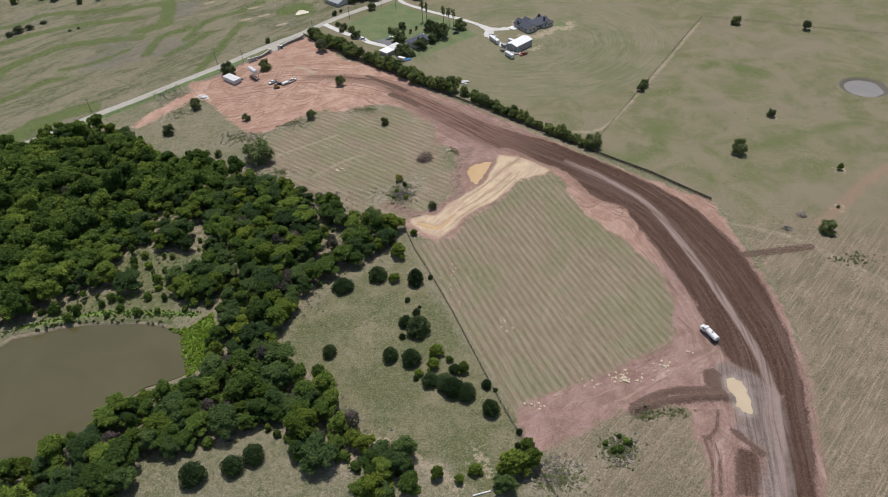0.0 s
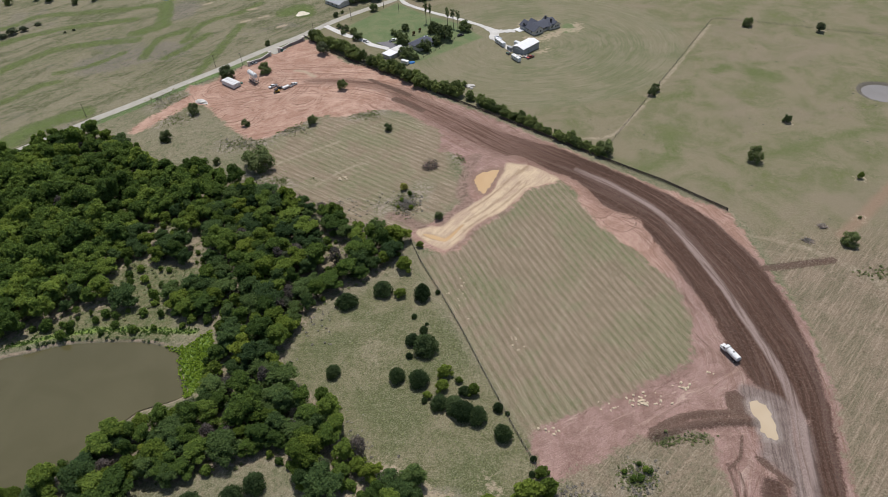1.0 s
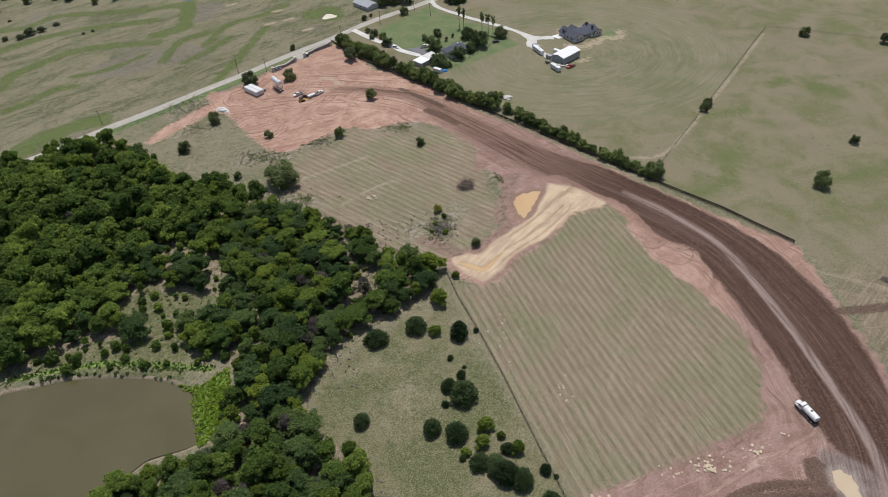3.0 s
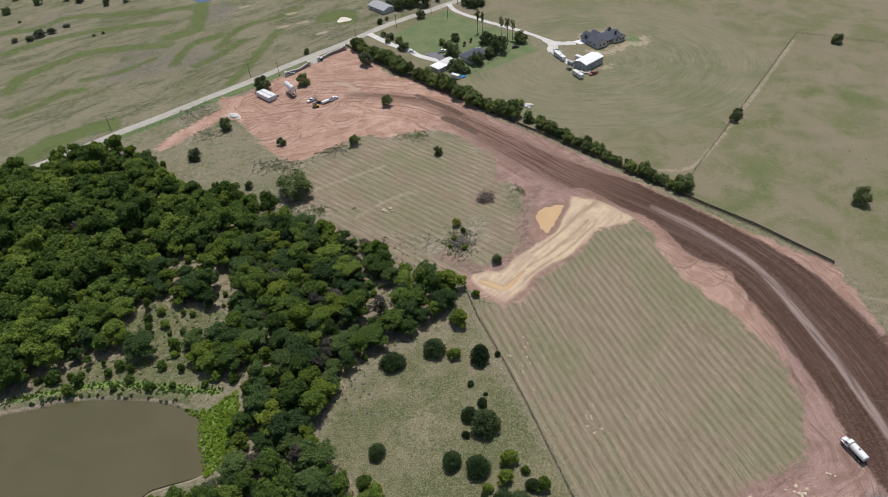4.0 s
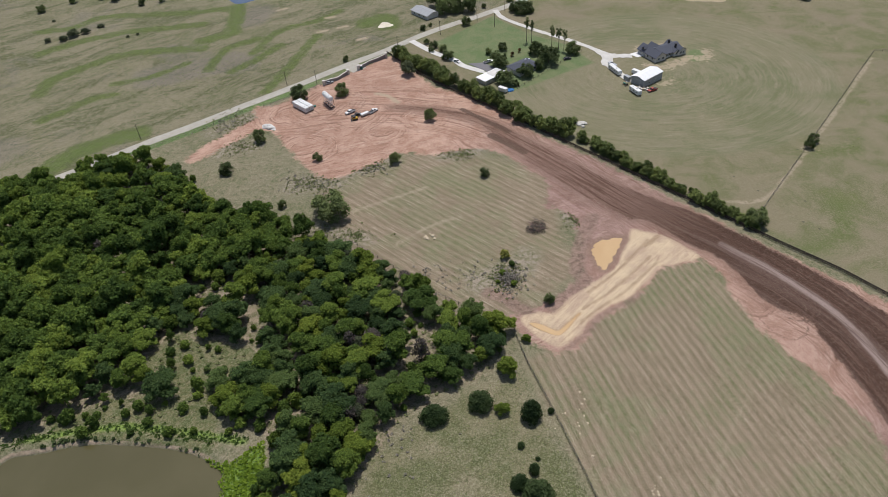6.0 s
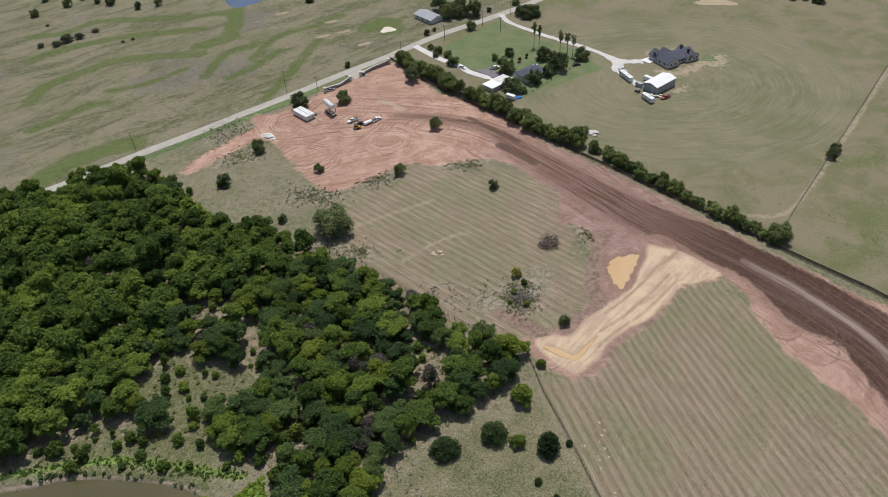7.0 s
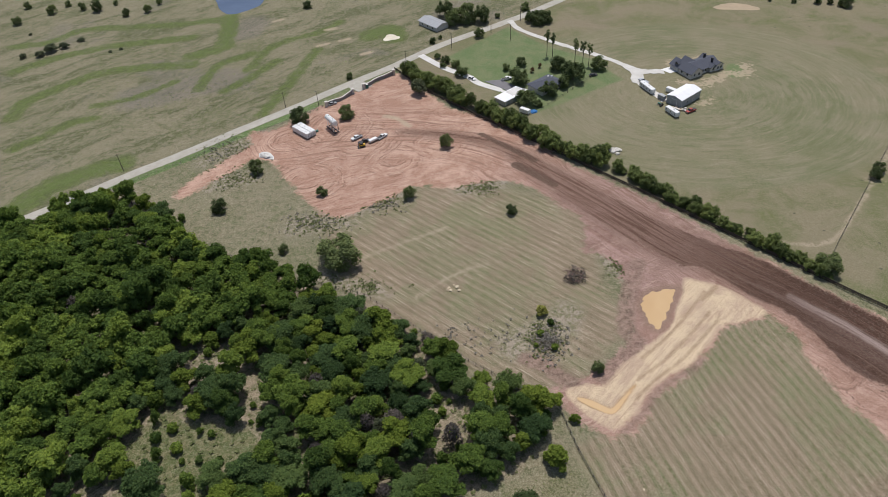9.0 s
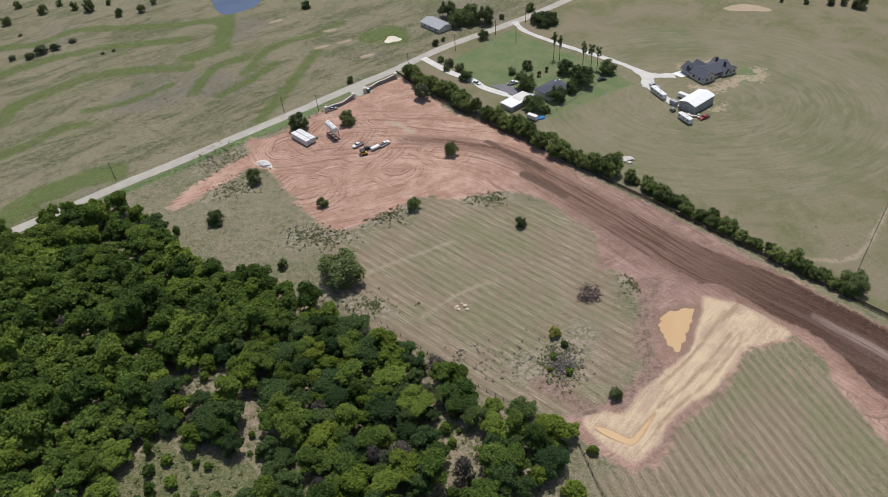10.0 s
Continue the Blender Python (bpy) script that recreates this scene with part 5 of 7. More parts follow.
stems = scatter(FOREST, 60000, 4.9, np_rng, wood_ok)
stems.sort(key=lambda p: (p[0] + 75) ** 2 + 0.7 * (p[1] - 190) ** 2)
for i, p in enumerate(stems[:290]):
    roll = tree_rng.random()
    key = "wood" if roll < 0.93 else "pale" if roll < 0.95 else "bare" if roll < 0.965 else "light"
    w = tree_rng.choice((tree_rng.uniform(6.4, 8.5), tree_rng.uniform(8.0, 10.5), tree_rng.uniform(10.0, 13.5))) if key == "wood" else 6.0
    plant(key, p[0], p[1], w, "trees of the wood", (10.5 / w) ** 0.5 * tree_rng.uniform(0.72, 1.12) if key == "wood" else 1.1)


def far_wood(points):
    """The deeper wood: too many trees to tell apart, in one mesh."""
    crowns = []
    for _, _, _, cm, rad in KINDS["deep"]:
        v = np.zeros(len(cm.vertices) * 3, np.float32)
        cm.vertices.foreach_get("co", v)
        f = np.zeros(len(cm.loops), np.int32)
        cm.loops.foreach_get("vertex_index", f)
        crowns.append((v.reshape(-1, 3), f.reshape(-1, 3), rad))
    cos, tris, tints, base = [], [], [], 0
    for p in points:
        v, f, rad = tree_rng.choice(crowns)
        k, a = tree_rng.uniform(7.4, 13.0) / (2 * rad), tree_rng.uniform(0, 6.28)
        tints.append(np.full(len(v) + 4, tree_rng.random()))
        turn = np.array([[math.cos(a), -math.sin(a), 0], [math.sin(a), math.cos(a), 0], [0, 0, tree_rng.uniform(0.7, 1.4)]]) * k
        cos.append(v @ turn.T + np.array((p[0], p[1], gz(*p))))
        tris.append(f + base)
        base += len(v)
        r = 0.22 * k
        cos.append(np.array([(p[0] + r * math.cos(q), p[1] + r * math.sin(q), gz(*p) - 0.3) for q in (0, 2.1, 4.2)] + [(p[0], p[1], gz(*p) + 5 * k)]))
        tris.append(np.array([(0, 1, 3), (1, 2, 3), (2, 0, 3)]) + base)
        base += 4
    me = mesh_from("wood_canopy", np.vstack(cos), np.vstack(tris))
    me.attributes.new("tint", "FLOAT", "POINT").data.foreach_set("value", np.concatenate(tints).astype(np.float32))
    me.materials.append(LEAF_FAR)
    tagged(new("wood_canopy", me), "dense green canopy of the deeper wood", "wood", kind="stuff")


far_wood([p for p in stems[290:] if p[0] > -172 - 0.49 * (p[1] - 116)])
# low growth at the wood's margin and in its clearings
margin = scatter(FOREST, 14000, 3.4, np_rng, lambda p: (area(p, forest_edge, 9.0) > 0.3) & (area(p, forest_edge, 9.0) < 3.0) & (area(p, S_POND) < -1.5))
for p in margin[::2]:
    plant("shrub", p[0], p[1], tree_rng.uniform(2.2, 4.6), "margin shrubs", tree_rng.uniform(0.9, 1.4))
for c, n in zip(clear_polys, (24, 8, 3, 4, 4, 4, 3, 2, 2, 2)):
    for p in scatter(c, 600, 3.2, np_rng, lambda q: area(q, S_POND) < -3)[:n]:
        plant("shrub" if tree_rng.random() < 0.75 else "wood", p[0], p[1], tree_rng.uniform(2.0, 5.4), "clearing shrubs", tree_rng.uniform(0.9, 1.4))

for i in range(9):
    plant("shrub", 48 + tree_rng.gauss(0, 2.0), 128.5 + tree_rng.gauss(0, 1.5), tree_rng.uniform(1.6, 3.0), "yard shrubs", 1.0, "low green shrub on rough ground beside the yard")
for x, y in ((-82.1, 234.1), (-74.2, 235.2), (-66.8, 230.2), (-73.4, 209.5), (-76.1, 204.9), (-73.6, 167.7), (-60.4, 147.6), (-57.7, 150.0), (-38.6, 139.2), (-57.0, 231.1), (-100.5, 248.1), (-196.2, 278.9)):
    plant("bare", x, y, tree_rng.uniform(5.0, 7.5), "dead trees of the wood", 1.5)
CEDARS = [(-36, 213, 6.6), (-20, 210, 7), (-50, 207, 7.4), (-14, 212, 1.9), (-23, 199, 2.3), (-18, 195, 1.4), (-23, 186, 4.8), (-18, 182, 9.1), (-19, 191, 3.1), (-24, 179, 2.6), (-51, 172, 5.5), (-28, 169, 5.8), (-20, 167, 6.2), (-4, 162, 4.1), (-13, 157, 5.6), (-8, 156, 6), (-5, 153, 7.1), (0, 151, 6.3), (7, 155, 3.6), (10, 153, 1.6), (-18, 159, 2), (8, 144, 5.8), (17, 135, 1.9), (16, 130, 2.2), (-88, 121, 7.6), (-76, 124, 6.9), (-70, 128, 6.6)]
LIGHTS = [(-28, 227, 6.8), (-29, 211, 4.2), (-11, 170, 5.4), (-12, 164, 4.9), (-6, 167, 2.9), (-1, 162, 4.1), (-17, 161, 2.9), (19, 130, 4), (2, 121, 4.3), (-3, 118, 3.2), (14, 121, 9.9), (20, 123, 7.1), (-10, 120, 4.6), (-22, 241, 3)]
NORTH_CORNER = [(-205.5, 343.5, 12.5), (-196.5, 338.0, 11.0), (-186.0, 331.5, 12.0), (-190.5, 325.5, 10.5), (-177.5, 323.5, 9.0), (-214.0, 341.0, 10.5), (-235.4, 317.0, 11.0), (-229.0, 320.6, 11.0), (-223.0, 324.9, 11.0), (-217.3, 330.5, 11.0), (-214.2, 336.5, 11.0)]
OAKS = [(-27, 126, 10.1), (-20, 128, 8), (-30, 114, 10.4), (-18, 114, 9.7), (11, 114, 8.6), (-98, 131, 8.6), (-110, 118, 11.4)]
LONE = [(-106.4, 308, 14.5), (-165, 340, 6.4), (-130, 314, 4.2), (-157, 368, 6.4), (-123, 352, 4.2), (-85, 350, 5), (-42, 340, 3.9), (-73, 390, 6), (-125, 416, 7.1), (-148, 412, 8.1), (-132, 458, 3.6), (-14, 260, 3.7), (-31, 284, 4.4), (-92, 442, 9.7)]
HOUSE_TREES = [(-86, 482, 3.7), (-81, 476, 5.5), (-82, 471, 3.6), (-75, 471, 4.8), (-71, 461, 7.6), (-47, 467, 4.2), (-39, 472, 6), (-40, 451, 11.4), (-20, 466, 8.8), (-12, 454, 12.5), (-17, 446, 6.7), (-25, 438, 8.8), (-36, 429, 9.8), (-30, 427, 4.3), (2, 465, 8.1), (-33, 464, 3.5), (-29, 469, 3)]
PINES = [(-25, 483, 3.7), (-22, 481, 3.6), (-10, 475, 3.6), (-6, 472, 3.6), (-3, 470, 3.5)]
FAR = [(-91, 502, 4.5), (-87, 508, 2.6), (-64, 510, 5.8), (-54, 537, 3.4), (-29, 527, 9.9), (-34, 531, 6.7), (-24, 529, 8), (-87, 541, 10.3), (-81, 528, 10.1), (-73, 531, 12.1), (-64, 531, 10.1), (-37, 549, 6.2), (-181, 561, 5.9), (-379, 544, 5.9), (-363, 561, 6.8), (-358, 574, 4.7), (-343, 567, 5.4), (-331, 564, 7.6), (-323, 575, 3.9), (-306, 555, 5.2), (-293, 561, 5.3), (-290, 574, 3.8), (-388, 573, 5.5)]
FAR_SHRUBS = [(-330, 500, 8.8), (-334, 494, 6.7), (-344, 492, 5.4), (-318, 515, 4.9), (-290, 498, 2.7), (-285, 502, 2.7), (-359, 526, 2.9), (-324, 505, 6.9)]
RIGHT = [(186, 452, 6.1), (227, 438, 6.6), (105, 365, 4.3), (108, 370, 4.3), (167, 331, 4.9), (139, 296, 6.8), (181, 278, 3.2), (156, 232, 6.3), (168, 249, 1.5)]
TOP = [(125, 551, 3.3), (138, 549, 4.6), (145, 548, 4.6), (152, 544, 8.5), (112, 555, 2.7)]
for x, y, w in CEDARS:
    plant("cedar", x, y, w * 1.05, "meadow cedars")
for x, y, w in LIGHTS:
    plant("light", x, y, w * 1.08, "meadow saplings")
for x, y, w in OAKS + NORTH_CORNER:
    plant("wood", x, y, w, "trees of the wood")
for i, (x, y, w) in enumerate(LONE):
    if i == 12:
        plant("yellow", x, y, w, "", 0.9)
    elif i == 13:
        plant("pale", x, y, w, "", 1.0, "grey-green spreading tree on the red pad")
    else:
        plant("oak", x, y, w * 1.05, "lone trees of the field", 0.72 if i == 0 else 1.0)
for i, (x, y, w) in enumerate(HOUSE_TREES):
    plant("rust" if i > 14 else "oak", x, y, w * 0.96, "trees of the house garden", 0.85, "" if i > 14 else "dark green shade tree on the house lawn")
for x, y, w in PINES:
    plant("pine", x, y, w, "garden pines")
for x, y, w in FAR:
    plant("oak", x, y, w, "far trees", 0.95, "dark rounded tree in the far pasture")
for x, y, w in FAR_SHRUBS:
    plant("pale", x, y, w, "far thickets", 0.55, "low grey-green thicket in the far pasture")
for i, (x, y, w) in enumerate(RIGHT):
    plant("light" if i == 6 else "pale" if i == 1 else "oak", x, y, w * 1.05, "pasture trees", 1.0, "round dark tree with a shaded foot in the pasture")
for x, y, w in TOP:
    plant("oak", x, y, w, "far trees", 1.0, "dark rounded tree in the far pasture")
# the hedgerow along the rail fence
dense = smooth([(-104, 464), (-84, 446), (-62, 424), (-40, 404), (-18, 383.5), (-4, 371.5)], n=30)
run = 0.0
for a, b in zip(dense[:-1], dense[1:]):
    run += math.hypot(*(b - a))
    if run > 2.7:
        run = 0
        plant("row", b[0] + tree_rng.uniform(-1.6, 2.0), b[1] + tree_rng.uniform(-1.6, 2.0), tree_rng.uniform(5.2, 8.2), "hedgerow trees", tree_rng.uniform(0.95, 1.3))
for x, y, w in ((2, 370, 5.5), (8, 363, 5.6), (13, 356.5, 6.6), (17, 353.5, 4.5), (21, 348, 5.6), (25, 344.6, 4.6), (29, 340, 5), (33, 336.8, 5.2), (40, 330, 3.8), (42.5, 327, 3.2), (47, 321.8, 5.2),
                (51, 319, 4.6), (54, 315.4, 5), (57, 313, 4.2), (62, 308.8, 4.2), (65, 305.5, 5.2)):
    plant("row", x + 0.8, y + 0.8, w, "hedgerow trees", 1.1)
    plant("row", x + 2.9, y - 1.2, w * 0.62, "hedgerow trees", 0.8)
for x, y, _ in [(4.0 + 60.5 * k / 19, 368.5 - 61.0 * k / 19, 0) for k in range(20)]:
    plant("row", x + tree_rng.uniform(-0.6, 2.2), y + tree_rng.uniform(-0.6, 2.2), tree_rng.uniform(3.2, 5.4), "hedgerow trees", tree_rng.uniform(0.9, 1.3))
for x, y in ((-31.5, 274.5), (-28.0, 279.5), (-33.0, 269.5), (-27.0, 268.5)):
    plant("shrub", x, y, tree_rng.uniform(1.8, 3.4), "thicket shrubs", 1.1, "low green shrub among grey dead brush")
plant("oak", 68.5, 308.5, 8.0, "hedgerow trees", 1.0, "dark rounded tree ending the hedgerow")


# ---- low growth too small to count ----


def low_growth(name, label, places, lo, hi, material, seed, blades=6, tall=1.0):
    """Clumps of a few broad blades each, in one mesh."""
    rng = np.random.RandomState(seed)
    m = len(places)
    base = np.column_stack([places, [gz(*p) for p in places]])
    size = rng.uniform(lo, hi, m)
    c = np.repeat(base, blades, 0)
    s = np.repeat(size, blades)[:, None]
    a = rng.uniform(0, 2 * math.pi, m * blades)
    out = np.column_stack([np.cos(a), np.sin(a), np.zeros(m * blades)])
    tip = c + out * s * rng.uniform(0.4, 0.9, (m * blades, 1)) + np.array((0, 0, 1)) * s * tall * rng.uniform(0.1, 0.5, (m * blades, 1))
    side = np.column_stack([-np.sin(a), np.cos(a), np.zeros(m * blades)]) * s * 0.32
    mid = (c + tip) / 2 + np.array((0, 0, 1)) * s * 0.12 * tall
    co = np.stack([c - np.array((0, 0, 0.08)), mid - side, tip, mid + side], 1).reshape(-1, 3)
    i = np.arange(m * blades)[:, None] * 4
    me = mesh_from(name, co, np.vstack([i + np.array((0, 1, 2)), i + np.array((0, 2, 3))]))
    me.attributes.new("tint", "FLOAT", "POINT").data.foreach_set("value", np.repeat(rng.uniform(0.45, 0.9, m), blades * 4).astype(np.float32))
    me.materials.append(material)
    return tagged(new(name, me), label, "vegetation", kind="stuff")


def patches(spots, n, seed):
    rng = np.random.RandomState(seed)
    got = []
    for x, y, rx, ry, k in spots:
        got.append(np.column_stack([rng.normal(x, rx, int(n * k)), rng.normal(y, ry, int(n * k))]))
    return np.vstack(got)


def clear_of(p, soil=1.0):
    return p[(area(p, S_DIRT, 4.0) < soil) & (area(p, S_POND, 4.0) < -0.5)]


weeds = clear_of(patches([(-120, 332, 7, 4, 1), (-97, 346, 6, 3, .7), (-55, 357, 5, 2.5, .6), (-30, 273, 3.2, 4.2, 1), (-100, 297, 8, 3, .5), (-175, 388, 8, 8, .9), (-167, 363, 6, 4, .8), (-3, 309, 2.5, 3, .4),
                          (48, 128, 2.6, 2.4, 1), (60, 140, 2, 1.2, .3), (69, 141, 2.4, 1.2, .3), (27, 118, 4, 2, .8), (161, 214, 5, 2, .4), (-92, 296, 1.6, 1.4, .3)], 260, 5), 2.0)
low_growth("weeds", "dark green weeds and low scrub on disturbed ground", weeds, 0.16, 0.95, WEED, 7, 7)
grey_weeds = clear_of(patches([(-29, 272.5, 3.6, 4.6, 1.2), (26, 120, 4, 3, .9), (-122, 333, 8, 4, .6), (-98, 345, 6, 3, .5), (-180, 385, 7, 7, .6), (49, 127, 3, 3, .5), (-60, 272, 14, 5, .6), (-70, 205, 10, 12, .7), (-45, 140, 6, 8, .5)], 260, 6), 0.5)
low_growth("dry_weeds", "pale grey dry weeds on disturbed ground", grey_weeds, 0.2, 0.95, DRY_WEED, 8, 7)
sage = patches([(-215, 440, 22, 13, 1.2), (-190, 455, 20, 12, .8), (-240, 470, 30, 20, .8), (-300, 420, 40, 30, .7), (-150, 500, 25, 14, .6), (-250, 520, 40, 18, .8)], 330, 9)
sage = sage[to_line(sage, smooth(COUNTY))[0] > 5]
low_growth("sage_tufts", "small dark tufts scattered over the far pasture", sage, 0.35, 0.85, WEED, 10, 5, 0.7)
meadow_tufts = np.array([p for p in scatter(np.array([(-25.5, 227.5), (22.6, 129.5), (12.3, 112.3), (-34.6, 129.1), (-46.3, 147.5), (-68.1, 168.7), (-67.9, 192), (-40.7, 217.3)]), 9000, 1.6, np_rng, lambda q: area(q, FOREST, 4.0) < -1)])
low_growth("meadow_tufts", "green tufts scattered through the meadow grass", meadow_tufts[:1500], 0.25, 0.6, WEED, 11, 4, 0.7)
reeds = np.array(scatter(grown(smooth(LUSH, True), 1.0), 4000, 0.75, np_rng, lambda q: area(q, S_POND, 4.0) < 0.3))
low_growth("reeds", "bright green reeds at the pond's corner", reeds, 0.8, 1.5, LEAF_REED, 12, 6, 1.2)
bank_reeds = np.array([(-185 + 78 * f + np_rng.normal(0, 0.8), float(np.interp(-185 + 78 * f, [-185, -178, -166, -150, -133, -122, -108], [187, 190.5, 194, 197, 197, 195, 195])) + np_rng.normal(0.5, 1.3)) for f in np_rng.uniform(0, 1, 420)])
low_growth("bank_weeds", "green weeds along the pond bank", bank_reeds[area(bank_reeds, S_POND, 4.0) < -1.6], 0.4, 1.0, LEAF_OAK, 13, 6)
litter_growth = np.array(scatter(FOREST, 30000, 2.3, np_rng, lambda q: area(q, S_POND, 6.0) < -2))
rim = smooth([(-172.4, 188.3), (-166.5, 190.5), (-159.9, 191.4), (-151.1, 192.6), (-141.8, 192.8), (-131.0, 191.7), (-121.2, 190.0)], n=6)
clumps = rim[np_rng.choice(len(rim), 34)] + np_rng.normal(0, 0.45, (34, 2)) + np.array((0, 0.5))
low_growth("bank_clumps", "dark grassy clumps along the sandy pond rim", clumps, 0.7, 1.3, LEAF_CEDAR, 19, 12)
low_growth("undergrowth", "patchy green undergrowth on the wood's floor", litter_growth[:2600], 0.6, 1.5, WEED, 14, 6)
east_clumps = patches([(215, 350, 14, 5, .5), (185, 345, 25, 20, .5), (150, 390, 30, 25, .6), (240, 310, 20, 20, .4)], 60, 15)
low_growth("pasture_tufts", "few dark tufts in the stock pasture", east_clumps, 0.4, 0.9, WEED, 15, 5, 0.7)


# ---- vehicles ----


def wheel(parent, x, y, r, w, tyre="wheel"):
    rim_side = 1 if y > 0 else -1
    bm = BM()
    rod(bm, (x, y - w / 2, r), (x, y + w / 2, r), r, n=14)
    ob = part(tyre, bm, RUBBER, parent)
    bm = BM()
    rod(bm, (x, y + rim_side * (w / 2 - 0.02), r), (x, y + rim_side * (w / 2 + 0.025), r), r * 0.55, n=10)
    part("rim", bm, SILVER, ob)


def pickup(x, y, yaw, paint, label, flat=False, group="parked pickups", tools=False):
    t = thing("pickup_truck", x, y, yaw, label, "truck", group)
    bm = prism(BM(), [(-2.85, 0.45), (2.75, 0.45), (2.9, 0.75), (2.8, 1.02), (1.35, 1.15), (1.2, 1.2), (-0.55, 1.2), (-0.6, 1.15), (-2.85, 1.12)], -0.98, 0.98, 0.08)
    bmesh.ops.bevel(bm, geom=bm.edges[:], offset=0.05, segments=2, affect="EDGES")
    part("body", bm, paint, t)
    bm = prism(BM(), [(-0.6, 1.15), (1.35, 1.15), (0.75, 1.82), (0.5, 1.88), (-0.3, 1.88), (-0.55, 1.8)], -0.9, 0.9, 0.16)
    bmesh.ops.bevel(bm, geom=bm.edges[:], offset=0.05, segments=2, affect="EDGES")
    cab = part("cab", bm, paint, t)
    for pts, y0, y1 in (([(0.82, 1.74), (1.36, 1.18), (1.4, 1.18), (0.86, 1.76)], -0.76, 0.76), ([(-0.6, 1.3), (-0.56, 1.75), (-0.6, 1.76), (-0.64, 1.3)], -0.72, 0.72)):
        part("windscreen", prism(BM(), pts, y0, y1), GLASS_DARK, cab)
    for s in (-1, 1):
        bm = BM()
        box(bm, (0.3, s * 0.85, 1.5), (1.25, 0.05, 0.38))
        part("side_window", bm, GLASS_DARK, cab)
    bm = BM()
    box(bm, (-1.72, 0, 1.135), (2.05, 1.6, 0.03))
    bed = part("bed", bm, DARK_STEEL, t, "dark open load bed")
    if tools:
        bm = BM()
        box(bm, (-0.95, 0, 1.3), (0.5, 1.7, 0.35), bevel=0.03)
        part("toolbox", bm, SILVER, t)
        bm = BM()
        for k in (-0.35, 0, 0.4):
            box(bm, (-1.9 + k, k, 1.28), (0.45, 0.5, 0.28), 20 * k)
        part("load", bm, GREY_WOOD, t)
    bm = BM()
    box(bm, (2.86, 0, 0.62), (0.12, 1.85, 0.2), bevel=0.02)
    box(bm, (-2.88, 0, 0.6), (0.12, 1.8, 0.18), bevel=0.02)
    part("bumper", bm, SILVER, t)
    for s in (-1, 1):
        bm = BM()
        box(bm, (2.82, s * 0.75, 0.9), (0.1, 0.3, 0.16))
        part("headlight", bm, SILVER, t)
        for wx in (-1.75, 1.8):
            wheel(t, wx, s * 0.88, 0.39, 0.27)
    return t


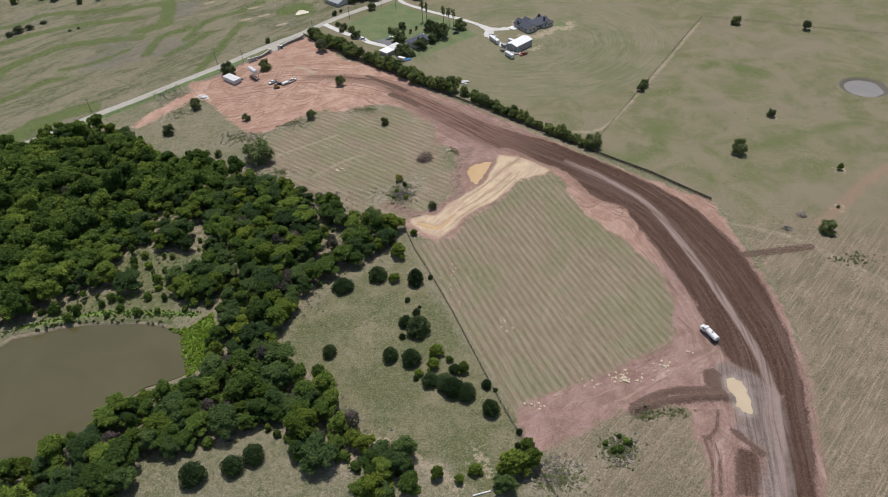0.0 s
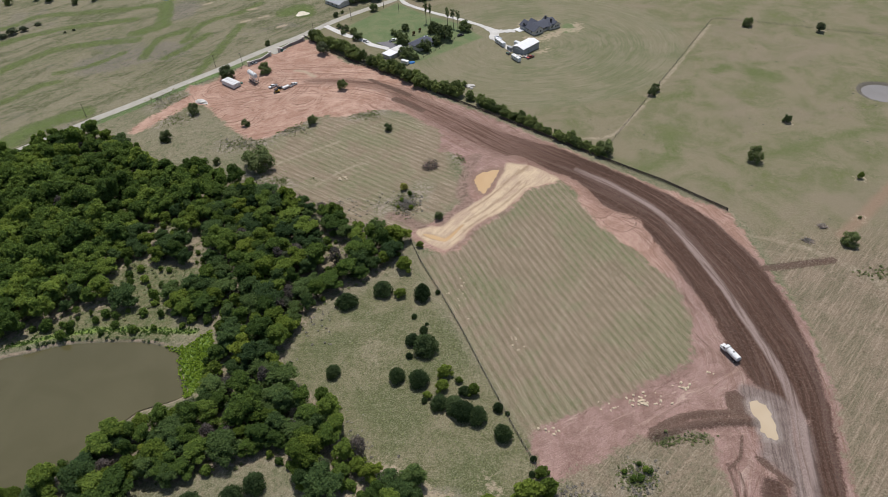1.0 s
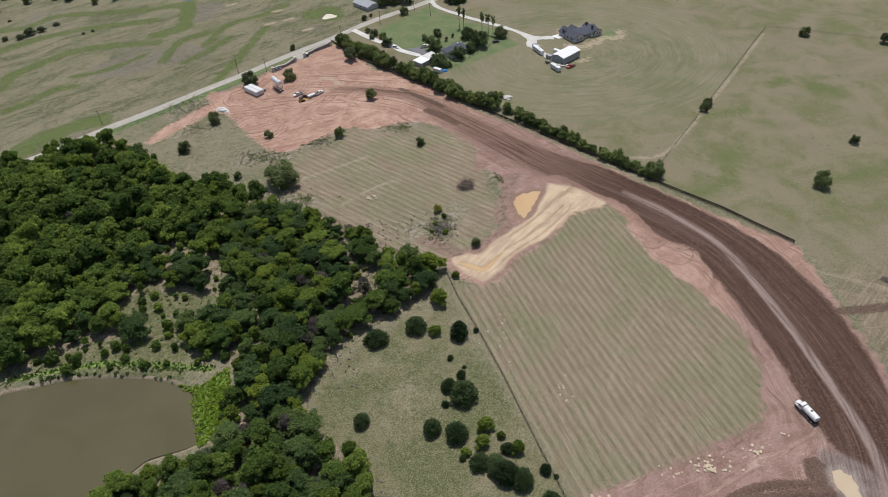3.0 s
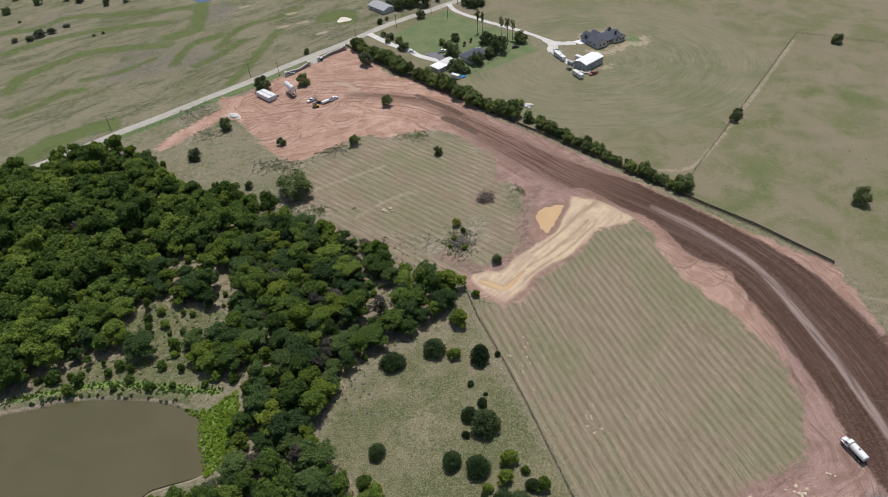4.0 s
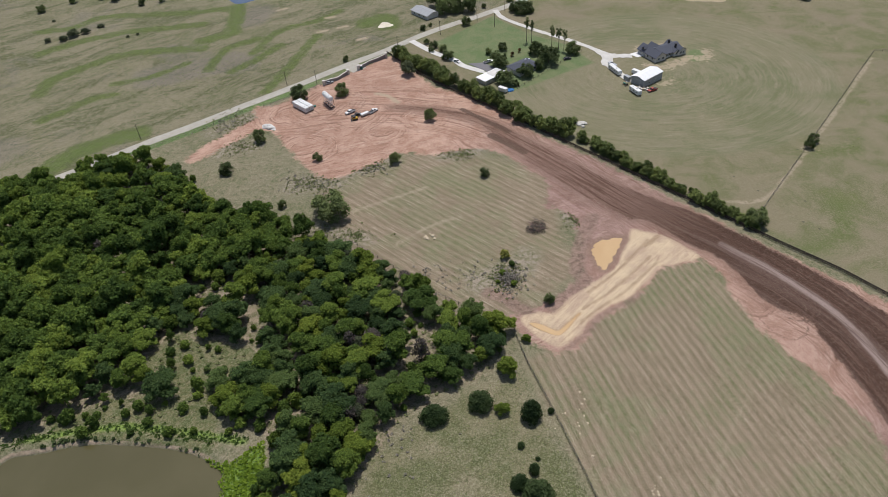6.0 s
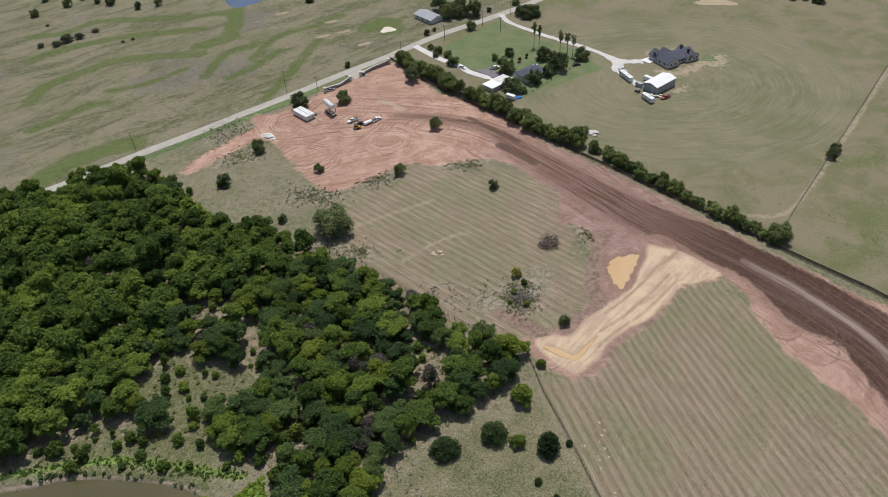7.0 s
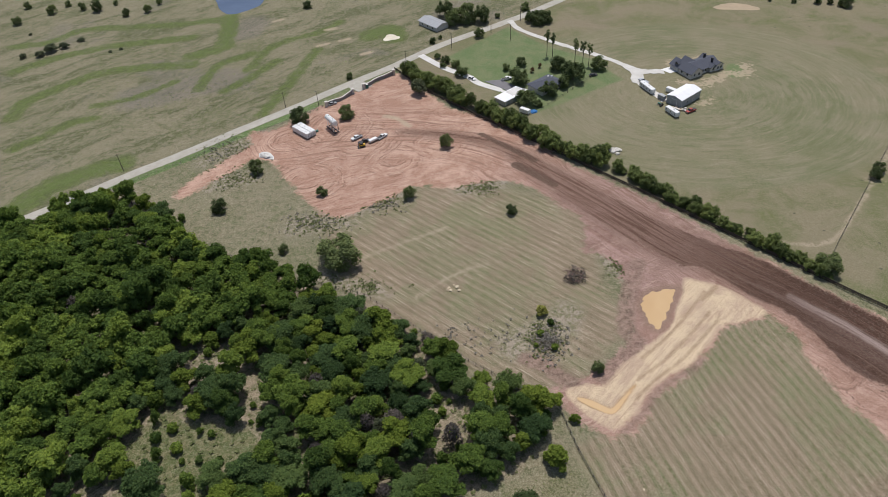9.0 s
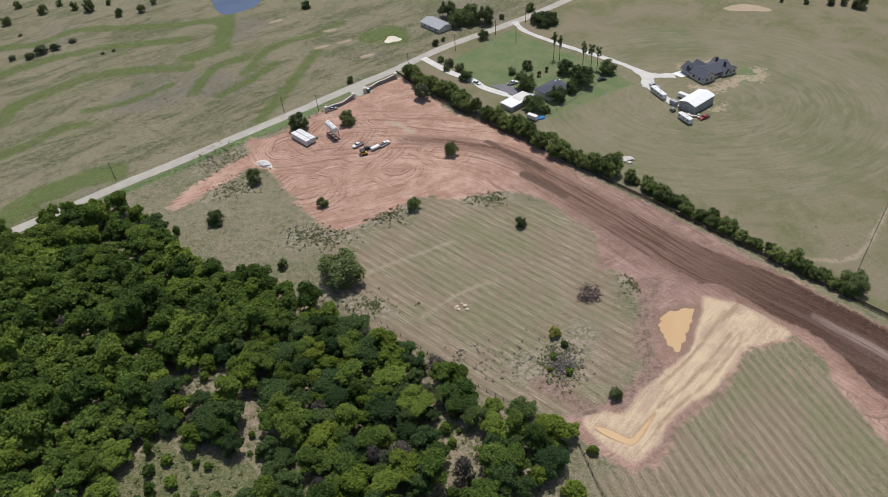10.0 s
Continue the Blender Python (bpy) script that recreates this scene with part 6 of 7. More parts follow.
def water_truck(x, y, yaw):
    t = thing("water_truck", x, y, yaw, "white water truck with a ribbed tank on dark soil", "truck")
    bm = BM()
    box(bm, (-0.6, 0, 0.75), (7.4, 0.9, 0.25), bevel=0.03)
    part("chassis", bm, DARK_STEEL, t)
    bm = prism(BM(), [(2.3, 0.75), (4.1, 0.75), (4.2, 1.2), (4.1, 1.65), (2.9, 1.8), (2.3, 1.8)], -0.95, 0.95, 0.12)
    bmesh.ops.bevel(bm, geom=bm.edges[:], offset=0.06, segments=2, affect="EDGES")
    part("bonnet", bm, WHITE, t)
    bm = prism(BM(), [(1.3, 0.75), (2.75, 0.75), (2.85, 1.75), (2.45, 2.65), (1.4, 2.7), (1.3, 2.5)], -1.15, 1.15, 0.12)
    bmesh.ops.bevel(bm, geom=bm.edges[:], offset=0.06, segments=2, affect="EDGES")
    cab = part("cab", bm, WHITE, t)
    part("windscreen", prism(BM(), [(2.52, 2.55), (2.86, 1.82), (2.92, 1.82), (2.58, 2.58)], -0.95, 0.95), GLASS_DARK, cab)
    for s in (-1, 1):
        bm = BM()
        box(bm, (2.1, s * 1.1, 2.15), (0.8, 0.06, 0.55))
        part("side_window", bm, GLASS_DARK, cab)
        bm = BM()
        box(bm, (2.9, s * 1.35, 2.0), (0.1, 0.2, 0.5))
        part("mirror", bm, DARK_STEEL, cab)
    bm = BM()
    bmesh.ops.create_cone(bm, cap_ends=True, segments=28, radius1=1.18, radius2=1.18, depth=5.2, matrix=Matrix.Translation((-1.7, 0, 1.95)) @ Matrix.Rotation(radians(90), 4, "Y") @ Matrix.Diagonal((0.85, 1.0, 1, 1)))
    bmesh.ops.bevel(bm, geom=[e for e in bm.edges if len(e.link_faces) == 2 and e.calc_face_angle(0) > 1.0], offset=0.12, segments=3, affect="EDGES")
    tank = part("tank", bm, WHITE, t)
    for k in (-3.6, -1.7, 0.2):
        bm = BM()
        bmesh.ops.create_cone(bm, cap_ends=True, segments=28, radius1=1.2, radius2=1.2, depth=0.08, matrix=Matrix.Translation((k, 0, 1.95)) @ Matrix.Rotation(radians(90), 4, "Y") @ Matrix.Diagonal((0.85, 1.0, 1, 1)))
        part("band", bm, SILVER, tank)
    bm = BM()
    rod(bm, (-1.4, 0, 2.9), (-1.4, 0, 3.1), 0.32, n=14)
    part("hatch", bm, DARK_STEEL, tank, "dark round filler hatch")
    bm = BM()
    rod(bm, (-4.4, -1.1, 1.0), (-4.4, 1.1, 1.0), 0.09)
    for s in (-0.9, -0.3, 0.3, 0.9):
        rod(bm, (-4.4, s, 1.0), (-4.6, s, 0.9), 0.12, 0.16)
    part("spray_bar", bm, DARK_STEEL, t)
    for s in (-1, 1):
        wheel(t, 3.2, s * 1.0, 0.52, 0.3)
        for wx in (-2.1, -3.45):
            wheel(t, wx, s * 0.95, 0.52, 0.55)
        bm = BM()
        box(bm, (3.2, s * 1.0, 1.15), (1.3, 0.42, 0.1), bevel=0.03)
        part("fender", bm, WHITE, t)
        bm = BM()
        rod(bm, (1.15, s * 0.9, 0.9), (1.15, s * 0.9, 3.0), 0.07)
        part("exhaust_stack", bm, SILVER, t)
    return t


def loader(x, y, yaw):
    t = thing("skid_loader", x, y, yaw, "yellow and black tracked loader on the red pad", "machine")
    for s in (-1, 1):
        bm = prism(BM(), [(-1.2, 0.0), (1.1, 0.0), (1.4, 0.4), (0.9, 0.75), (-1.0, 0.8), (-1.45, 0.45)], s * 0.95 - 0.22, s * 0.95 + 0.22)
        part("track", bm, RUBBER, t)
        bm = prism(BM(), [(-1.3, 1.3), (0.9, 1.55), (1.6, 0.7), (1.45, 0.6), (0.75, 1.3), (-1.3, 1.1)], s * 0.8 - 0.08, s * 0.8 + 0.08)
        part("lift_arm", bm, YELLOW, t)
    bm = BM()
    box(bm, (-0.5, 0, 1.0), (1.9, 1.4, 0.9), bevel=0.08)
    part("body", bm, YELLOW, t)
    bm = prism(BM(), [(-0.5, 1.3), (0.8, 1.2), (0.7, 2.1), (-0.4, 2.15)], -0.62, 0.62, 0.05)
    part("cab", bm, DARK_STEEL, t)
    bm = prism(BM(), [(1.5, 0.1), (2.3, 0.05), (2.2, 0.15), (1.75, 0.3), (1.7, 0.85), (1.5, 0.8)], -1.05, 1.05)
    part("bucket", bm, DARK_STEEL, t)


def trailer(x, y, yaw, length, width, height, paint, label, name="camper_trailer", stripe=None, windows=3, rounded=0.25, axles=2):
    t = thing(name, x, y, yaw, label, "trailer")
    bm = BM()
    box(bm, (0, 0, 0.55 + height / 2), (length, width, height), bevel=rounded)
    body = part("body", bm, paint, t)
    for i in range(windows):
        for s in (-1, 1):
            bm = BM()
            box(bm, (-length * 0.36 + i * length * 0.72 / max(windows - 1, 1), s * (width / 2 + 0.012), 0.55 + height * 0.6), (length * 0.1, 0.05, height * 0.22))
            part("window", bm, GLASS_DARK, body)
    if stripe:
        for s in (-1, 1):
            bm = BM()
            box(bm, (0, s * (width / 2 + 0.006), 0.55 + height * 0.3), (length * 0.9, 0.04, height * 0.1))
            part("stripe", bm, stripe, body)
    if windows:
        bm = BM()
        box(bm, (length * 0.12, 0, 0.57 + height), (0.9, 0.8, 0.22), bevel=0.05)
        part("roof_unit", bm, SILVER, body)
        part("roof_vent", box(BM(), (-length * 0.28, 0, 0.55 + height), (0.5, 0.5, 0.14), bevel=0.03), SILVER, body)
    bm = BM()
    box(bm, (length / 2 + 0.6, 0, 0.5), (1.4, 0.14, 0.12))
    rod(bm, (length / 2 + 1.1, 0, 0.5), (length / 2 + 1.1, 0, -0.05), 0.05)
    part("tow_bar", bm, DARK_STEEL, t)
    for i in range(axles):
        for s in (-1, 1):
            wheel(t, -0.5 + i * 0.85 - 0.4, s * (width / 2 - 0.14), 0.36, 0.24)
    return t


def car(x, y, yaw, paint, label):
    t = thing("car", x, y, yaw, label, "car")
    bm = prism(BM(), [(-2.2, 0.35), (2.2, 0.35), (2.3, 0.65), (2.15, 0.85), (1.1, 0.98), (-1.6, 1.02), (-2.25, 0.95)], -0.9, 0.9, 0.08)
    bmesh.ops.bevel(bm, geom=bm.edges[:], offset=0.06, segments=2, affect="EDGES")
    part("body", bm, paint, t)
    bm = prism(BM(), [(-1.75, 0.98), (1.1, 0.96), (0.35, 1.46), (-1.2, 1.5)], -0.82, 0.82, 0.18)
    cab = part("cabin", bm, GLASS_DARK, t)
    bm = BM()
    box(bm, (-0.42, 0, 1.49), (1.5, 1.2, 0.05), bevel=0.02)
    part("roof", bm, paint, cab)
    for s in (-1, 1):
        for wx in (-1.35, 1.4):
            wheel(t, wx, s * 0.8, 0.33, 0.22)
    return t


SMALL = [(2.8, 386.6), (-65.1, 456.1), (-46.7, 455.7), (-1.4, 457.7), (-36.9, 420.1), (-32.9, 421.1), (23.4, 450), (30, 432.5), (35.8, 439), (41.8, 420.3), (35.9, 423), (39.2, 421.4), (28.4, 426.2), (-135.5, 429.8), (-120.4, 447.5), (-130.2, 405)]
water_truck(89.9, 175.2, 113)
pickup(-116.6, 396.9, 224, WHITE, "white pickup truck with tools in its bed on red soil", tools=True)
pickup(-104.3, 397.6, 52, WHITE, "white pickup truck hitched to a pale trailer")
pickup(-112.4, 393.4, 38, DARK_STEEL, "black pickup truck beside the yellow loader")
loader(-112.6, 389.9, 205)
trailer(-108.2, 394.2, 45, 4.6, 1.9, 1.15, WHITE, "low white fuel trailer behind a pickup", "fuel_trailer", windows=0, rounded=0.4)
car(*SMALL[13], 35, SILVER, "grey car parked beside the curved wall")
car(*SMALL[1], -38, WHITE, "white car on the concrete drive")
pickup(*SMALL[2], 30, WHITE, "white pickup truck parked beside the shade tree", group="house vehicles")
car(*SMALL[3], 20, DARK_STEEL, "dark car parked under a tree at the lawn's edge")
trailer(*SMALL[4], -35, 5.2, 2.2, 1.9, WHITE, "small white box trailer beside a blue tarpaulin", "box_trailer", windows=0, rounded=0.06)
trailer(24.2, 442.0, -64, 10.6, 2.5, 2.3, WHITE, "long white travel trailer parked on the gravel spur", windows=4, stripe=STEEL_GREY)
trailer(32.7, 417.7, -60, 8.0, 2.4, 2.3, WHITE, "white travel trailer with a grey stripe on grass", windows=3, stripe=STEEL_GREY)
trailer(*SMALL[7], -52, 3.8, 2.1, 1.9, STEEL_GREY, "grey cargo trailer beside the metal shop", "box_trailer", windows=0, rounded=0.06, axles=1)
trailer(*SMALL[8], -45, 6.0, 2.2, 2.0, WHITE, "white cargo trailer behind the metal shop", "box_trailer", windows=0, rounded=0.1)
pickup(*SMALL[9], 215, RED, "old red pickup truck beside the metal shop", group="house vehicles")


def boat(x, y, yaw):
    t = thing("boat", x, y, yaw, "silver boat on a trailer on white gravel", "boat")
    bm = prism(BM(), [(-2.8, 0.7), (2.2, 0.6), (3.3, 1.45), (-2.8, 1.4)], -1.0, 1.0, -0.1)
    part("hull", bm, SILVER, t)
    bm = BM()
    box(bm, (-0.3, 0, 1.45), (1.4, 1.5, 0.4), bevel=0.1)
    part("console", bm, GLASS_DARK, t)
    bm = BM()
    box(bm, (-0.2, 0, 0.45), (5.6, 0.2, 0.15))
    rod(bm, (3.0, 0, 0.5), (3.0, 0, -0.05), 0.06)
    part("trailer_frame", bm, DARK_STEEL, t)
    for s in (-1, 1):
        wheel(t, -0.9, s * 0.95, 0.33, 0.22)


boat(*SMALL[6], -55)


def tractor(x, y, yaw):
    t = thing("tractor", x, y, yaw, "small green tractor beside the metal shop", "tractor")
    bm = BM()
    box(bm, (0.6, 0, 0.95), (1.7, 0.6, 0.6), bevel=0.06)
    part("bonnet", bm, TEAL, t)
    bm = BM()
    box(bm, (-0.7, 0, 0.9), (0.7, 0.7, 0.3), bevel=0.05)
    part("seat", bm, DARK_STEEL, t)
    for s in (-1, 1):
        wheel(t, -0.7, s * 0.72, 0.62, 0.36)
        wheel(t, 1.1, s * 0.6, 0.36, 0.22)


tractor(*SMALL[12], 130)
tarp = thing("tarpaulin", *SMALL[5], 20, "crumpled bright blue tarpaulin over a stack", "tarpaulin")
bm = BM()
bmesh.ops.create_icosphere(bm, subdivisions=3, radius=1.0)
for v in bm.verts:
    k = 1 + 0.22 * noise.noise(v.co * 2.3)
    v.co = Vector((v.co.x * 2.1 * k, v.co.y * 1.5 * k, max(v.co.z * 1.1 * k, -0.05)))
part("cover", bm, BLUE, tarp)
for i in range(16):
    a = random.Random(40 + i)
    px, py = SMALL[10 if i < 9 else 11]
    st = thing("building_block", px + a.uniform(-2.2, 2.2), py + a.uniform(-1.6, 1.6), a.uniform(0, 90), "pale pallet of stacked building blocks on grass", "pallet", "stacked pallets")
    bm = BM()
    box(bm, (0, 0, 0.08), (1.15, 1.05, 0.16))
    part("pallet", bm, GREY_WOOD, st)
    bm = BM()
    box(bm, (0, 0, 0.5), (1.05, 0.95, a.uniform(0.5, 0.8)), bevel=0.03)
    part("stack", bm, CAPSTONE if i % 3 else STONE, st)

# ---- site equipment on the red pad ----


def frac_tank(x, y, yaw):
    t = thing("storage_tank", x, y, yaw, "long white ribbed steel storage tank on red soil", "tank", "storage tanks")
    bm = BM()
    box(bm, (0, 0, 1.65), (12.0, 2.55, 2.6), bevel=0.12)
    shell = part("shell", bm, WHITE, t)
    for i in range(9):
        for s in (-1, 1):
            bm = BM()
            box(bm, (-5.2 + i * 1.3, s * 1.3, 1.6), (0.1, 0.1, 2.3))
            part("rib", bm, WHITE, shell)
    for i in range(4):
        bm = BM()
        box(bm, (-4.3 + i * 2.8, 0, 2.99), (0.12, 2.4, 0.1))
        part("roof_rib", bm, WHITE, shell)
        bm = BM()
        rod(bm, (-3.0 + i * 2.2, 0, 2.93), (-3.0 + i * 2.2, 0, 3.12), 0.3, n=12)
        part("hatch", bm, WHITE, shell)
    bm = BM()
    for s in (-0.9, 0.9):
        box(bm, (0, s, 0.2), (12.2, 0.22, 0.42))
    part("skid", bm, DARK_STEEL, t)
    bm = BM()
    for s in (-0.5, 0.5):
        rod(bm, (6.15, s, 0.3), (6.15, s, 2.9), 0.04, n=6)
    for k in range(8):
        rod(bm, (6.15, -0.5, 0.5 + 0.32 * k), (6.15, 0.5, 0.5 + 0.32 * k), 0.03, n=6)
    part("ladder", bm, STEEL_GREY, t)
    return t


tank_yaw = -39.5
for s in (-1.42, 1.42):
    frac_tank(-143.6 - s * math.sin(radians(tank_yaw)), 402.3 + s * math.cos(radians(tank_yaw)), tank_yaw)
pump = thing("pump", -137.6, 403.6, 20, "small green pump beside the storage tanks", "pump")
bm = BM()
box(bm, (0, 0, 0.5), (1.3, 0.9, 0.8), bevel=0.06)
rod(bm, (0.4, 0, 0.9), (0.4, 0, 1.5), 0.09)
part("casing", bm, TEAL, pump)


def standpipe(x, y, yaw):
    t = thing("water_tower", x, y, yaw, "white raised water tank on steel legs and skid", "tank")
    bm = BM()
    for s in (-1.1, 1.1):
        box(bm, (0, s, 0.25), (9.4, 0.3, 0.4))
    for k in (-4, -1.4, 1.4, 4):
        box(bm, (k, 0, 0.25), (0.25, 2.4, 0.3))
    part("skid", bm, DARK_STEEL, t)
    for kx in (-3.0, 0.0, 3.0):
        for s in (-1, 1):
            bm = BM()
            rod(bm, (kx, s * 1.0, 0.3), (kx, s * 0.95, 4.4), 0.12, n=8)
            part("leg", bm, WHITE, t)
        bm = BM()
        rod(bm, (kx, -1.0, 0.5), (kx, 0.95, 3.8), 0.05, n=6)
        rod(bm, (kx, 1.0, 0.5), (kx, -0.95, 3.8), 0.05, n=6)
        part("cross_brace", bm, WHITE, t)
    bm = BM()
    bmesh.ops.create_cone(bm, cap_ends=True, segments=30, radius1=1.35, radius2=1.35, depth=9.0, matrix=Matrix.Translation((0, 0, 5.3)) @ Matrix.Rotation(radians(90), 4, "Y"))
    bmesh.ops.bevel(bm, geom=[e for e in bm.edges if len(e.link_faces) == 2 and e.calc_face_angle(0) > 1.0], offset=0.3, segments=3, affect="EDGES")
    shell = part("shell", bm, WHITE, t)
    for k in (-3.0, 0.0, 3.0):
        bm = BM()
        bmesh.ops.create_cone(bm, cap_ends=True, segments=30, radius1=1.38, radius2=1.38, depth=0.12, matrix=Matrix.Translation((k, 0, 5.3)) @ Matrix.Rotation(radians(90), 4, "Y"))
        part("band", bm, STEEL_GREY, shell)
    for k in (-2.2, 2.0):
        bm = BM()
        rod(bm, (k, 0, 6.5), (k, 0, 7.0), 0.25, n=10)
        part("hatch", bm, STEEL_GREY, shell)
    bm = BM()
    rod(bm, (4.2, 1.2, 4.2), (4.2, 1.2, 1.4), 0.16, n=8)
    rod(bm, (4.2, 1.2, 4.2), (3.6, 0.4, 4.7), 0.16, n=8)
    part("filling_spout", bm, DARK_STEEL, t)
    return t


standpipe(SMALL[15][0], SMALL[15][1] + 0.6, -50)
toilet = thing("portable_toilet", *SMALL[14], 20, "green portable toilet beside the curved wall", "toilet")
bm = BM()
box(bm, (0, 0, 1.05), (1.15, 1.15, 2.1), bevel=0.06)
part("cabin", bm, TEAL, toilet)
bm = BM()
box(bm, (0, 0, 2.16), (1.2, 1.2, 0.16), bevel=0.07)
part("roof", bm, WHITE, toilet)


def heap(name, x, y, sx, sy, h, material, label, category="heap", seed=0, yaw=0):
    t = thing(name, x, y, yaw, label, category)
    bm = BM()
    bmesh.ops.create_icosphere(bm, subdivisions=4, radius=1.0)
    for v in bm.verts:
        k = 1 + 0.3 * noise.noise(v.co * 1.7 + Vector((seed, 0, 0))) + 0.12 * noise.noise(v.co * 6 + Vector((seed, 3, 0)))
        v.co = Vector((v.co.x * sx * k, v.co.y * sy * k, max(v.co.z, -0.1) * h * k * (1.2 - 0.5 * math.hypot(v.co.x, v.co.y))))
    ob = part("mound", bm, material, t)
    return t


heap("gravel_heap", -156.8, 381.8, 4.3, 2.2, 1.5, CONCRETE, "white gravel heap at the edge of the red pad", seed=2, yaw=-25)


def stones(name, x, y, n, spread, label, seed, lo=0.3, hi=0.8, material=None):
    t = thing(name, x, y, 0, label, "rocks")
    rng = random.Random(seed)
    for i in range(n):
        bm = BM()
        bmesh.ops.create_icosphere(bm, subdivisions=1, radius=1.0)
        s = rng.uniform(lo, hi)
        for v in bm.verts:
            v.co *= 1 + rng.uniform(-0.25, 0.25)
            v.co = Vector((v.co.x * s * rng.uniform(1.0, 1.4), v.co.y * s, v.co.z * s * 0.7))
        ob = part("stone", bm, material or STONE, t)
        dx, dy = rng.gauss(0, spread[0]), rng.gauss(0, spread[1])
        ob.location = (dx, dy, gz(x + dx, y + dy) - gz(x, y) + s * 0.25)
        ob.rotation_euler = (0, 0, rng.uniform(0, 6))
    return t


ROCKS = [(57, 156.5), (70.1, 161.9), (42.7, 154.1), (81.3, 166.7), (15.1, 186.7), (23.2, 146.3)]
stones("rock_scatter", *ROCKS[0], 34, (3.2, 1.6), "pale limestone rocks scattered on reddish soil", 1, 0.25, 0.6)
stones("rock_scatter", *ROCKS[1], 9, (1.6, 0.9), "few pale rocks on the graded soil", 2, 0.25, 0.6)
stones("rock_scatter", *ROCKS[2], 8, (2.2, 1.0), "few pale rocks on the graded soil", 3, 0.2, 0.45)
stones("rock_scatter", *ROCKS[3], 3, (0.6, 0.4), "few pale rocks on the graded soil", 4, 0.3, 0.6)
stones("rock_scatter", *ROCKS[4], 12, (1.6, 4.2), "pale flat stones lying on the mown field", 5, 0.2, 0.5)
stones("rock_scatter", *ROCKS[5], 9, (2.4, 1.0), "few pale rocks on the graded soil", 6, 0.25, 0.55)
stones("rock_scatter", -6, 212, 14, (3.0, 6.0), "pale flat stones lying along the wire fence", 7, 0.2, 0.45)
stones("rock_scatter", -63, 295.5, 9, (1.6, 1.0), "pale outcrop stones on the mown field", 8, 0.3, 0.8)
stones("rubble_heap", *SMALL[0], 26, (1.5, 1.1), "heap of whitish rubble beside a green bush", 9, 0.5, 1.1, CAPSTONE)
plant("row", SMALL[0][0] - 3.6, SMALL[0][1] + 1.2, 4.4, "", 0.7, "low green bush beside the rubble heap")

# ---- brush pile ----


def brush_pile(x, y, r, h, label, seed, wood, twig):
    t = thing("brush_pile", x, y, 0, label, "brush pile")
    rng = random.Random(seed)
    for i in range(60):
        bm = BM()
        a, b = rng.uniform(0, 6.28), rng.uniform(0, 6.28)
        d = r * math.sqrt(rng.random()) * 0.8
        p = Vector((math.cos(a) * d, math.sin(a) * d, rng.uniform(0.1, h) * (1 - d / r * 0.7)))
        q = p + Vector((math.cos(b), math.sin(b), rng.uniform(-0.25, 0.35))) * rng.uniform(1.0, 2.6)
        q.z = max(q.z, 0.05)
        rod(bm, p, q, rng.uniform(0.06, 0.2), 0.04, 5)
        part("branch", bm, wood, t)
    me = crown_mesh("twig_tangle", [(rng.uniform(-r, r) * 0.6, rng.uniform(-r, r) * 0.6, h * 0.35, r * 0.3) for _ in range(9)], 500, 0.3, seed, twig, 0.3)
    ob = tagged(new("twig_tangle", me), kind="stuff")
    ob.parent = t
    return t


BRUSH = [(-18.7, 303.3)]
brush_pile(BRUSH[0][0], BRUSH[0][1], 5.0, 2.8, "heap of grey-brown cut branches on the field", 12, BRANCH_BROWN, LEAF_DEAD)
brush_pile(-29.5, 271.5, 4.2, 1.0, "low tangle of grey dead brush on dry grass", 13, BRANCH, DRY_WEED)
brush_pile(150.0, 243.7, 1.8, 1.4, "grey dead bush by the dirt track", 14, BRANCH, DRY_WEED)
brush_pile(140.5, 235.1, 1.5, 0.8, "scattered dead wood by the dirt track", 15, BRANCH, DRY_WEED)

# ---- entrance walls ----


def entrance_wall(pts, label):
    line = smooth(pts, n=10)
    c = line[len(line) // 2]
    base = thing("entrance_wall", c[0], c[1], 0, label, "wall", "entrance walls")
    z0 = gz(*c)

    def band(name, half, lo, hi, material):
        bm = BM()
        rows = []
        m = len(line)
        for i, p in enumerate(line):
            d = line[min(i + 1, m - 1)] - line[max(i - 1, 0)]
            side = np.array([-d[1], d[0]]) / math.hypot(*d) * half
            f = i / (m - 1)
            dip = 0.5 * math.sin(math.pi * f) ** 2
            g = gz(*p) - z0
            rows.append([bm.verts.new((*(p + s * side - c), g + z)) for s, z in ((1, lo(dip)), (1, hi(dip)), (-1, hi(dip)), (-1, lo(dip)))])
        for a, b in zip(rows[:-1], rows[1:]):
            for i in range(4):
                bm.faces.new((a[i], a[(i + 1) % 4], b[(i + 1) % 4], b[i]))
        bm.faces.new(rows[0])
        bm.faces.new(rows[-1][::-1])
        bmesh.ops.recalc_face_normals(bm, faces=bm.faces[:])
        return part(name, bm, material, base)

    band("wall_body", 0.22, lambda d: -0.3, lambda d: 2.1 - d, BRICK_GREY)
    band("coping", 0.34, lambda d: 2.1 - d, lambda d: 2.3 - d, CAPSTONE)
    for p in (line[0], line[-1]):
        bm = BM()
        q = p - c
        g = gz(*p) - z0
        box(bm, (q[0], q[1], g + 1.2), (1.25, 1.25, 3.0), 45, 0.04)
        pier = part("pier", bm, STUCCO, base, "pale square pier")
        bm = BM()
        box(bm, (q[0], q[1], g + 2.78), (1.55, 1.55, 0.2), 45, 0.04)
        part("pier_cap", bm, CAPSTONE, pier)
    return base


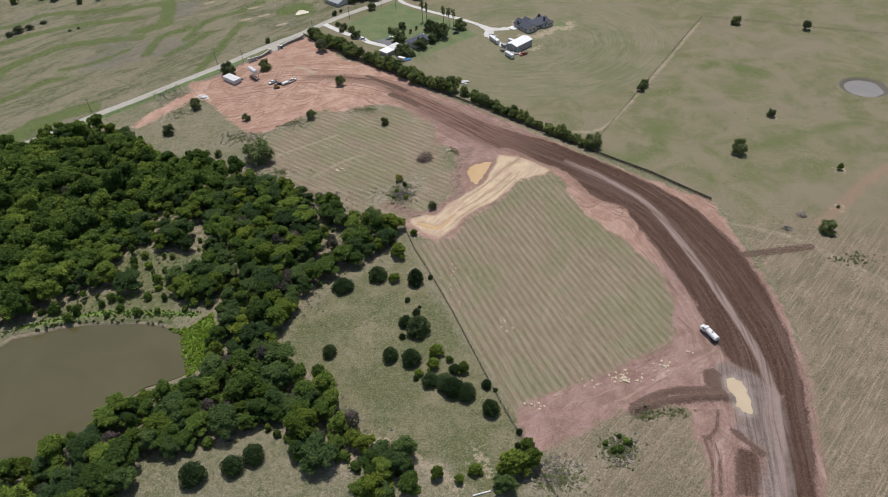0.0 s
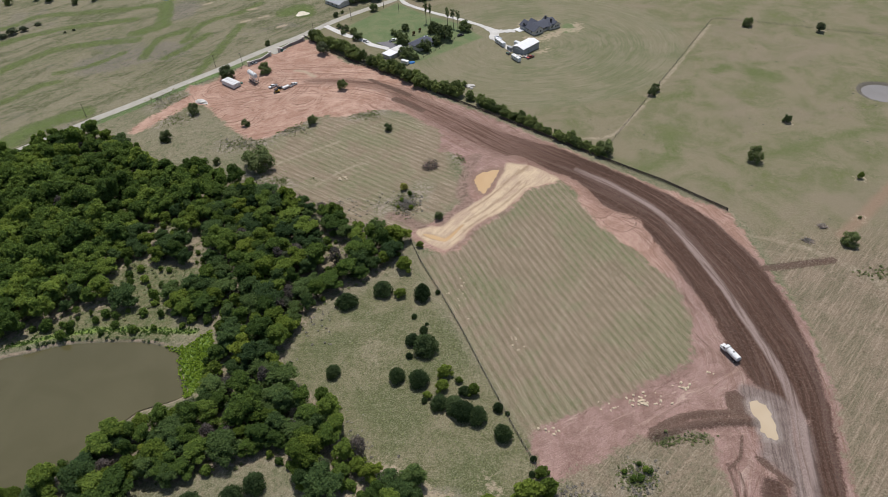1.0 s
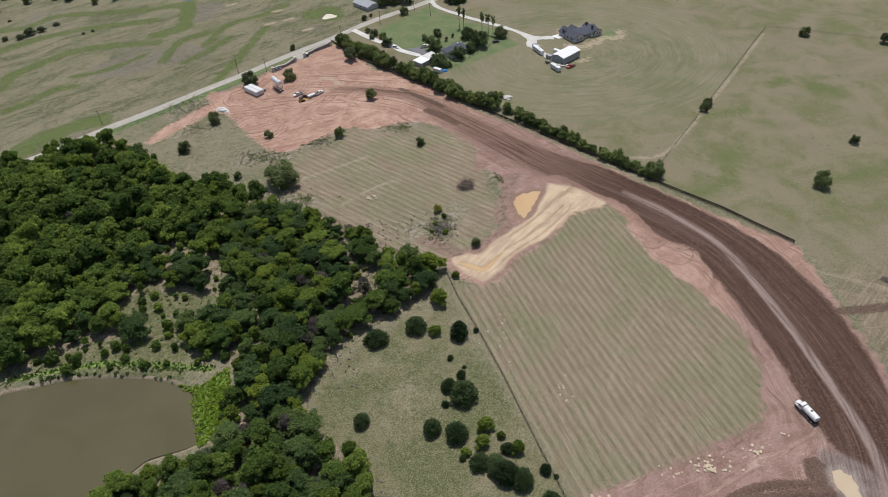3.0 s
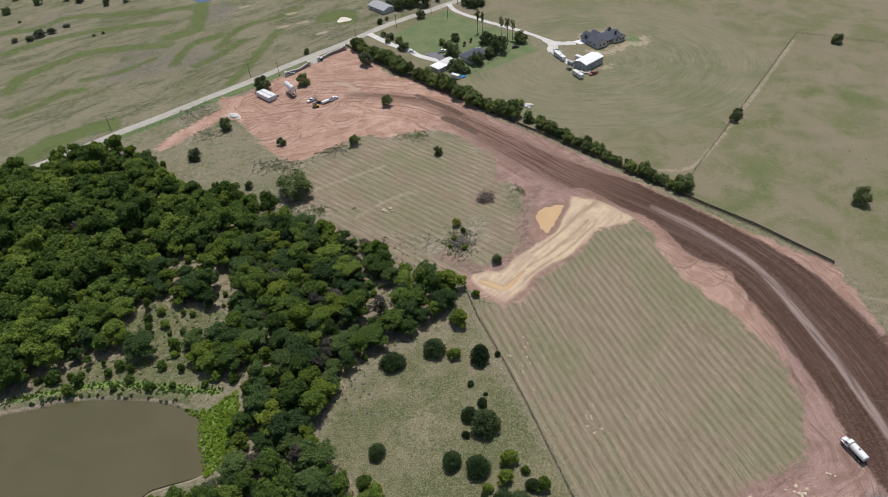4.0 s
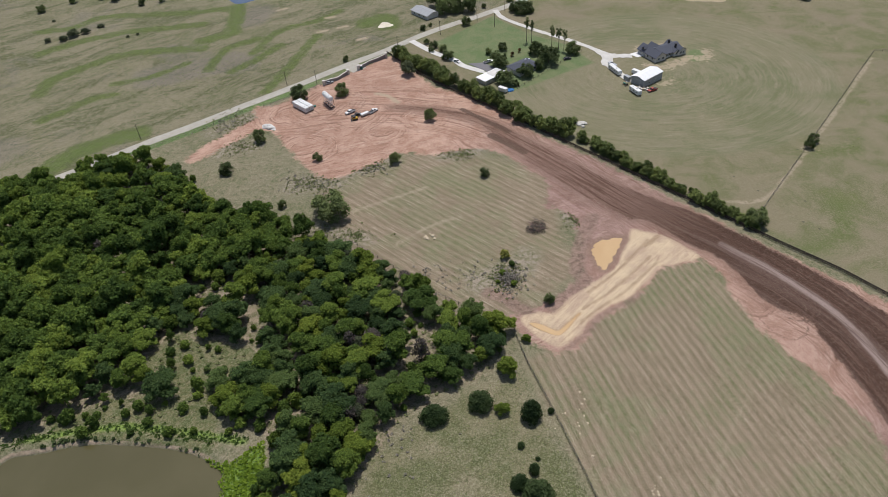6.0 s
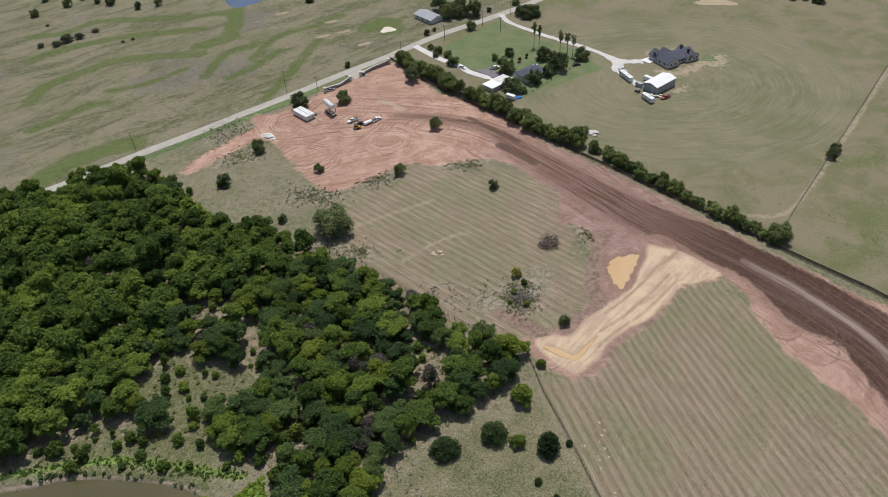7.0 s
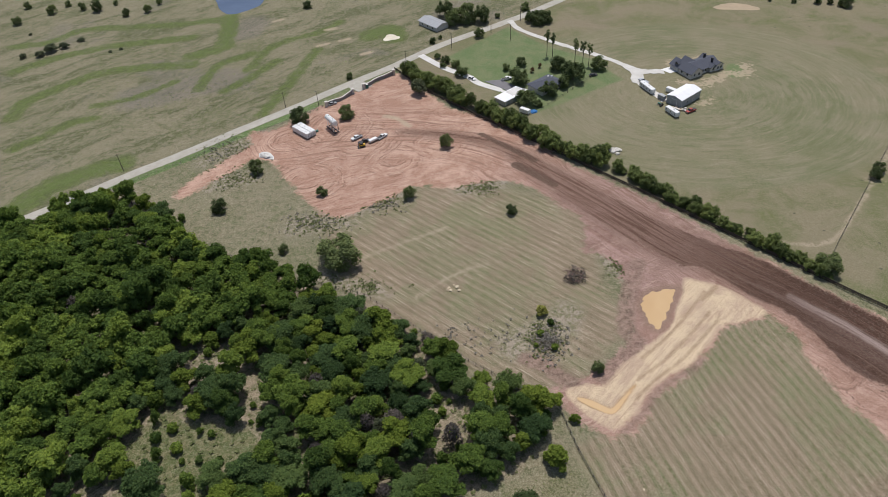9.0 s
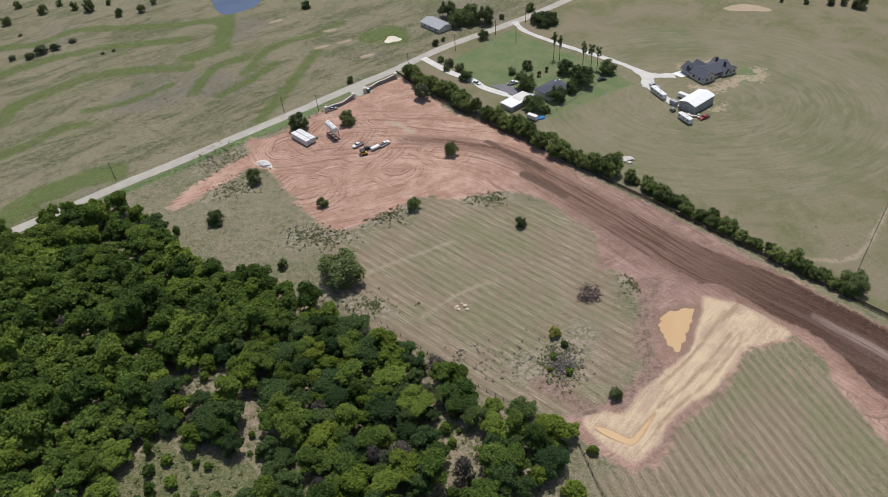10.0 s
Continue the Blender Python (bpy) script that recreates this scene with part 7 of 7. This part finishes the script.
entrance_wall([(-138.2, 428.0), (-135, 431.6), (-131.8, 434.0), (-129.6, 437.2), (-127, 441.1)], "curved grey brick wall with pale coping and piers")
entrance_wall([(-122.1, 446.9), (-119.4, 450.8), (-117.2, 455.2), (-113.4, 458.4), (-108.5, 463.3)], "curved grey brick wall with pale coping and piers")

# ---- buildings ----


def gable(bm, length, width, eave, rise, over=0.4, thick=0.18):
    """A two-sided roof with its ridge along x."""
    l, w = length / 2 + over, width / 2 + over
    drop = rise * over / (width / 2)
    return prism(bm, [(-w, eave - drop), (0, eave + rise), (w, eave - drop), (w, eave - drop + thick), (0, eave + rise + thick), (-w, eave - drop + thick)], -l, l)


def turned(bm):
    bmesh.ops.rotate(bm, verts=bm.verts[:], cent=(0, 0, 0), matrix=Matrix.Rotation(radians(90), 3, "Z"))
    return bm


def hip(bm, length, width, eave, rise, over=0.5):
    l, w = length / 2 + over, width / 2 + over
    e = [bm.verts.new(v) for v in ((-l, -w, eave), (l, -w, eave), (l, w, eave), (-l, w, eave))]
    u = [bm.verts.new((v.co.x, v.co.y, eave - 0.2)) for v in e]
    r = [bm.verts.new((-l + w, 0, eave + rise)), bm.verts.new((l - w, 0, eave + rise))]
    for f in ((e[0], e[1], r[1], r[0]), (e[1], e[2], r[1]), (e[2], e[3], r[0], r[1]), (e[3], e[0], r[0])):
        bm.faces.new(f)
    for i in range(4):
        bm.faces.new((u[i], u[(i + 1) % 4], e[(i + 1) % 4], e[i]))
    bm.faces.new(u[::-1])
    return bm


def walls(bm, length, width, height, rise=0.0):
    l, w = length / 2, width / 2
    box(bm, (0, 0, height / 2 - 0.2), (length, width, height + 0.4))
    if rise:
        prism2 = [(-w, height), (w, height), (0, height + rise - 0.03)]
        for x0 in (-l, l - 0.2):
            a = [bm.verts.new((x0, y, z)) for y, z in prism2]
            b = [bm.verts.new((x0 + 0.2, y, z)) for y, z in prism2]
            bm.faces.new(a)
            bm.faces.new(b[::-1])
            for i in range(3):
                bm.faces.new((a[i], b[i], b[(i + 1) % 3], a[(i + 1) % 3]))
        bmesh.ops.recalc_face_normals(bm, faces=bm.faces[:])
    return bm


def opening(parent, x, y, z, sx, sy, sz, kind="window", frame_mat=None):
    bm = BM()
    box(bm, (x, y, z), (sx, sy, sz))
    ob = part(kind, bm, frame_mat or WHITE, parent)
    bm = BM()
    box(bm, (x, y, z), (max(sx - 0.2, 0.14) if sx > sy else sx + 0.04, max(sy - 0.2, 0.14) if sy > sx else sy + 0.04, sz - 0.2))
    part("pane" if kind == "window" else "panel", bm, GLASS_DARK if kind == "window" else STEEL_GREY, ob)


def shop():
    t = thing("metal_shop", 40.1, 431.8, 45, "grey metal workshop with a bright white gabled roof", "building")
    w = part("wall", walls(BM(), 15.4, 8.4, 4.3, 1.1), STEEL_GREY, t)
    r = part("roof", turned(gable(BM(), 15.4, 8.4, 4.3, 1.1, 0.25, 0.12)), ROOF_WHITE, t)
    for s in (-1, 1):
        bm = BM()
        box(bm, (0, s * 4.42, 4.12), (15.9, 0.14, 0.16))
        part("gutter", bm, WHITE, r)
    for i in range(13):
        for s in (-1, 1):
            bm = BM()
            box(bm, (-7.2 + i * 1.2, s * 4.215, 2.1), (0.06, 0.04, 4.0))
            part("sheet_rib", bm, STEEL_GREY, w)
    opening(t, -7.72, 0, 1.8, 0.1, 3.4, 3.6, "door", WHITE)
    opening(t, 2, -4.22, 1.05, 1.0, 0.1, 2.1, "door", WHITE)
    opening(t, -3, -4.22, 1.8, 1.2, 0.1, 0.9)


def ranch_house():
    t = thing("house", 52.5, 465.0, 33, "large pale house with steep dark gabled roofs", "house")
    for (cx, cy, length, width, eave, rise, rot) in ((2.0, -0.6, 15.0, 10.4, 2.7, 2.3, 0), (-6.9, 0.6, 15.4, 7.6, 2.7, 2.5, 90), (-1.6, 4.0, 7.0, 5.6, 2.7, 2.1, 90), (8.0, -1.4, 12.0, 5.8, 2.7, 1.9, 90), (4.4, -4.8, 4.4, 3.8, 2.7, 1.3, 90)):
        m = Matrix.Translation((cx, cy, 0)) @ Matrix.Rotation(radians(rot), 4, "Z")
        bm = walls(BM(), length, width, eave, rise)
        bm.transform(m)
        part("wall", bm, STUCCO, t)
        bm = turned(gable(BM(), length, width, eave, rise, 0.5, 0.2))
        bm.transform(m)
        part("roof", bm, SHINGLE, t)
    for cx, cy, top in ((5.4, 1.2, 6.6), (6.0, -3.8, 6.0)):
        bm = BM()
        box(bm, (cx, cy, top / 2), (0.9, 0.9, top))
        box(bm, (cx, cy, top), (1.15, 1.15, 0.2))
        part("chimney", bm, DARK_STEEL, t)
    bm = gable(BM(), 2.6, 2.4, 0, 1.0, 0.25, 0.12)
    bm.transform(Matrix.Translation((-8.9, 4.4, 4.2)) @ Matrix.Rotation(radians(90), 4, "Z"))
    dormer = part("dormer", bm, SHINGLE, t)
    bm = BM()
    box(bm, (-9.0, 4.4, 3.9), (2.0, 2.2, 1.0))
    part("dormer_wall", bm, GLASS_DARK, dormer)
    for y in (3.2, 6.4):
        opening(t, -10.73, y, 1.25, 0.1, 2.7, 2.3, "door", BLACK_FENCE)
    for y in (-0.5, -4.5):
        opening(t, -10.73, y, 1.6, 0.12, 1.4, 1.4)
    for x, y in ((-8.4, -7.13), (-5.4, -7.13), (-1.6, -5.83), (0.2, -5.83), (4.4, -7.03), (7.2, -7.43), (9.2, -7.43)):
        opening(t, x, y, 1.6, 1.3, 0.12, 1.5)
    opening(t, 1.7, -5.83, 1.05, 1.0, 0.12, 2.1, "door", BLACK_FENCE)


def garden_house():
    t = thing("house", -26.5, 446.3, 44, "low house with a dark hipped shingle roof", "house")
    part("wall", walls(BM(), 15.0, 10.5, 2.8), STUCCO, t)
    part("roof", hip(BM(), 15.0, 10.5, 2.8, 2.3), SHINGLE, t)
    for x in (-5, -1, 4):
        opening(t, x, -5.27, 1.5, 1.6, 0.1, 1.3)
    opening(t, 1.6, -5.27, 1.05, 1.0, 0.1, 2.1, "door")
    for x, y in ((3.5, 1.8), (5.2, 0.8)):
        bm = BM()
        box(bm, (x, y, 4.55), (0.9, 0.7, 0.5), bevel=0.05)
        part("roof_vent", bm, WHITE, t)


def garage():
    t = thing("garage", -44.2, 434.6, 46, "long low garage with a nearly flat white roof", "building")
    part("wall", walls(BM(), 15.0, 7.0, 2.6), STUCCO, t)
    bm = BM()
    box(bm, (0, 0, 2.75), (15.8, 7.8, 0.22), bevel=0.03)
    r = part("roof", bm, ROOF_WHITE, t)
    for k in (-5.2, -0.2, 4.8):
        opening(t, k, -3.52, 1.15, 3.0, 0.1, 2.2, "door")
    bm = BM()
    box(bm, (3.5, 0.6, 2.88), (8.0, 5.6, 0.06))
    part("roof_patch", bm, CONCRETE, r)


def far_house():
    t = thing("house", -93.0, 527.3, -44, "far low house with a grey metal roof", "house")
    part("wall", walls(BM(), 17.0, 9.5, 2.7, 1.4), STUCCO, t)
    part("roof", turned(gable(BM(), 17.0, 9.5, 2.7, 1.4, 0.5, 0.15)), STEEL_GREY, t)
    for x in (-5, 0, 5):
        opening(t, x, -4.78, 1.5, 1.5, 0.1, 1.2)


shop()
ranch_house()
garden_house()
garage()
far_house()


def blob_outline(x, y, rx, ry, n=26, seed=1, rot=0.0):
    rng = random.Random(seed)
    out = []
    for i in range(n):
        a = 2 * math.pi * i / n
        k = 1 + 0.16 * math.sin(3 * a + seed) + rng.uniform(-0.07, 0.07)
        px, py = rx * k * math.cos(a), ry * k * math.sin(a)
        out.append((x + px * math.cos(rot) - py * math.sin(rot), y + px * math.sin(rot) + py * math.cos(rot)))
    return out


slab("caliche_patch", blob_outline(-117.2, 511.2, 4.6, 4.4, seed=2), CALICHE, "bare white caliche patch in the far pasture", 0.1)
slab("dry_pond_bed", blob_outline(90.3, 545.5, 13.0, 5.5, seed=3, rot=-0.1), make_gravel("dry_pond_mud", (0.42, 0.33, 0.22), (0.34, 0.27, 0.18)), "pale dried pond bed in the far field", 0.1)

# ---- poles and fences ----
POLES = [(-221.7, 369.5), (-159.8, 427.3), (-142.4, 428.2), (-102.8, 473.6), (-79.1, 495), (-57.2, 515), (-45.4, 505.4), (-39.9, 531.7)]
for i, (x, y) in enumerate(POLES):
    t = thing("utility_pole", x, y, 45, "tall weathered wooden utility pole beside the road", "pole", "utility poles")
    bm = BM()
    rod(bm, (0, 0, -0.5), (0, 0, 9.0), 0.17, 0.11, 8)
    part("pole", bm, WOOD_POLE, t)
    bm = BM()
    box(bm, (0, 0, 8.5), (1.8, 0.1, 0.12))
    part("crossarm", bm, WOOD_POLE, t)
    for k in (-0.8, 0, 0.8):
        bm = BM()
        rod(bm, (k, 0, 8.56), (k, 0, 8.8), 0.05, n=6)
        part("insulator", bm, STEEL_GREY, t)


def along_line(pts, step):
    """Places at even steps along a line, with headings."""
    p = np.array(pts, float)
    out, carry = [], 0.0
    for a, b in zip(p[:-1], p[1:]):
        d = b - a
        length = math.hypot(*d)
        s = carry
        while s < length:
            out.append((*(a + d * s / length), math.degrees(math.atan2(d[1], d[0]))))
            s += step
        carry = s - length
    out.append((*p[-1], out[-1][2]))
    return out


def wire_fence(pts, label, step=3.6, height=1.35, wires=4):
    places = along_line(pts, step)
    x0, y0, _ = places[0]
    t = thing("wire_fence", x0, y0, 0, label, "fence")
    z0 = gz(x0, y0)
    bm = BM()
    rod(bm, (0, 0, -0.3), (0, 0, height + 0.1), 0.11, 0.1, 7)
    post_mesh = bpy.data.meshes.new("post")
    bm.to_mesh(post_mesh)
    bm.free()
    post_mesh.materials.append(GREY_WOOD)
    for x, y, _ in places:
        ob = new("post", post_mesh)
        ob.parent = t
        ob.location = (x - x0, y - y0, gz(x, y) - z0)
    for k in range(wires):
        bm = BM()
        z = height * (k + 1) / wires
        for (ax, ay, _), (bx, by, _) in zip(places[:-1], places[1:]):
            rod(bm, (ax - x0, ay - y0, gz(ax, ay) - z0 + z), (bx - x0, by - y0, gz(bx, by) - z0 + z), 0.025, n=4)
        part("wire", bm, DARK_STEEL, t)


wire_fence(FENCE, "dark wire fence on wooden posts between meadow and field", 3.0)
wire_fence([(71, 306), *PASTURE[:2], PASTURE[2]], "thin wire fence on posts across the pasture", 6.0, wires=3)
wire_fence([(7.1, 468.6), (-11.9, 444.8), (-29.1, 423.6)], "thin wire fence round the house lawn", 4.0, 1.2, 3)
wire_fence([(-222, 351), (-190, 383), (-176, 397)], "old wire fence along the roadside", 4.0)
wire_fence([(-166, 403), (-140, 427)], "old wire fence along the roadside", 4.0)


def rail_fence(pts):
    places = along_line(pts, 2.7)
    x0, y0, _ = places[0]
    t = thing("rail_fence", x0, y0, 0, "dark stained timber rail fence beside the new road", "fence")
    z0 = gz(x0, y0)
    bm = BM()
    box(bm, (0, 0, 0.7), (0.16, 0.16, 1.9))
    post_mesh = bpy.data.meshes.new("post")
    bm.to_mesh(post_mesh)
    bm.free()
    bm = BM()
    box(bm, (0.5, 0, 0), (1.0, 0.08, 0.27))
    rail_mesh = bpy.data.meshes.new("rail")
    bm.to_mesh(rail_mesh)
    bm.free()
    for me in (post_mesh, rail_mesh):
        me.materials.append(BLACK_FENCE)
    for i, (x, y, a) in enumerate(places):
        ob = new("post", post_mesh)
        ob.parent = t
        ob.matrix_basis = pose(x - x0, y - y0, gz(x, y) - z0, 0, 0, a)
    pairs = list(zip(places[:-1:2], places[2::2]))
    for (ax, ay, _), (bx, by, _) in pairs:
        length, a = math.hypot(bx - ax, by - ay), math.degrees(math.atan2(by - ay, bx - ax))
        for z in (0.4, 0.8, 1.2, 1.55):
            za, zb = gz(ax, ay), gz(bx, by)
            ob = new("rail", rail_mesh)
            ob.parent = t
            ob.matrix_basis = pose(ax - x0, ay - y0, za - z0 + z, 0, -math.degrees(math.atan2(zb - za, length)), a) @ Matrix.Diagonal((length, 1, 1, 1))


rail_fence(RAIL)
PIPE = [(1, 112.9), (6.3, 114.3)]
cul = thing("drain_pipe", *PIPE[0], math.degrees(math.atan2(PIPE[1][1] - PIPE[0][1], PIPE[1][0] - PIPE[0][0])), "white plastic drain pipe lying on dry grass", "pipe")
bm = BM()
rod(bm, (0, 0, 0.25), (5.5, 0, 0.25), 0.25, n=12)
part("pipe_body", bm, WHITE, cul)
bm = BM()
rod(bm, (5.3, 0, 0.25), (5.7, 0, 0.25), 0.31, n=12)
part("collar", bm, CAPSTONE, cul)
